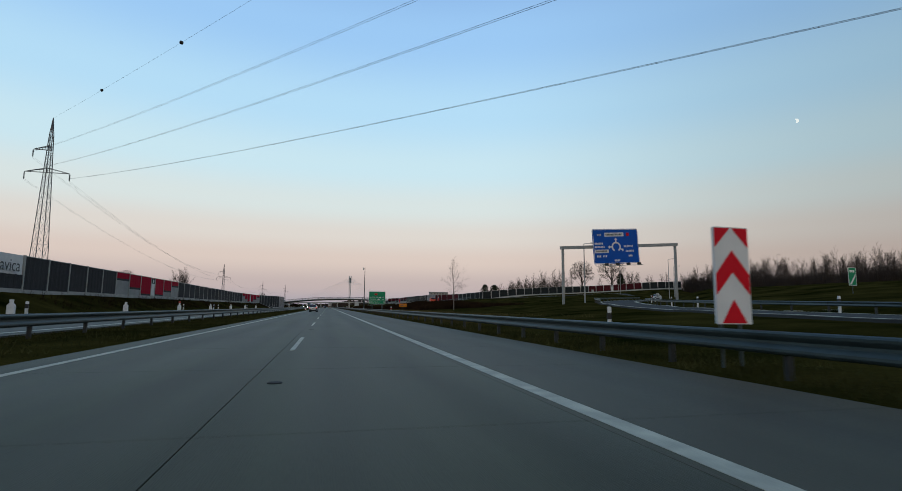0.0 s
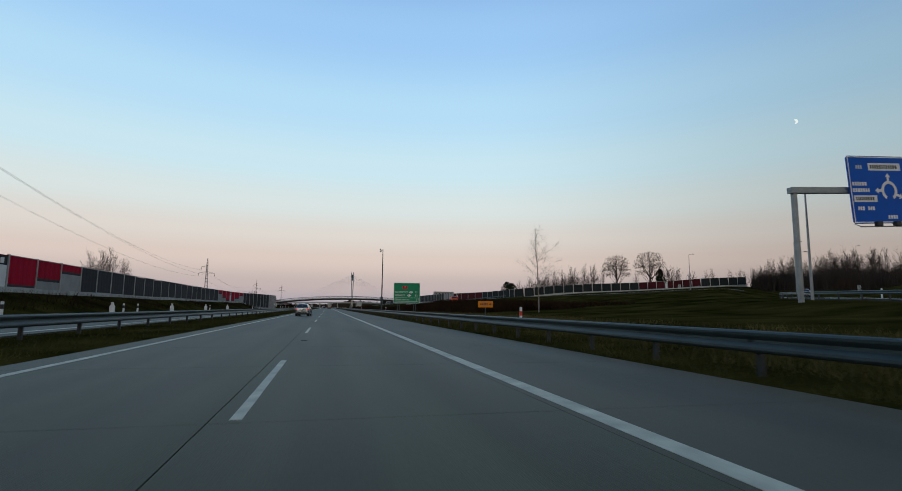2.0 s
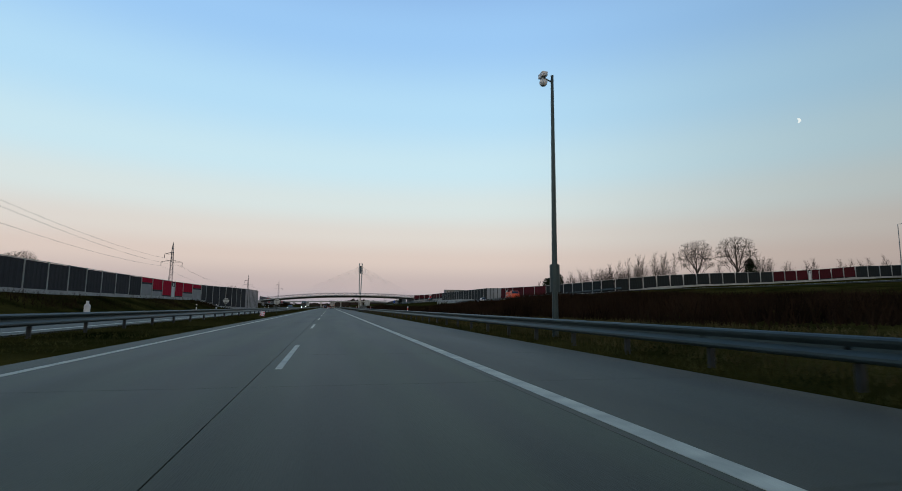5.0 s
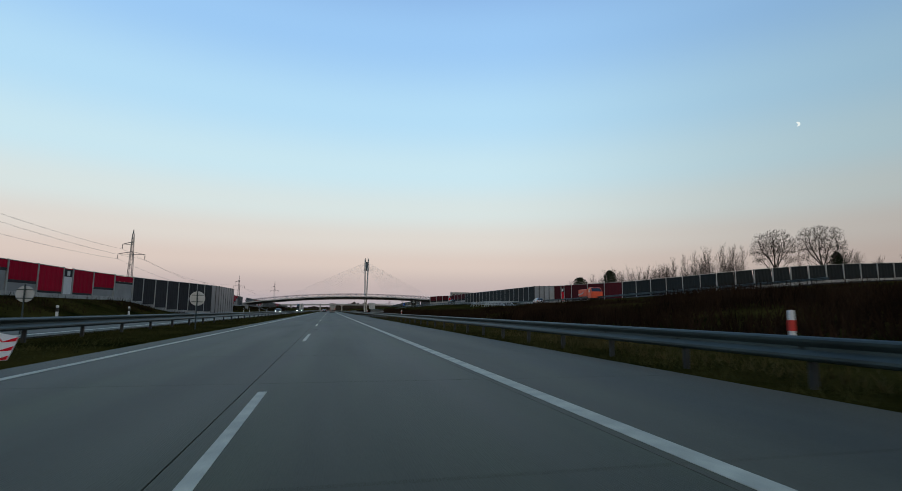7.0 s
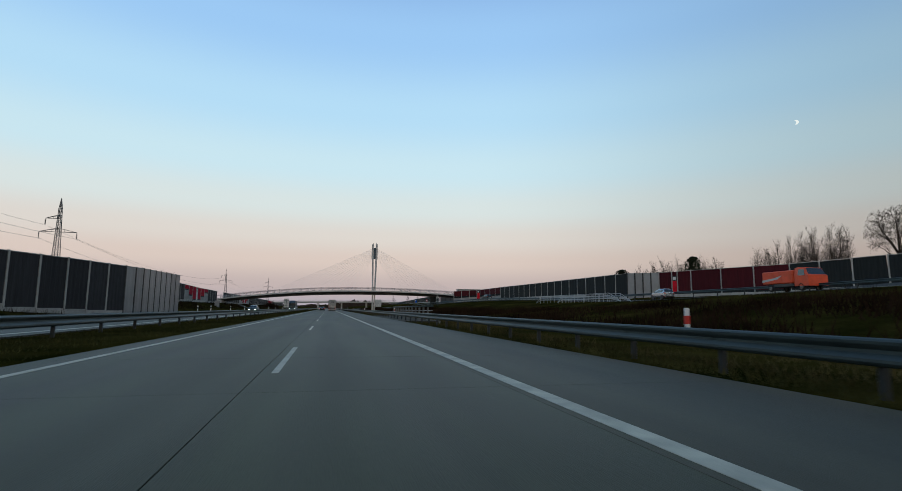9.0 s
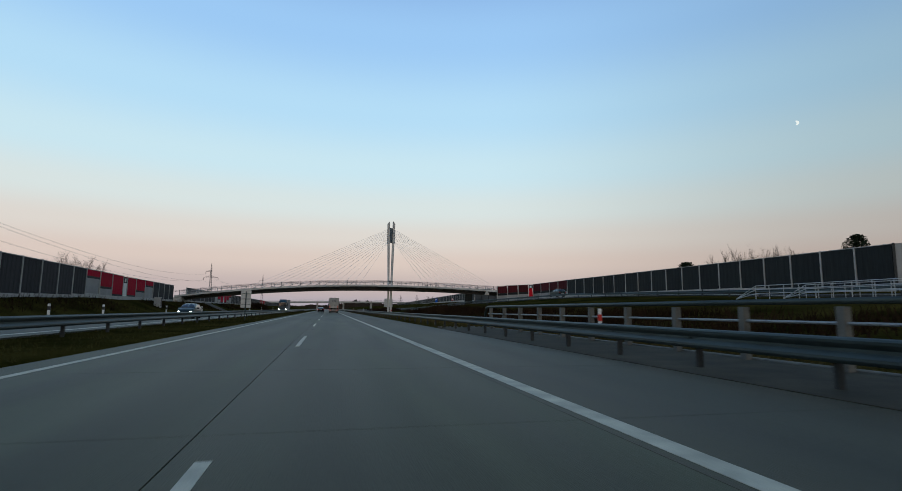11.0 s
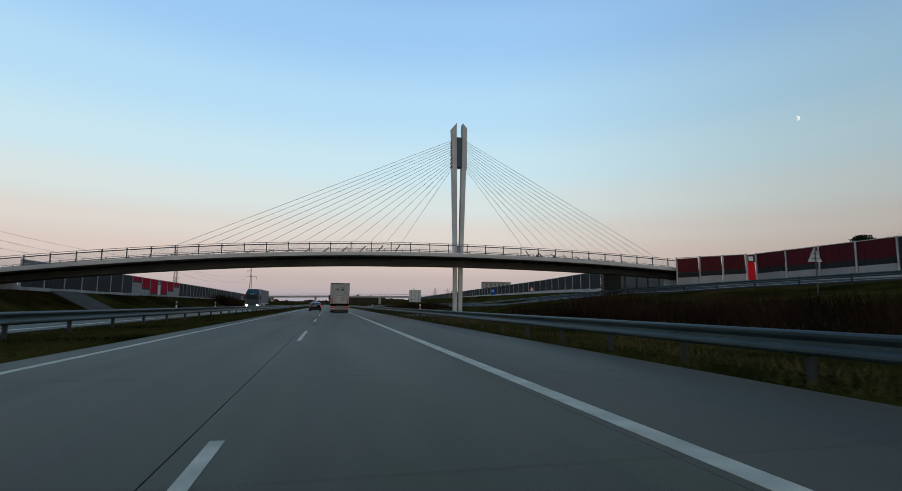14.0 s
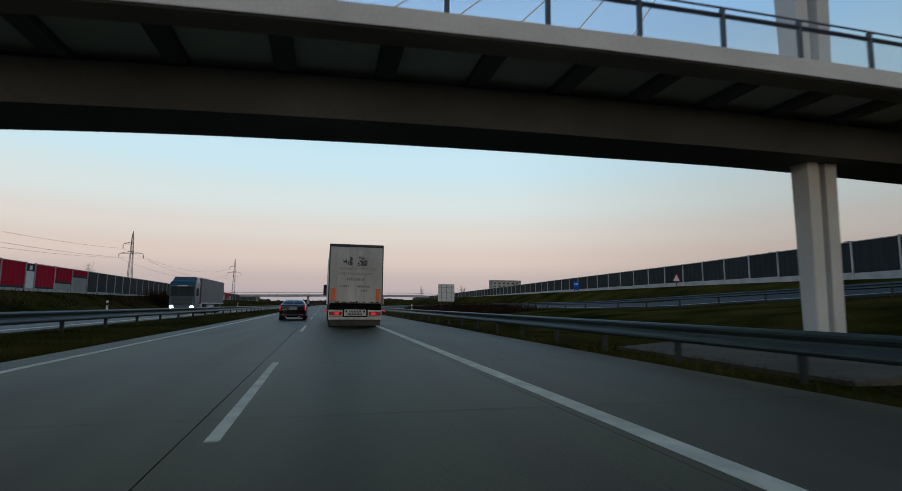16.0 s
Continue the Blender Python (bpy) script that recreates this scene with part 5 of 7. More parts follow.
for k in range(14):
    x, y = 7.0 + 0.2 * k + rr.uniform(-0.1, 0.1), 282.75 + rr.uniform(-0.25, 0.3)
    bm = bmesh.new()
    bmesh.ops.create_icosphere(bm, subdivisions=1, radius=rr.uniform(0.05, 0.13), matrix=Matrix.Translation((x, y, 0.02)) @ Matrix.Diagonal((1.3, 1, 0.6, 1)))
    for v in bm.verts:
        v.co += Vector((rr.uniform(-1, 1), rr.uniform(-1, 1), rr.uniform(-1, 1))) * 0.03
    part("rubble", bm, M_CULVERT, cap, "broken concrete lump")
for rx, y0, y1 in ((36.4, 265.0, 288.0), (39.6, 267.5, 286.0)):
    rl2 = thing("railing", pose(rx, 0, 0), "pale tubular railing round culvert steps by the slip road", "railing", "culvert step railings")
    gz = [ground_z(rx, y) for y in (y0, (y0 + y1) / 2, y1)]
    top = max(gz) + 0.15
    for dz in (1.05, 0.72, 0.38):
        bm = bmesh.new()
        polytube(bm, [(0.4, y0 - 2.2, gz[0] + 0.1), (0, y0, top + dz), (0, y1, top + dz), (0.3, y1 + 2.6, gz[2] + 0.1)], 0.035, 6)
        part("handrail", bm, M_SIGNBACK, rl2)
    for k in range(17):
        y = y0 + (y1 - y0) * k / 16
        tube_part("post", rl2, M_SIGNBACK, (0, y, min(gz) - 0.4), (0, y, top + 1.05), 0.028, n=6)

# ---- vehicles ----


def wheel(parent, x, y, r, w, rim=M_RIM):
    side = 1 if x > 0 else -1
    bm = bmesh.new()
    prof = [(r * 0.62, -w / 2), (r * 0.95, -w / 2), (r, -w * 0.35), (r, w * 0.35), (r * 0.95, w / 2), (r * 0.62, w / 2)]
    n = 22
    rows = [[bm.verts.new((x + o, y + q * math.cos(2 * math.pi * i / n), r + q * math.sin(2 * math.pi * i / n))) for q, o in prof] for i in range(n)]
    for i in range(n):
        a, b = rows[i], rows[(i + 1) % n]
        for k in range(len(prof)):
            j = (k + 1) % len(prof)
            bm.faces.new((a[k], a[j], b[j], b[k]))
    wh = part("wheel", bm, M_TYRE, parent)
    bm = bmesh.new()
    tube(bm, (x - side * w * 0.3, y, r), (x + side * w * 0.34, y, r), r * 0.62, r * 0.58, n=20)
    part("rim", bm, rim, wh)
    bm = bmesh.new()
    for k in range(5):
        a = 2 * math.pi * k / 5
        tube(bm, (x + side * w * 0.36, y + r * 0.1 * math.cos(a), r + r * 0.1 * math.sin(a)), (x + side * w * 0.36, y + r * 0.55 * math.cos(a), r + r * 0.55 * math.sin(a)), r * 0.06, r * 0.09, n=5)
    tube(bm, (x + side * w * 0.3, y, r), (x + side * w * 0.4, y, r), r * 0.14, n=10)
    part("spokes", bm, rim, wh)


def curve_at(rows, y):
    """Smooth interpolation of rows of (y, values...) at y."""
    i = 0
    while i < len(rows) - 2 and y > rows[i + 1][0]:
        i += 1
    p0, p1, p2, p3 = (rows[max(0, min(len(rows) - 1, i + k))] for k in (-1, 0, 1, 2))
    h = p2[0] - p1[0]
    u = (y - p1[0]) / h
    out = []
    for k in range(1, len(p1)):
        m1 = (p2[k] - p0[k]) / max(1e-6, p2[0] - p0[0]) * h if p0 is not p1 else p2[k] - p1[k]
        m2 = (p3[k] - p1[k]) / max(1e-6, p3[0] - p1[0]) * h if p3 is not p2 else p2[k] - p1[k]
        out.append((2 * u ** 3 - 3 * u * u + 1) * p1[k] + (u ** 3 - 2 * u * u + u) * m1 + (3 * u * u - 2 * u ** 3) * p2[k] + (u ** 3 - u * u) * m2)
    return out


def skin(rows, belt, y, k):
    """A point on the right half of a car's skin: y along it, k from 0 (under the sill) over 4 (shoulder), 5 (belt line) and 6 (roof rail) to 8 (roof centre)."""
    w, zb, zt = curve_at(rows, y)
    zl = min(belt, zt - 0.06)
    share = max(0.0, (zt - zl) / 0.52)
    wr = w * (0.955 - 0.29 * min(1.0, share))
    zr = zl + (zt - zl) * 0.86
    pts = [(0.55 * w, zb), (0.86 * w, zb + 0.015), (0.965 * w, zb + 0.10), (w, zb + (zl - zb) * 0.45), (0.985 * w, zl - 0.09), (0.945 * w, zl), (wr, zr), (wr * 0.62, zt - 0.012), (0.0, zt)]
    i = min(7, int(k))
    u = k - i
    q0, q1, q2, q3 = (Vector(pts[max(0, min(8, i + d))]) for d in (-1, 0, 1, 2))
    if i == 7:
        q3 = Vector((-q1.x, q1.y))
    p = 0.5 * (2 * q1 + (q2 - q0) * u + (2 * q0 - 5 * q1 + 4 * q2 - q3) * u * u + (3 * q1 - q0 - 3 * q2 + q3) * u ** 3)
    return Vector((p.x, y, p.y))


def skin_patch(bm, rows, belt, ys, ks, sides, out=0.007, n=6, m=6, bow=0.0, sink=0.012):
    """A thin curved plate on the skin between two places along the car and two heights; ks may give other heights at the far end."""
    for s in sides:
        grid, back = [], []
        for i in range(n + 1):
            row, rb = [], []
            for j in range(m + 1):
                u, v = i / n, j / m
                k0, k1 = ks[0] + (ks[2] - ks[0]) * u if len(ks) > 2 else ks[0], ks[1] + (ks[3] - ks[1]) * u if len(ks) > 2 else ks[1]
                k = k0 + (k1 - k0) * v
                y = ys[0] + (ys[1] - ys[0]) * u + bow * math.sin(math.pi * v)
                p = skin(rows, belt, y, k)
                d = (skin(rows, belt, y + 0.02, k) - skin(rows, belt, y - 0.02, k)).cross(skin(rows, belt, y, max(0, k - 0.05)) - skin(rows, belt, y, min(8, k + 0.05)))
                d = d.normalized() if d.length > 1e-9 else Vector((0, -1, 0))
                if d.dot(p - Vector((0, 1.9, 0.6))) < 0:
                    d = -d
                for lst, off in ((row, out), (rb, -sink)):
                    q = p + d * off
                    lst.append(bm.verts.new((s * q.x, q.y, q.z)))
            grid.append(row)
            back.append(rb)
        for i in range(n):
            for j in range(m):
                bm.faces.new((grid[i][j], grid[i + 1][j], grid[i + 1][j + 1], grid[i][j + 1]))
        rim = [(i, 0) for i in range(n)] + [(n, j) for j in range(m)] + [(i, m) for i in range(n, 0, -1)] + [(0, j) for j in range(m, 0, -1)]
        for (i0, j0), (i1, j1) in zip(rim, rim[1:] + rim[:1]):
            bm.faces.new((grid[i0][j0], grid[i1][j1], back[i1][j1], back[i0][j0]))


def pane(bm, quad, out):
    q = [Vector(p) for p in quad]
    nrm = (q[1] - q[0]).cross(q[3] - q[0]).normalized()
    if nrm.dot(out) < 0:
        nrm = -nrm
    vs = [bm.verts.new(p + nrm * 0.008) for p in q] + [bm.verts.new(p - nrm * 0.01) for p in q]
    for f in ((0, 1, 2, 3), (4, 7, 6, 5), (0, 4, 5, 1), (1, 5, 6, 2), (2, 6, 7, 3), (3, 7, 4, 0)):
        bm.faces.new([vs[i] for i in f])


def car(m, label, paint, kind, lit):
    """A car with its tail at y = 0 and its nose towards +y."""
    rows, belt, g = kind["rows"], kind["belt"], kind
    c = thing("car", m, label, "car", "cars")
    ln = rows[-1][0]
    ys = [0.0, 0.012, 0.03, 0.055, 0.09, 0.13, 0.18, 0.24, 0.31, 0.39, 0.48, 0.58, 0.7, 0.85]
    while ys[-1] < ln - 0.12:
        ys.append(ys[-1] + 0.14)
    ys.append(ln)
    ks = [0.0] + [0.5 + 0.25 * i for i in range(30)] + [8.0]
    bm = bmesh.new()
    rings = []
    for y in ys:
        half = [skin(rows, belt, y, k) for k in ks]
        rings.append(half + [Vector((-p.x, p.y, p.z)) for p in half[-2::-1]])
    loft(bm, rings)
    part("body", bm, paint, c, smooth=True)
    wmax = max(r[1] for r in rows)

    def plate_on(name, material, label, ys, ks, sides=(-1, 1), **kw):
        bm = bmesh.new()
        skin_patch(bm, rows, belt, ys, ks, sides, **kw)
        return part(name, bm, material, c, label, smooth=True)

    plate_on("rear_window", M_GLASS, "dark reflecting glass", g["rear"], g["rear_k"], n=8, m=10)
    plate_on("windscreen", M_GLASS, "dark reflecting glass", g["front"], (6.12, 8.0), n=8, m=10)
    for s in (-1, 1):
        for ya, yb, kk in g["side"]:
            plate_on("side_window", M_GLASS, "dark reflecting glass", (ya, yb), kk, (s,), n=8, m=5)
        plate_on("tail_lamp", M_TAIL if lit else M_TAILOFF, "glowing red tail lamp" if lit else "red tail lamp", g["tail"], g["tail_k"], (s,), out=0.014, bow=g["bow"])
        yc = g["side"][-1][1] + 0.1
        bm = bmesh.new()
        q = skin(rows, belt, yc, 5.1)
        bmesh.ops.create_uvsphere(bm, u_segments=10, v_segments=8, radius=1.0, matrix=Matrix.Translation((s * (q.x + 0.14), yc, q.z + 0.06)) @ Matrix.Diagonal((0.12, 0.07, 0.085, 1)))
        tube(bm, (s * (q.x - 0.03), yc, q.z + 0.01), (s * (q.x + 0.12), yc, q.z + 0.04), 0.025, n=6)
        part("mirror", bm, M_BLACK, c, smooth=True)
        for y, r in g["wheels"]:
            wheel(c, s * (wmax - 0.11), y, r, 0.2)
            bm = bmesh.new()
            tube(bm, (s * (wmax - 0.26), y, r + 0.01), (s * (skin(rows, belt, y, 2.5).x + 0.012), y, r + 0.01), r * 1.13, n=24)
            part("wheel_arch", bm, M_BLACK, c)
        if g["hatch"]:
            bm = bmesh.new()
            loft(bm, [[(s * 0.50, y, 0.825), (s * 0.60, y, 0.775), (s * 0.715, y, 0.77), (s * 0.715, y, 0.885), (s * 0.62, y, 0.88), (s * 0.54, y, 0.855)] for y in (-0.014, 0.02)])
            part("lamp_lens", bm, M_TAIL if lit else M_TAILOFF, c, "pointed inner part of the tail lamp")
            plate_on("bumper_reflector", M_TAILOFF, "", (0.03, 0.09), (2.2, 2.35), (s,))
        else:
            box_part("reflector", c, M_TAIL if lit else M_TAILOFF, (s * 0.58 - 0.10, s * 0.58 + 0.10, -0.012, 0.02, 0.40, 0.44))
            tube_part("exhaust_pipe", c, M_RIM, (s * 0.45, -0.01, 0.27), (s * 0.45, 0.25, 0.27), 0.035, n=10)
        plate_on("lower_bumper", M_BLACK, "black lower bumper", (0.004, 0.34), (0.2, 2.55 if g["hatch"] else 2.0), (s,), out=0.01)
    pz = g["plate"]
    box_part("diffuser", c, M_BLACK, (-0.60, 0.60, -0.016, 0.03, rows[0][2] - 0.03, rows[0][2] + (0.16 if g["hatch"] else 0.13)), "black plastic apron", bevel=0.045)
    box_part("number_plate", c, M_SIGNW, (-0.26, 0.26, -0.022, 0.01, pz - 0.057, pz + 0.057), "pale number plate", bevel=0.006)
    bars(c, -0.22, 0.22, pz - 0.034, 0.066, M_PRINT, -0.024, 5, "dark plain bars")
    box_part("plate_recess", c, M_GREY if g["hatch"] else M_BLACK, (-0.36, 0.36, -0.008, 0.012, pz - 0.085, pz + 0.085), bevel=0.01)
    rz = skin(rows, belt, g["rear"][0] - 0.03, 8).z
    bm = bmesh.new()
    tube(bm, (0, g["rear"][0] - 0.11, rz - 0.085), (0, g["rear"][0] - 0.09, rz - 0.09), 0.055, n=18)
    part("badge", bm, M_RIM, c, "plain round metal badge")
    if g["hatch"]:
        ya, yb = g["rear"]
        pa, pb = skin(rows, belt, ya + 0.02, 8), skin(rows, belt, ya + 0.09, 7.2)
        bm = bmesh.new()
        polytube(bm, [(0.05, pa.y - 0.02, pa.z - 0.01), (-0.12, pa.y - 0.01, pa.z + 0.04), (-pb.x - 0.02, pb.y - 0.03, pb.z + 0.05)], 0.014, 6)
        part("rear_wiper", bm, M_BLACK, c)
        plate_on("roof_spoiler", paint, "", (yb + 0.02, yb + 0.26), (6.15, 8.0), out=0.028, n=4, m=8)
        pt = skin(rows, belt, yb + 0.01, 8)
        box_part("brake_lamp", c, M_TAILOFF, (-0.13, 0.13, pt.y - 0.03, pt.y + 0.02, pt.z - 0.02, pt.z + 0.022), bevel=0.006)
    else:
        box_part("boot_trim", c, M_RIM, (-0.34, 0.34, -0.018, 0.012, pz + 0.10, pz + 0.125), "chrome strip", bevel=0.004)
    return c


HATCH = dict(rows=[(0.0, 0.664, 0.30, 0.949), (0.02, 0.711, 0.26, 1.000), (0.06, 0.748, 0.23, 1.051), (0.16, 0.772, 0.21, 1.173), (0.30, 0.785, 0.20, 1.316), (0.48, 0.791, 0.19, 1.418), (0.85, 0.793, 0.18, 1.484), (1.4, 0.793, 0.18, 1.510), (2.0, 0.791, 0.18, 1.469),
                   (2.5, 0.790, 0.18, 1.265), (2.95, 0.785, 0.18, 1.040), (3.4, 0.757, 0.2, 0.938), (3.75, 0.654, 0.24, 0.734), (3.88, 0.542, 0.3, 0.592)],
             belt=0.94, rear=(0.045, 0.46), rear_k=(6.05, 8.0, 6.2, 8.0), front=(2.05, 2.85), side=[(0.62, 1.28, (5.25, 5.88, 5.12, 5.95)), (1.36, 2.3, (5.10, 5.95, 5.05, 5.75))],
             tail=(0.006, 0.36), tail_k=(3.75, 5.1, 4.5, 4.95), bow=-0.0, wheels=((0.66, 0.295), (3.15, 0.295)), plate=0.57, hatch=True)
SEDAN = dict(rows=[(0.0, 0.78, 0.34, 0.96), (0.04, 0.84, 0.27, 1.04), (0.14, 0.88, 0.22, 1.07), (0.45, 0.905, 0.19, 1.075), (0.80, 0.912, 0.18, 1.10), (1.15, 0.918, 0.18, 1.28), (1.55, 0.92, 0.17, 1.42), (2.1, 0.92, 0.17, 1.465), (2.6, 0.92, 0.17, 1.43),
                   (3.1, 0.92, 0.17, 1.21), (3.5, 0.915, 0.18, 1.0), (4.1, 0.89, 0.2, 0.92), (4.6, 0.80, 0.22, 0.74), (4.82, 0.64, 0.3, 0.58)],
             belt=0.98, rear=(0.86, 1.52), rear_k=(6.25, 8.0, 6.15, 8.0), front=(2.65, 3.42), side=[(1.2, 1.95, (5.4, 5.7, 5.15, 5.95)), (2.03, 2.95, (5.1, 5.95, 5.05, 5.7))],
             tail=(0.02, 0.34), tail_k=(3.2, 4.7, 4.1, 4.75), bow=0.0, wheels=((0.98, 0.33), (3.86, 0.33)), plate=0.80, hatch=False)
hatch = car(pose(-2.93, 109.5, 0.004, 0, 0, -4.5), "silver compact hatchback with lit tail lamps in the overtaking lane", M_SILVERCAR, HATCH, True)
car(pose(-2.05, 407.2, 0.004), "black saloon car with glowing tail lamps in the overtaking lane", M_BLACKCAR, SEDAN, True)
car(pose(-3.1, 446, 0.004), "white hatchback far along the overtaking lane", M_WHITECAR, HATCH, True)
onc = car(pose(-13.7, 309.5, 0.004, 0, 0, 180), "dark green car with lit headlamps coming along the opposite carriageway", M_GREENCAR, HATCH, False)
for s in (-1, 1):
    bm = bmesh.new()
    tube(bm, (s * 0.56, 3.60, 0.66), (s * 0.54, 3.87, 0.64), 0.09, n=12)
    part("head_lamp", bm, M_HEAD, onc, "lit headlamp")
for x, y, spin, paint, lab in ((46.3, 266, -6, M_SILVERCAR, "silver estate car on the slip road"), (44.9, 344.5, 7, M_GREENCAR, "dark grey-green car on the slip road"),
                               (84, 121, -50, M_WHITECAR, "pale car far along the exit ramp")):
    zz = max(ground_z(x + d, y) for d in (-2, -1, 0, 1, 2)) + 0.12
    car(pose(x, y, zz, 0, 0, spin), lab, paint, HATCH, False)

# articulated lorry ahead in the slow lane
TW = 1.275
lorry = thing("lorry", pose(1.5, 394.6, 0), "articulated lorry with a dirty pale trailer and worn dark print", "lorry")
box_part("trailer_box", lorry, M_TARP, (-TW, TW, 0.06, 13.6, 1.12, 3.98), "dirty off-white trailer box", bevel=0.03)
bm = bmesh.new()
for x0, x1, z0, z1 in ((-TW - 0.01, TW + 0.01, 3.90, 4.02), (-TW - 0.01, -TW + 0.035, 1.1, 3.90), (TW - 0.035, TW + 0.01, 1.1, 3.90)):
    box(bm, x0, x1, 0.0, 0.12, z0, z1, 0.01)
part("rear_frame", bm, M_FRAME, lorry, "dark grimy rear door frame")
box_part("sill", lorry, M_GAP, (-TW + 0.07, TW - 0.07, 0.02, 0.12, 1.08, 1.2), "sill coloured near-black as part of the shaded gap below the doors", bevel=0.01)
for s in (-1, 1):
    bm = bmesh.new()
    xa, xb = (0.01, TW - 0.04) if s > 0 else (-TW + 0.04, -0.01)
    box(bm, xa, xb, 0.02, 0.08, 1.21, 3.89, 0.01)
    d = part("rear_door", bm, M_TARP, lorry, "off-white rear door, worn and streaked")
    for k in range(5):
        xx = xa + (xb - xa) * (k + 0.5) / 5
        box_part("door_rib", d, M_TARP, (xx - 0.05, xx + 0.05, 0.014, 0.022, 1.25, 3.85))
    box_part("marker_board", lorry, M_MARKER, (s * 1.06 - 0.10, s * 1.06 + 0.10, -0.012, 0.012, 1.30, 1.90), "orange marker board")
    bm = bmesh.new()
    box(bm, s * 0.92 - 0.29, s * 0.92 + 0.29, -0.03, 0.06, 0.62, 0.80, 0.02)
    lamp = part("tail_lamp", bm, M_TAILOFF, lorry, "red lamp cluster")
    box_part("lit_lens", lamp, M_TAIL, (s * 0.86 - 0.1, s * 0.86 + 0.1, -0.045, -0.03, 0.65, 0.77), "glowing red lens")
    box_part("lamp_board", lorry, M_DIRTYW, (s * 0.92 - 0.33, s * 0.92 + 0.33, 0.0, 0.03, 0.56, 0.88), "dirty white lamp board", bevel=0.01)
    box_part("chassis_plate", lorry, M_GAP, (min(s * 0.02, s * 1.22), max(s * 0.02, s * 1.22), 0.035, 0.06, 0.55, 1.10), "near-black plate standing for the shaded gap below the doors", bevel=0.005)
    tube_part("side_marker", lorry, M_TAIL, (s * (TW + 0.02), 0.05, 0.85), (s * (TW + 0.14), 0.0, 0.82), 0.03)
    for y in (2.2, 3.5, 4.8, 10.8):
        wheel(lorry, s * 1.02, y, 0.5, 0.38, M_GRIME)
    wheel(lorry, s * 1.05, 15.2, 0.5, 0.32, M_GRIME)
    bm = bmesh.new()
    box(bm, s * (TW + 0.12) - 0.12, s * (TW + 0.12) + 0.12, 15.0, 15.12, 1.8, 2.6, 0.03)
    part("mirror", bm, M_BLACK, lorry)
bm = bmesh.new()
box(bm, -0.52, 0.52, -0.02, 0.05, 0.60, 0.90, 0.01)
pl = part("plate_board", bm, M_DIRTYW, lorry, "white plate board")
bars(pl, -0.28, 0.28, 0.76, 0.09, M_PRINT, -0.022, 41, "dark plain bars")
bars(pl, -0.36, 0.36, 0.63, 0.09, M_PRINT, -0.022, 42, "dark plain bars")
for s in (-1, 1):
    box_part("light_box", pl, M_BLACK, (s * 0.42 - 0.04, s * 0.42 + 0.04, -0.03, -0.02, 0.76, 0.86))
box_part("bumper_beam", lorry, M_DIRTYW, (-1.24, 1.24, -0.02, 0.12, 0.42, 0.54), "white under-run beam", bevel=0.015)
bm = bmesh.new()
box(bm, -1.2, 1.2, 0.12, 0.16, 0.14, 0.44)
for k in range(24):
    box(bm, -1.18 + 0.1 * k, -1.12 + 0.1 * k, 0.095, 0.125, 0.15, 0.43)
part("spray_flap", bm, M_FLAP, lorry, "grimy ribbed spray flap")
box_part("chassis", lorry, M_BLACK, (-1.1, 1.1, 0.1, 13.0, 0.75, 1.1), "dark chassis frame", bevel=0.02)
bm = bmesh.new()
loft(bm, [[(x * 1.22, y, z) for x, z in ((-1, 0.6), (1, 0.6), (1, 3.4), (0.92, h), (-0.92, h), (-1, 3.4))] for y, h in ((13.9, 3.75), (14.3, 3.7), (15.4, 3.3), (15.9, 2.9))])
part("cab", bm, M_TRUCKBLUE, lorry, "blue-grey driver's cab")
# worn print on the doors, flaked away in places


def worn_patch(parent, seed, x0, x1, z0, z1, keep, skew=0.0, label="worn dark emblem"):
    rr = random.Random(seed)
    bm = bmesh.new()
    s = 0.028
    for i in range(int((x1 - x0) / s)):
        for k in range(int((z1 - z0) / s)):
            x, z = x0 + i * s + skew * k * s, z0 + k * s
            if noise.noise(Vector((x * 9, z * 9, seed))) + rr.uniform(-0.35, 0.35) < keep:
                box(bm, x, x + s, -0.006, 0.004, z, z + s)
    part("print_mark", bm, M_PRINT, parent, label)


worn_patch(lorry, 1, -0.64, -0.46, 3.12, 3.30, -0.12)
worn_patch(lorry, 2, -0.50, -0.36, 3.02, 3.20, -0.05)
worn_patch(lorry, 3, -0.34, -0.18, 3.00, 3.44, 0.22)
worn_patch(lorry, 4, 0.04, 0.50, 2.99, 3.16, 0.30, 0.12)
worn_patch(lorry, 5, 0.06, 0.56, 3.16, 3.30, 0.12, 0.12)
worn_patch(lorry, 6, 0.02, 0.44, 3.30, 3.44, 0.0)
lettering("lettering", "MIĘDZYNARODOWY", 0.165, pose(0.0, -0.008, 2.59) @ FACE, M_PRINT_FAINT, lorry, "worn faded lettering")
lettering("lettering", "TRANSPORT I SPEDYCJA", 0.165, pose(0.02, -0.008, 2.84) @ FACE, M_PRINT_FAINT, lorry, "worn faded lettering")
for i, (x0, x1, z, h) in enumerate(((-0.44, 0.40, 2.28, 0.12), (-0.78, -0.30, 1.95, 0.10), (0.05, 0.74, 1.95, 0.10), (0.24, 0.52, 1.76, 0.09))):
    bars(lorry, x0, x1, z, h, M_PRINT_FAINT, 0.0, 50 + i, "worn unreadable letters")
bm = bmesh.new()
rnd = random.Random(8)
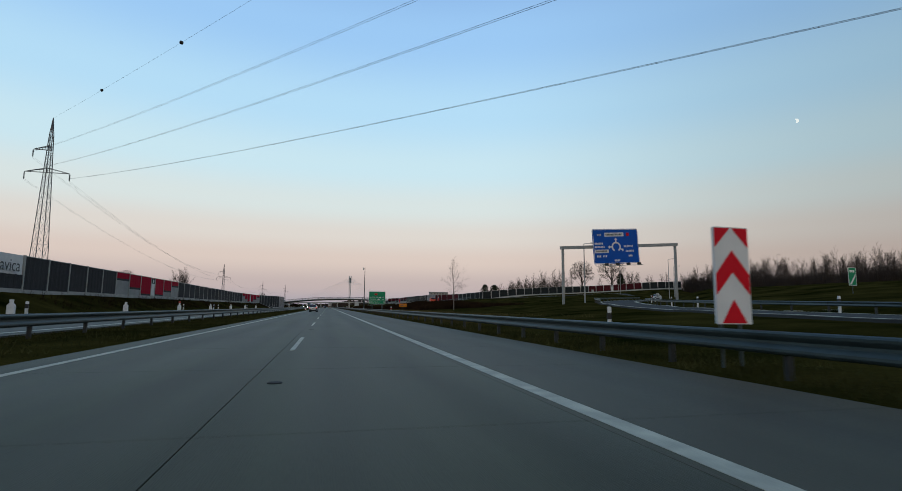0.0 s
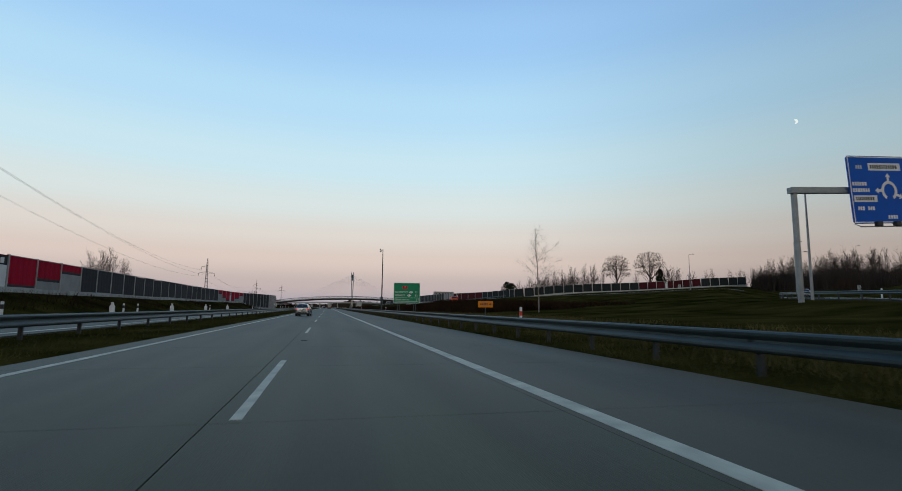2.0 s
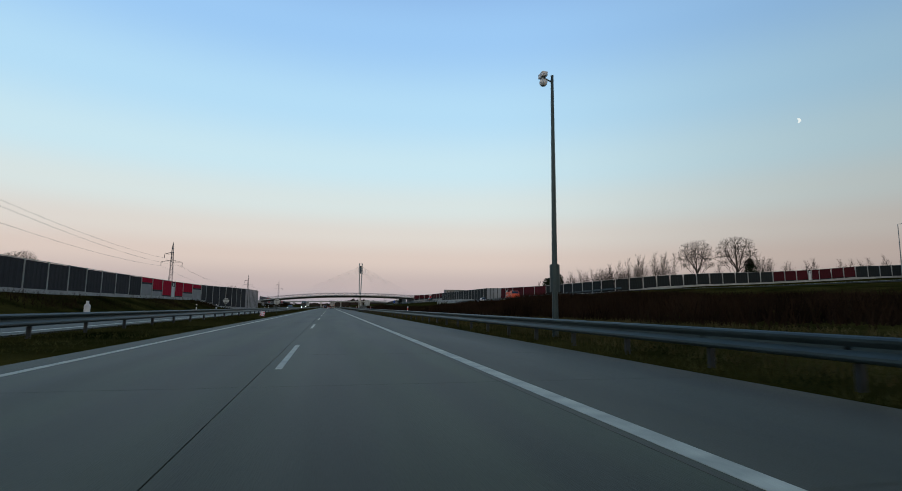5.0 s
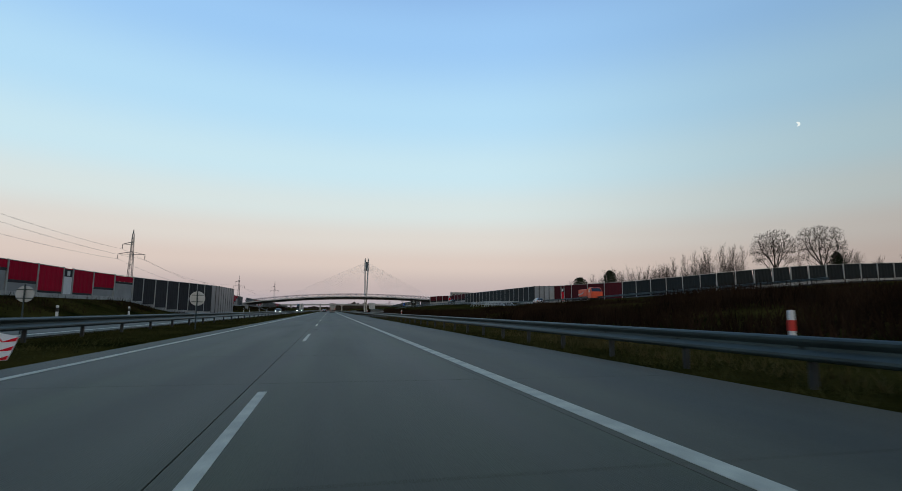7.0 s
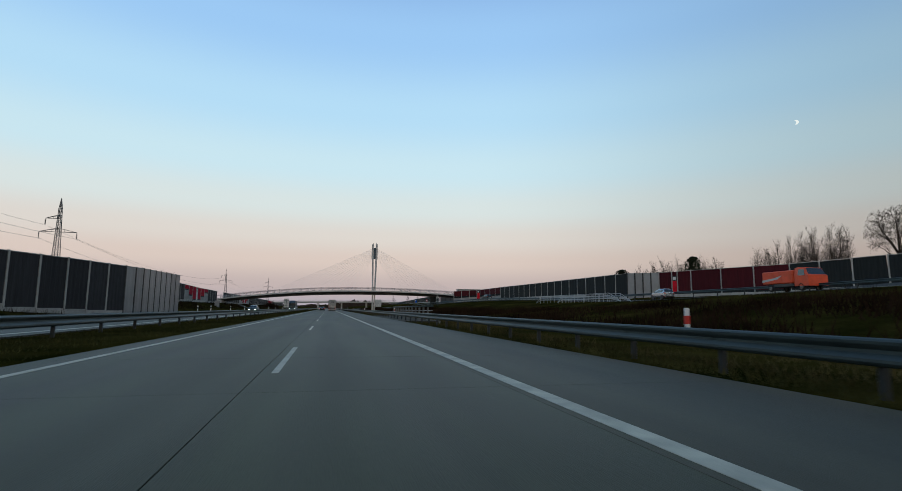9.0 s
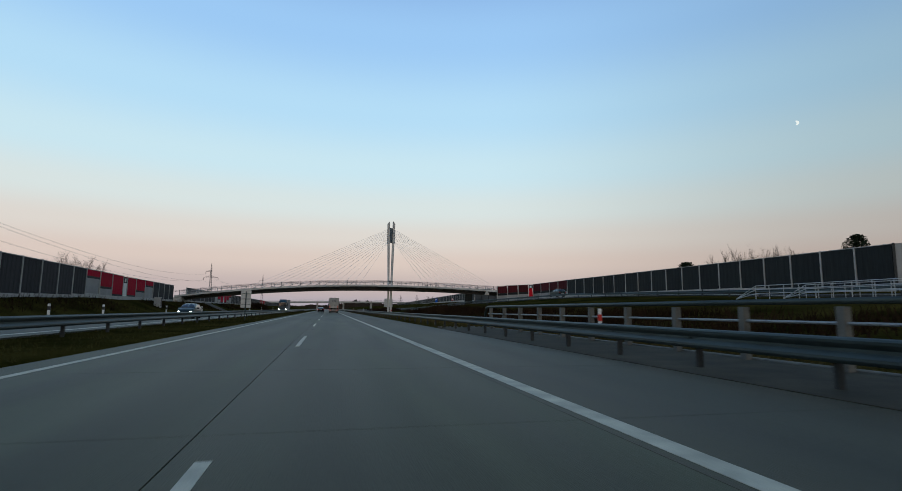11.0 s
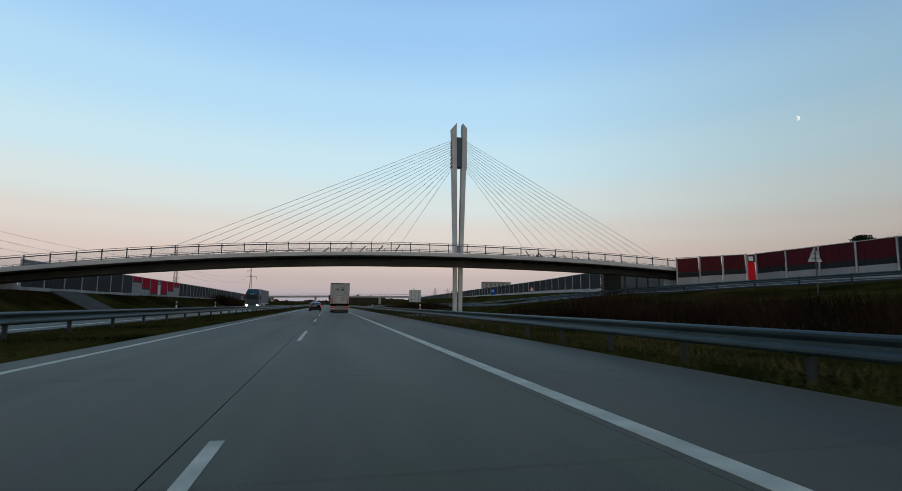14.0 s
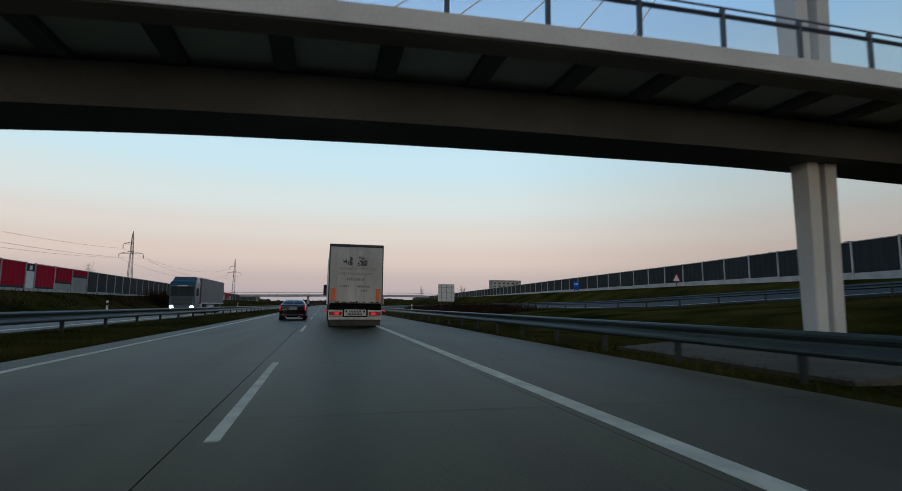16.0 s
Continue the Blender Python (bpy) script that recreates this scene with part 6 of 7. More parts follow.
for k in range(40):
    x = rnd.uniform(-1.05, 1.05)
    box(bm, x, x + rnd.uniform(0.03, 0.12), -0.004, 0.004, 1.22, 1.22 + rnd.uniform(0.02, 0.07))
tagged(part("grime_streaks", bm, M_FRAME, lorry, "dried spray along the door foot"), kind="stuff")

# oncoming lorry
ol = thing("lorry", pose(-14.6, 430.0, 0), "oncoming lorry with a teal-blue cab and pale grey trailer, headlamps lit", "lorry")
bm = bmesh.new()
loft(bm, [[(x * 1.25, y, z) for x, z in ((-1, 0.45), (1, 0.45), (1, 3.3), (0.92, h), (-0.92, h), (-1, 3.3))] for y, h in ((0.0, 3.0), (0.35, 3.45), (1.2, 3.85), (2.2, 3.9))])
part("cab", bm, M_CABTEAL, ol, "teal-blue cab")
bm = bmesh.new()
pane(bm, [(-1.16, -0.012, 1.86), (1.16, -0.012, 1.86), (1.12, -0.012, 2.86), (-1.12, -0.012, 2.86)], Vector((0, -1, 0.2)))
part("windscreen", bm, M_GLASS, ol, "dark windscreen")
box_part("sun_visor", ol, M_CABTEAL, (-1.1, 1.1, -0.12, 0.2, 2.86, 3.06), bevel=0.03)
bm = bmesh.new()
for k in range(6):
    box(bm, -0.85, 0.85, -0.03, 0.0, 0.98 + 0.14 * k, 1.03 + 0.14 * k)
part("grille", bm, M_CABTEAL, ol, "teal grille bars")
box_part("grille_back", ol, M_BLACK, (-1.0, 1.0, -0.012, 0.0, 0.9, 1.8))
box_part("roof_board", ol, M_SIGNBACK, (-0.5, 0.5, -0.14, -0.12, 2.90, 3.02), "pale name board")
box_part("air_deflector", ol, M_CABTEAL, (-1.15, 1.15, 0.9, 2.3, 3.6, 3.95), bevel=0.12)
box_part("fuel_tank", ol, M_DIRTYW, (0.85, 1.24, 2.4, 3.7, 0.5, 1.05), "pale fuel tank", bevel=0.08)
box_part("tarp_edge", ol, M_SIGNBACK, (1.255, 1.29, 2.8, 16.3, 1.04, 1.2), "pale lower edge of the trailer")
box_part("tarp_edge", ol, M_SIGNBACK, (-1.29, 1.29, 2.76, 2.82, 3.86, 3.98), "pale upper edge of the trailer")
box_part("bumper", ol, M_CABTEAL, (-1.24, 1.24, -0.08, 0.2, 0.35, 0.85), bevel=0.04)
for s in (-1, 1):
    bm = bmesh.new()
    tube(bm, (s * 0.98, -0.12, 0.68), (s * 0.98, 0.05, 0.68), 0.19, n=14)
    part("head_lamp", bm, M_HEAD, ol, "bright lit headlamp")
    bm = bmesh.new()
    box(bm, s * 1.42 - 0.12, s * 1.42 + 0.12, 0.2, 0.34, 1.9, 2.7, 0.03)
    part("mirror", bm, M_BLACK, ol)
    for y in (1.3, 5.2, 11.2, 12.5, 13.8):
        wheel(ol, s * 1.02, y, 0.5, 0.36, M_GRIME)
box_part("trailer_box", ol, M_TARPGREY, (-1.27, 1.27, 2.8, 16.3, 1.1, 3.95), "pale grey tarpaulin trailer", bevel=0.04)
box_part("side_guard", ol, M_SIGNBACK, (1.2, 1.25, 6.2, 10.2, 0.5, 0.95), bevel=0.01)
box_part("chassis", ol, M_BLACK, (-1.0, 1.0, 2.2, 16.0, 0.7, 1.1))

# orange lorry on the slip road
oz = max(ground_z(49 + d, 246) for d in (-3, 0, 3)) + 0.1
ot = thing("lorry", pose(50.0, 252.5, oz - 0.1, 0, 0, 174), "small bright orange maintenance lorry on the slip road", "lorry")
box_part("load_body", ot, M_TRUCKORANGE, (-1.15, 1.15, 0.0, 4.55, 0.85, 2.25), "orange box body", bevel=0.10)
for k in range(4):
    box_part("body_rib", ot, M_TRUCKORANGE, (-1.18, 1.18, 0.3 + 1.3 * k, 0.36 + 1.3 * k, 0.86, 2.18))
for s in (-1, 1):
    bm = bmesh.new()
    loft(bm, [[(s * x, 0.1, 1.05), (s * x, 2.4, 1.35), (s * x, 3.1, 1.75), (s * x, 1.9, 1.5), (s * x, 0.1, 1.32)] for x in (1.185, 1.195)])
    part("side_stripe", bm, M_SIGNBACK, ot, "pale slanted stripe")
    box_part("side_skirt", ot, M_FRAME, (s * 1.1 - 0.04, s * 1.1 + 0.04, 1.7, 4.6, 0.5, 0.82), "dark side skirt", bevel=0.02)
bm = bmesh.new()
loft(bm, [[(x * 1.12, y, z) for x, z in ((-1, 0.5), (1, 0.5), (1, 1.55), (0.88, h), (-0.88, h), (-1, 1.55))] for y, h in ((4.75, 2.42), (5.2, 2.5), (6.0, 2.42), (6.45, 1.75), (6.6, 1.6))])
part("cab", bm, M_TRUCKORANGE, ot, "orange cab")
for s in (-1, 1):
    bm = bmesh.new()
    pane(bm, [(s * 1.115, 5.2, 1.6), (s * 1.115, 6.15, 1.6), (s * 1.02, 5.95, 2.25), (s * 1.02, 5.25, 2.25)], Vector((s, 0, 0)))
    part("side_window", bm, M_GLASS, ot)
    for y in (1.2, 5.6):
        wheel(ot, s * 0.98, y, 0.4, 0.28, M_GRIME)
bm = bmesh.new()
pane(bm, [(-1.0, 6.50, 1.70), (1.0, 6.50, 1.70), (0.88, 6.06, 2.36), (-0.88, 6.06, 2.36)], Vector((0, 1, 0.3)))
part("windscreen", bm, M_GLASS, ot, "pale reflecting windscreen")
box_part("chassis", ot, M_BLACK, (-0.8, 0.8, 0.1, 6.2, 0.45, 0.75))

# ---- trees ----


def bare_tree_meshes(tips, limbs, trunk_top, radius, fine, material, seed, pull=0.45, lean=0.0):
    """A leafless tree as two meshes, trunk with limbs and crown of branches and twigs, grown from the trunk towards the tips of its crown.
    limbs: (height of the fork, list of the tips it feeds)."""
    rnd = random.Random(seed)
    wood, crown = ([], []), ([], [])

    def bar(mesh, pts, rads, n):
        V, F = mesh
        prev = None
        for i, (p, r) in enumerate(zip(pts, rads)):
            d = (pts[min(i + 1, len(pts) - 1)] - pts[max(i - 1, 0)]).normalized()
            u = d.orthogonal().normalized()
            w = d.cross(u)
            at = len(V)
            V.extend(p + (u * math.cos(6.2832 * k / n) + w * math.sin(6.2832 * k / n)) * r for k in range(n))
            if prev is not None:
                F.extend((prev + k, prev + (k + 1) % n, at + (k + 1) % n, at + k) for k in range(n))
            prev = at

    def grow(p, way, group, lev):
        if len(group) == 1:
            V, F = crown
            q = group[0]
            side = (q - p).orthogonal().normalized() * fine
            mid = (p + q) / 2 + way * (q - p).length * 0.12
            at = len(V)
            V.extend((p - side, p + side, mid + side * 0.8, mid - side * 0.8, q))
            F.append((at, at + 1, at + 2, at + 3))
            F.append((at + 3, at + 2, at + 4))
            return
        c = sum(group, Vector()) / len(group)
        q = p + (c - p) * (pull * rnd.uniform(0.8, 1.2)) + way * (c - p).length * 0.05
        q += Vector((rnd.gauss(0, 1), rnd.gauss(0, 1), rnd.gauss(0, 1))) * (c - p).length * 0.05
        r = max(fine, radius * math.sqrt(len(group) / len(tips)) * 1.0)
        r2 = max(fine, r * 0.8)
        mid = (p + q) / 2 + way * (q - p).length * 0.08
        bar(wood if lev < 3 else crown, (p, mid, q), (r, (r + r2) / 2, r2), 5 if lev < 3 else 3)
        spread = [max(g[i] for g in group) - min(g[i] for g in group) + rnd.uniform(0, 0.15) for i in range(3)]
        ax = Vector((rnd.gauss(0, 0.35), rnd.gauss(0, 0.35), rnd.gauss(0, 0.35)))
        ax[spread.index(max(spread))] += 1
        order = sorted(group, key=lambda g: g.dot(ax))
        cut = max(1, min(len(order) - 1, round(len(order) * rnd.uniform(0.36, 0.64))))
        nd = (q - p).normalized()
        for half in (order[:cut], order[cut:]):
            grow(q, nd, half, lev + 1)

    stem = [Vector((lean * (z / trunk_top) ** 2 + 0.02 * math.sin(z * 1.7 + seed), 0.02 * math.cos(z * 1.3 + seed), z)) for z in (trunk_top * k / 8 for k in range(9))]
    stem[0].z = -0.4
    top_r = radius * 0.55 if len(limbs) < 12 else fine * 1.5
    bar(wood, stem, [radius * 1.25 + (top_r - radius * 1.25) * k / 8 for k in range(9)], 7)
    for z, group in limbs:
        k = max(0.0, min(7.999, z / trunk_top * 8))
        p = stem[int(k)].lerp(stem[int(k) + 1], k - int(k))
        c = sum(group, Vector()) / len(group)
        grow(p, (c - p + Vector((0, 0, 0.3))).normalized(), group, 1 if len(limbs) < 12 else 2)
    out = []
    for nm, (V, F) in (("trunk", wood), ("crown", crown)):
        me = bpy.data.meshes.new(nm)
        me.from_pydata([tuple(v) for v in V], [], F)
        me.materials.append(material)
        out.append(me)
    return out


def broad_tree(seed, wide=0.37, count=4600):
    """A round-crowned tree, 10 m high: limbs fan out from a short trunk."""
    r = random.Random(seed)
    tips = []
    while len(tips) < count:
        d = Vector((r.gauss(0, 1), r.gauss(0, 1), r.gauss(0.25, 1))).normalized()
        k = (0.06 + 0.94 * r.random()) ** 0.45
        k *= 1 + 0.16 * noise.noise(d * 2.2 + Vector((seed, 0, 0)))
        if d.z > -0.62:
            tips.append(Vector((d.x * 10 * wide * k, d.y * 10 * wide * k, 5.7 + d.z * (4.1 if d.z > 0 else 3.4) * k)))
    limbs = {}
    for t in tips:
        a = math.atan2(t.y, t.x)
        key = "top" if math.hypot(t.x, t.y) < 1.3 else (int((a + math.pi) / 6.2832 * 4.999) + (10 if t.z < 5.2 else 0))
        limbs.setdefault(key, []).append(t)
    return bare_tree_meshes(tips, [(3.6 if k == "top" else 1.5 + 0.1 * (k - 10) if k > 9 else 2.4 + 0.25 * k, g) for k, g in limbs.items()], 3.7, 0.27, 0.012, M_BARK, seed, 0.40)


def slim_tree(seed, wide=0.15, count=620, fork=22, material=None, fine=0.0085, low=0.16, radius=0.10, droop=0.0, lean=0.0, reach=1.0):
    """A slender tree, 10 m high: short rising limbs all along one stem."""
    r = random.Random(seed)
    limbs, tips = [], []
    for k in range(fork):
        u = (k + r.random()) / fork
        z = 10 * (low + (0.93 - low) * u)
        a = r.uniform(0, 6.2832)
        span = 10 * wide * (1.0 - 0.72 * u) * (0.55 + 0.45 * min(1, u * 5)) * r.uniform(0.65, 1.25) * (1 + 0.35 * math.sin(3 * a + seed))
        rise = span * (1.15 + 0.6 * u) * reach + 0.35
        group = []
        for _ in range(max(6, int(count / fork * (1.25 - 0.5 * u)))):
            f = r.uniform(0.35, 1.08)
            b = a + r.gauss(0, 0.42)
            group.append(Vector((math.cos(b) * span * f, math.sin(b) * span * f, z + rise * f + r.gauss(0, 0.34) - droop * f * f * span)))
        limbs.append((min(z, 9.0), group))
        tips += group
    return bare_tree_meshes(tips, limbs, 9.3, radius, fine, material or M_BARK, seed, 0.42, lean)


birch = thing("tree", pose(25.2, 104.0, ground_z(25.2, 104)), "slender bare birch tree on the grass verge", "tree")
for me in slim_tree(5, 0.33, 1150, 30, M_BIRCH, 0.0062, 0.24, 0.08, 0.22, -0.45, 0.55):
    part(me.name.split(".")[0], me, None, birch).scale = (1.02, 1.02, 1.02)
TREES = [broad_tree(30), broad_tree(31, 0.38), slim_tree(32, 0.18, 1500, 34, fine=0.010), slim_tree(33, 0.22, 1700, 34, fine=0.010), slim_tree(34, 0.32, 1900, 30, fine=0.010, low=0.10, radius=0.13)]
rnd = random.Random(4)


def tree_at(x, y, h, kind, label, group):
    if x > 60 and y > 290:
        h -= max(0.0, ground_z(x, y) - 4.8)
    tree_to(x, y, ground_z(x, y) + h * 0.87, kind, label, group)


def tree_to(x, y, top, kind, label, group):
    h = top - ground_z(x, y)
    t = thing("tree", pose(x, y, ground_z(x, y) - 0.2, 0, 0, rnd.uniform(0, 360)), label, "tree", group)
    for nm, me in zip(("trunk", "crown"), TREES[kind]):
        part(nm, me, None, t).scale = (h / 10, h / 10, h / 10)


BEHIND = "trees behind the noise wall"
# two round-crowned trees, then the slim row, given by the height of their tops above the road
for x, y, top, k in ((168, 323, 35.2, 0), (190.5, 323, 38.6, 1)):
    tree_to(x, y, top, k, "bare round-crowned tree behind the noise wall", BEHIND)
for x, y, top, k in ((121.9, 321.5, 20.6, 3), (127.9, 323, 22.2, 2), (133.1, 324.2, 23.8, 2), (140, 327, 25.6, 3), (144, 330, 25.4, 2), (150.8, 330.4, 27.2, 3), (158.6, 333.7, 27.8, 2), (155.5, 331, 26.4, 3), (168.4, 339.2, 28.6, 2), (117.5, 320, 17.5, 4), (183, 326, 22.5, 4), (199, 323, 25.2, 4), (203, 323, 26.2, 4), (207, 325, 26.6, 4), (211, 326, 25.5, 4)):
    tree_to(x, y, top, k, "slim bare tree behind the noise wall", BEHIND)
for i in range(22):
    x = 116 + 2.3 * i + rnd.uniform(-0.8, 0.8)
    tree_to(x, 321 + 0.36 * (x - 122) + rnd.uniform(-3, 6), 17.0 + 0.13 * (x - 118) + rnd.uniform(-1.2, 1.6), rnd.choice((3, 4)), "low bushy bare tree behind the noise wall", BEHIND)
# the row further along, beyond the bridge end
for x, y, top, k in ((143, 420.5, 23.3, 3), (153, 424, 25.6, 3), (156.5, 427, 23.5, 4), (163, 430, 26.4, 4), (169, 433, 27.0, 3), (173, 431, 26.8, 4), (180, 432, 28.6, 3), (188, 436, 29.9, 2), (194, 437, 27.5, 4), (202, 439, 30.2, 2), (207, 441, 28.6, 3), (128, 417, 19, 3)):
    tree_to(x, y, top - 1.8, k, "bare young tree behind the noise wall", BEHIND)
for i in range(10):
    tree_to(148 + 6.4 * i, 426 + 2.0 * i + rnd.uniform(-4, 6), 19.2 + 0.75 * i + rnd.uniform(-1, 1), 4, "low bushy bare tree behind the noise wall", BEHIND)
for i in range(170):
    x = 172 + i * 1.2
    tree_at(x, 212 - 0.2 * (x - 128) + rnd.uniform(-12, 26), (8.0 + max(0, x - 128) * 0.108) * rnd.uniform(0.85, 1.12), rnd.choice((2, 3, 3, 4, 4)), "bare tree in the wood beyond the interchange", "wood beyond the interchange")
for x, y, h, k in ((-40, 345, 7.9, 3), (-41.3, 345.6, 7.6, 4), (-40, 350, 7.8, 4), (-41.4, 350.5, 7.6, 3), (-40.5, 356.5, 7.5, 4), (-41.2, 356, 7.3, 2), (-39, 470, 6, 4), (-40, 340.5, 7.6, 4)):
    tree_at(x, y, h, k, "bare tree behind the noise wall on the bank", "trees on the bank")
for x, y, top, k in ((-34.6, 135.8, 9.3, 3), (-34.0, 137.2, 9.9, 2), (-35.4, 138.6, 9.5, 3), (-34.8, 140.6, 8.8, 4), (-35.5, 134.2, 8.6, 4), (-39.6, 159.8, 9.9, 3), (-40.4, 161.5, 9.2, 4), (-121, 352, 23.4, 0), (-127, 358, 21.8, 1)):
    tree_to(x, y, top, k, "bare tree behind the noise wall on the bank", "trees on the bank")
for i in range(22):
    tree_at(205 + 4.2 * i, 326 - 2.2 * i + rnd.uniform(-8, 8), rnd.uniform(18.5, 23.5) + 0.2 * i, rnd.choice((3, 4, 4)), "bare tree behind the noise wall", "trees behind the noise wall")
for i in range(12):
    tree_at(60 + 9 * i, 640 + rnd.uniform(-30, 60), rnd.uniform(8, 12), rnd.choice((2, 3, 4)), "small bare tree in the distance", "distant trees")


def evergreen(x, y, h, w, seed, label):
    t = thing("tree", pose(x, y, ground_z(x, y) - 0.1), label, "tree", "evergreens")
    tube_part("trunk", t, M_BARK, (0, 0, -0.3), (0, 0, h * 0.9), h * 0.02, h * 0.005)
    r = random.Random(seed)
    V, F = [], []
    for i in range(7000):
        u = r.random()
        a = r.uniform(0, 6.283)
        rad = w * math.sqrt(r.random()) * (1.02 - u) ** 0.42 * (0.55 + 0.45 * min(1, u * 4)) * (1 + 0.3 * math.sin(a * 3 + seed + u * 9))
        p = Vector((rad * math.cos(a), rad * math.sin(a), h * (0.15 + 0.85 * u)))
        s = h * 0.021 * r.uniform(0.5, 1.5)
        b = len(V)
        for _ in range(3):
            V.append(p + Vector((r.uniform(-1, 1), r.uniform(-1, 1), r.uniform(-1, 1))) * s)
        F.append((b, b + 1, b + 2))
    me = bpy.data.meshes.new("crown")
    me.from_pydata([tuple(v) for v in V], [], F)
    me.materials.append(M_PINE)
    part("crown", me, None, t, "dark dense foliage")


evergreen(141, 432, 17, 6.8, 3, "dark evergreen tree behind the noise wall")
evergreen(176, 437, 15.5, 3.0, 5, "dark evergreen tree behind the noise wall")
evergreen(187, 441, 16.0, 3.4, 6, "dark evergreen tree behind the noise wall")
evergreen(196, 321, 13.5, 3.6, 12, "dark evergreen tree behind the noise wall")
evergreen(101, 330, 9, 3.5, 7, "dark evergreen tree behind the noise wall")
evergreen(62, 430, 5.2, 2.2, 8, "dark bush behind the noise wall")
evergreen(56, 414, 4.6, 1.4, 9, "dark bush behind the noise wall")


def twig_field(name, count, place, height, material, label, category, seed, width=0.02, lean=0.35):
    r = random.Random(seed)
    V, F = [], []
    for _ in range(count):
        x, y = place(r)
        z = ground_z(x, y) - 0.03
        h = height(r, x, y)
        a = r.uniform(0, 6.283)
        dx, dy = math.cos(a) * width, math.sin(a) * width
        lx, ly = r.gauss(0, lean) * h, r.gauss(0, lean) * h
        b = len(V)
        V += [(x - dx, y - dy, z), (x + dx, y + dy, z), (x + lx, y + ly, z + h)]
        F.append((b, b + 1, b + 2))
    me = bpy.data.meshes.new(name)
    me.from_pydata(V, [], F)
    me.materials.append(material)
    return tagged(new(name, me), label, category, kind="stuff")


def clumped(r, x0, x1, y0, y1):
    while True:
        x, y = r.uniform(x0, x1), r.uniform(y0, y1)
        if y > 205 and x > 33 - 8 * smooth01((y - 205) / 70):
            continue
        if noise.noise(Vector((x * 0.16, y * 0.09, 3))) > r.uniform(-0.5, 0.5):
            return x, y


def verge(r):
    while True:
        x, y = 6.75 + abs(r.gauss(0, 1.5)), r.uniform(0, 410)
        if not (248 < y < 283 and x < 10):
            return x, y


twig_field("scrub", 52000, lambda r: clumped(r, 17, 35, 112, 372), lambda r, x, y: r.uniform(0.5, 1.6) * (1 + 0.5 * noise.noise(Vector((x * 0.1, y * 0.06, 9)))) * (1 - 0.5 * smooth01((y - 195) / 40) * smooth01((345 - y) / 40)), M_SCRUB,
           "brown leafless scrub on the embankment", "scrub", 11, 0.035, 0.3)
twig_field("scrub", 24000, lambda r: clumped(r, 26, 44, 112, 245), lambda r, x, y: r.uniform(0.25, 0.8), M_SCRUB, "low brown scrub on the upper embankment", "scrub", 18, 0.035, 0.35)
twig_field("scrub", 9000, lambda r: (r.uniform(15, 24), r.uniform(425, 470)), lambda r, x, y: r.uniform(0.5, 1.5), M_SCRUB, "dark leafless scrub beside the slip road", "scrub", 12, 0.04, 0.35)
twig_field("scrub", 12000, lambda r: (lambda q: q if not 381 < q[1] < 396 else (q[0], q[1] + 30))(clumped(r, -29.8, -25.5, 60, 500)), lambda r, x, y: r.uniform(0.2, 0.8), M_SCRUB, "low brown scrub on the bank below the noise wall", "scrub", 13, 0.03, 0.4)
twig_field("scrub", 5000, lambda r: (r.gauss(-26.5, 1.2), r.gauss(473, 5)), lambda r, x, y: r.uniform(0.5, 2.4), M_SCRUB, "dark bare bush on the bank", "bush", 14, 0.03, 0.4)
twig_field("grass", 60000, lambda r: verge(r), lambda r, x, y: r.uniform(0.05, 0.24), M_BLADE, "rough dry grass along the guard rail", "grass", 15, 0.014, 0.5)
twig_field("grass", 60000, lambda r: (r.uniform(-10.3, -5.95), r.uniform(2, 430)), lambda r, x, y: r.uniform(0.04, 0.20), M_BLADE, "rough dry grass in the median", "grass", 16, 0.014, 0.5)

M_DRY = mat("dry_grass_blades", (0.060, 0.052, 0.020), 1.0, var=0.4, scale=0.3, fine=3, bump=0, tint=(0.105, 0.080, 0.032), spec=0.0)


def dry_strip(r):
    while True:
        x, y = r.uniform(8.2, 17.5), r.uniform(30, 372)
        if not (246 < y < 285 and x < 11) and noise.noise(Vector((x * 0.22, y * 0.05, 7))) > r.uniform(-0.45, 0.35):
            return x, y


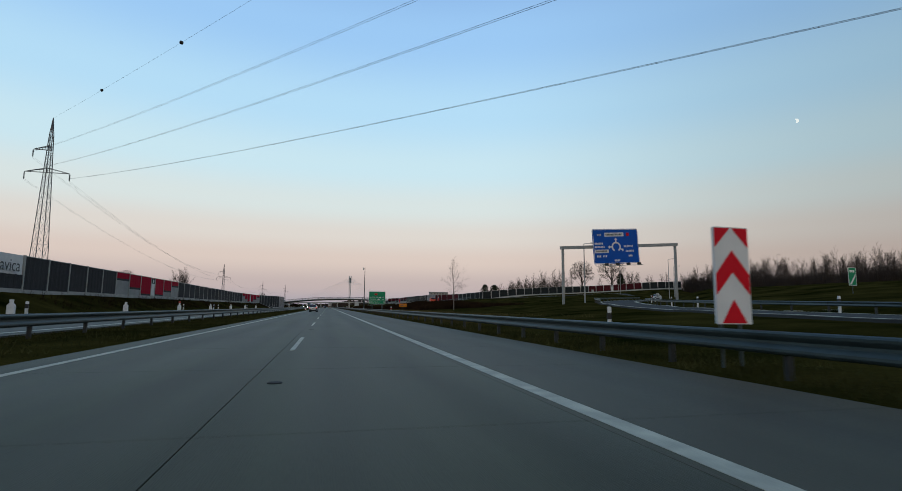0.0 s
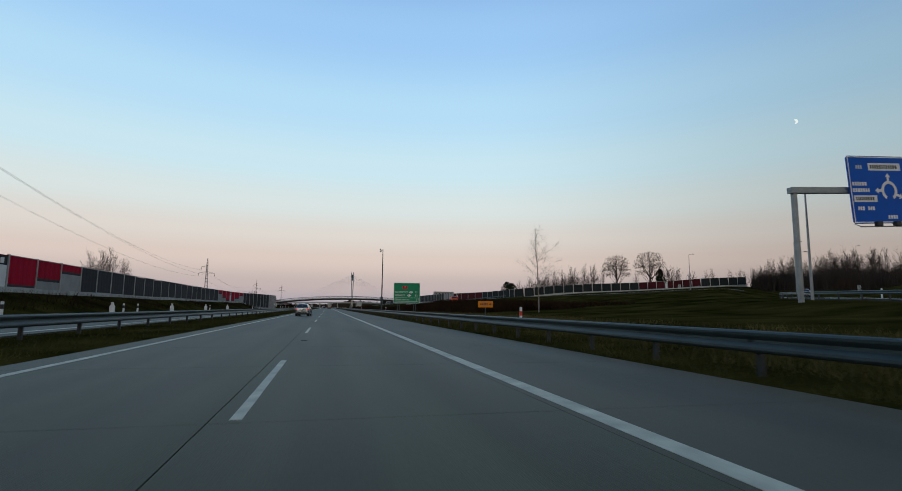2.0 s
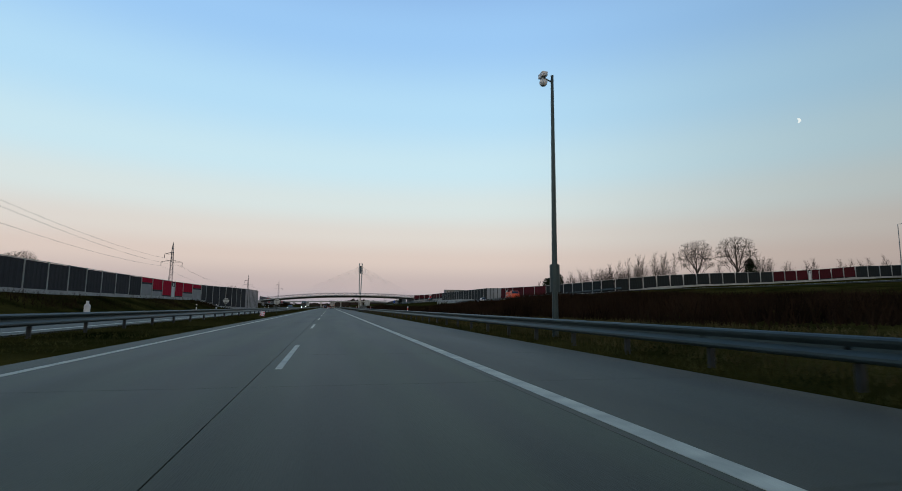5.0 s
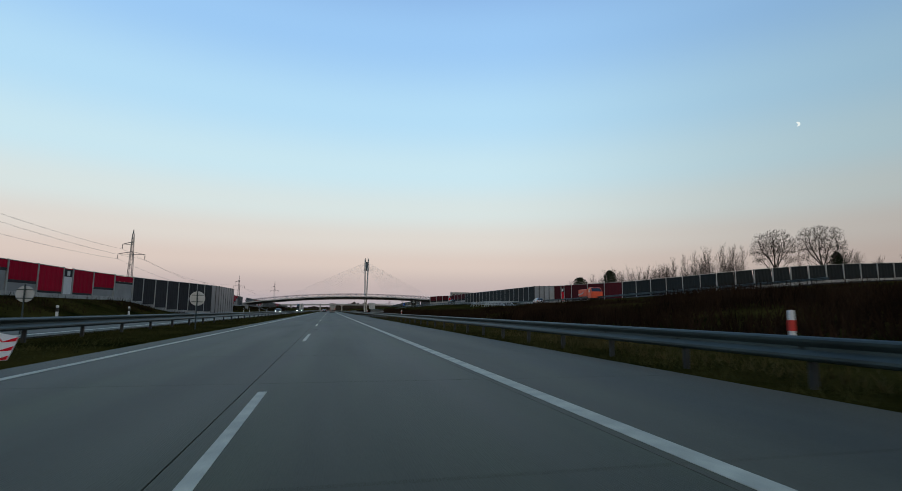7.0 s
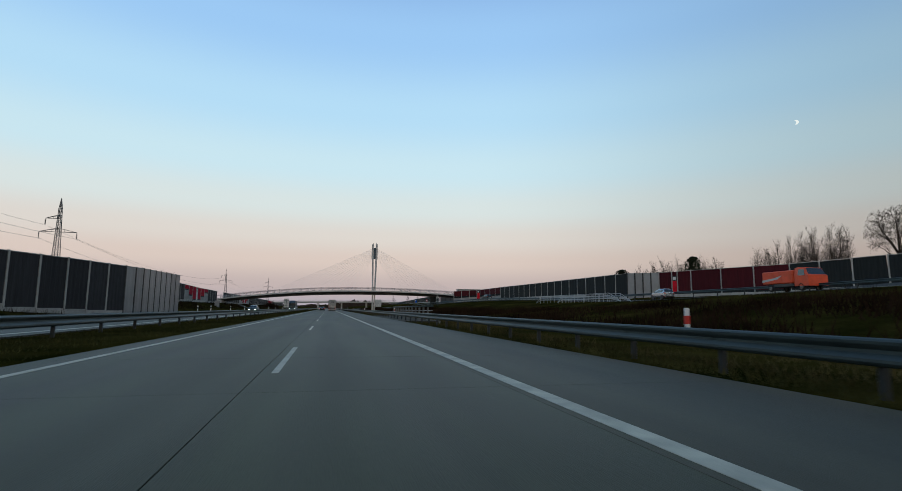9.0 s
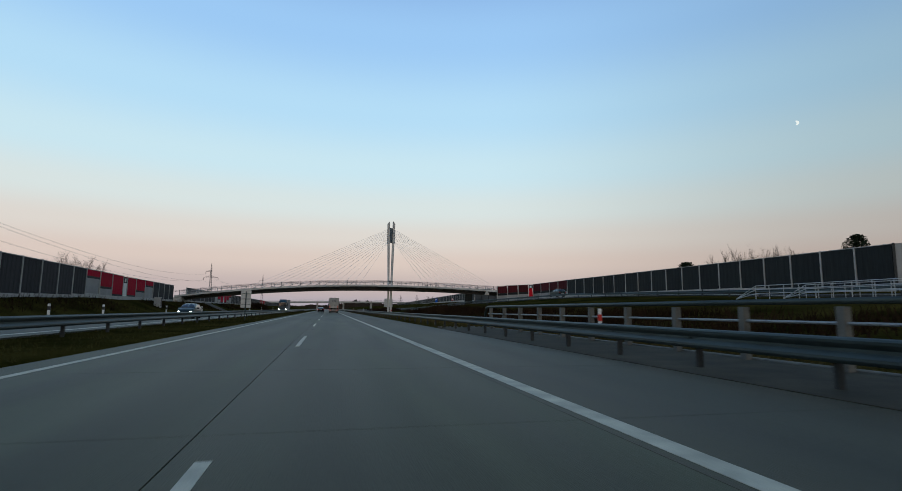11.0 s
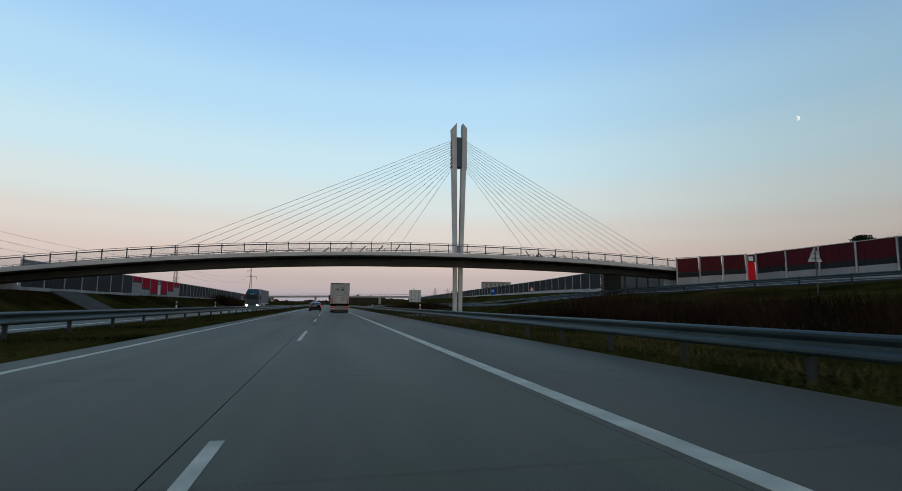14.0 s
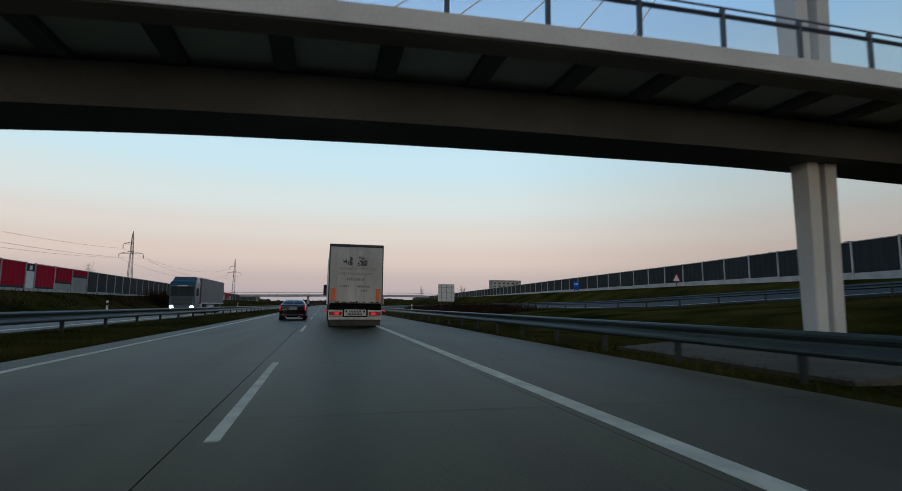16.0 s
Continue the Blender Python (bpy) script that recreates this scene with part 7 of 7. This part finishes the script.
twig_field("grass", 70000, dry_strip, lambda r, x, y: r.uniform(0.08, 0.34), M_DRY, "pale dry tussock grass behind the guard rail", "grass", 21, 0.016, 0.45)
twig_field("undergrowth", 130000, lambda r: (lambda x: (x, 214 - 0.2 * (x - 128) + r.uniform(-10, 24)))(174 + 200 * r.random() ** 1.2), lambda r, x, y: (5.2 + max(0, x - 128) * 0.09) * r.uniform(0.25, 1.05) * (0.8 + 0.5 * noise.noise(Vector((x * 0.09, y * 0.05, 2)))),
           M_BARK, "dense leafless undergrowth of the wood beyond the interchange", "wood", 17, 0.07, 0.14)

twig_field("undergrowth", 40000, lambda r: (118 + 140 * r.random(), r.uniform(300, 338)), lambda r, x, y: r.uniform(0.4, 1.0) * (10.5 + 4.0 * noise.noise(Vector((x * 0.12, 0, 5))) - max(0.0, ground_z(x, y) - 4.8)),
           M_BARK, "thin leafless undergrowth behind the noise wall", "wood", 19, 0.035, 0.28)

# far wooded horizon
r = random.Random(77)
V, F = [], []
for i in range(5200):
    a = r.uniform(-1.25, 1.25)
    dist = r.uniform(900, 1300)
    x, y = dist * math.sin(a), 300 + dist * math.cos(a)
    z = ground_z(min(x, 2500), min(y, 3000))
    h = r.uniform(3, 12) * (0.7 + 0.6 * noise.noise(Vector((a * 9, 0, 0))))
    w = r.uniform(3, 8)
    b = len(V)
    V += [(x - w, y, z - 2), (x + w, y + 2, z - 2), (x + w * 0.6, y, z + h), (x + r.uniform(-w, w) * 0.4, y + 1, z + h * 1.3), (x - w * 0.7, y, z + h * 0.9)]
    F.append((b, b + 1, b + 2, b + 3, b + 4))
me = bpy.data.meshes.new("far_woods")
me.from_pydata(V, [], F)
me.materials.append(M_BARK)
tagged(new("far_woods", me), "low dark line of distant woods", "woods", kind="stuff")
block = thing("apartment_block", pose(190, 900, 4), "pale flat-roofed block far behind the noise wall", "building")
box_part("wall", block, M_GREY, (-16, 16, -6, 6, 0, 24))
box_part("roof", block, M_CONC, (-16.4, 16.4, -6.4, 6.4, 24, 24.6))
for i in range(6):
    for k in range(3):
        box_part("window", block, M_GLASS, (-14.5 + 5 * i, -12 + 5 * i, -6.06, -6.0, 14 + 3.2 * k, 15.6 + 3.2 * k))
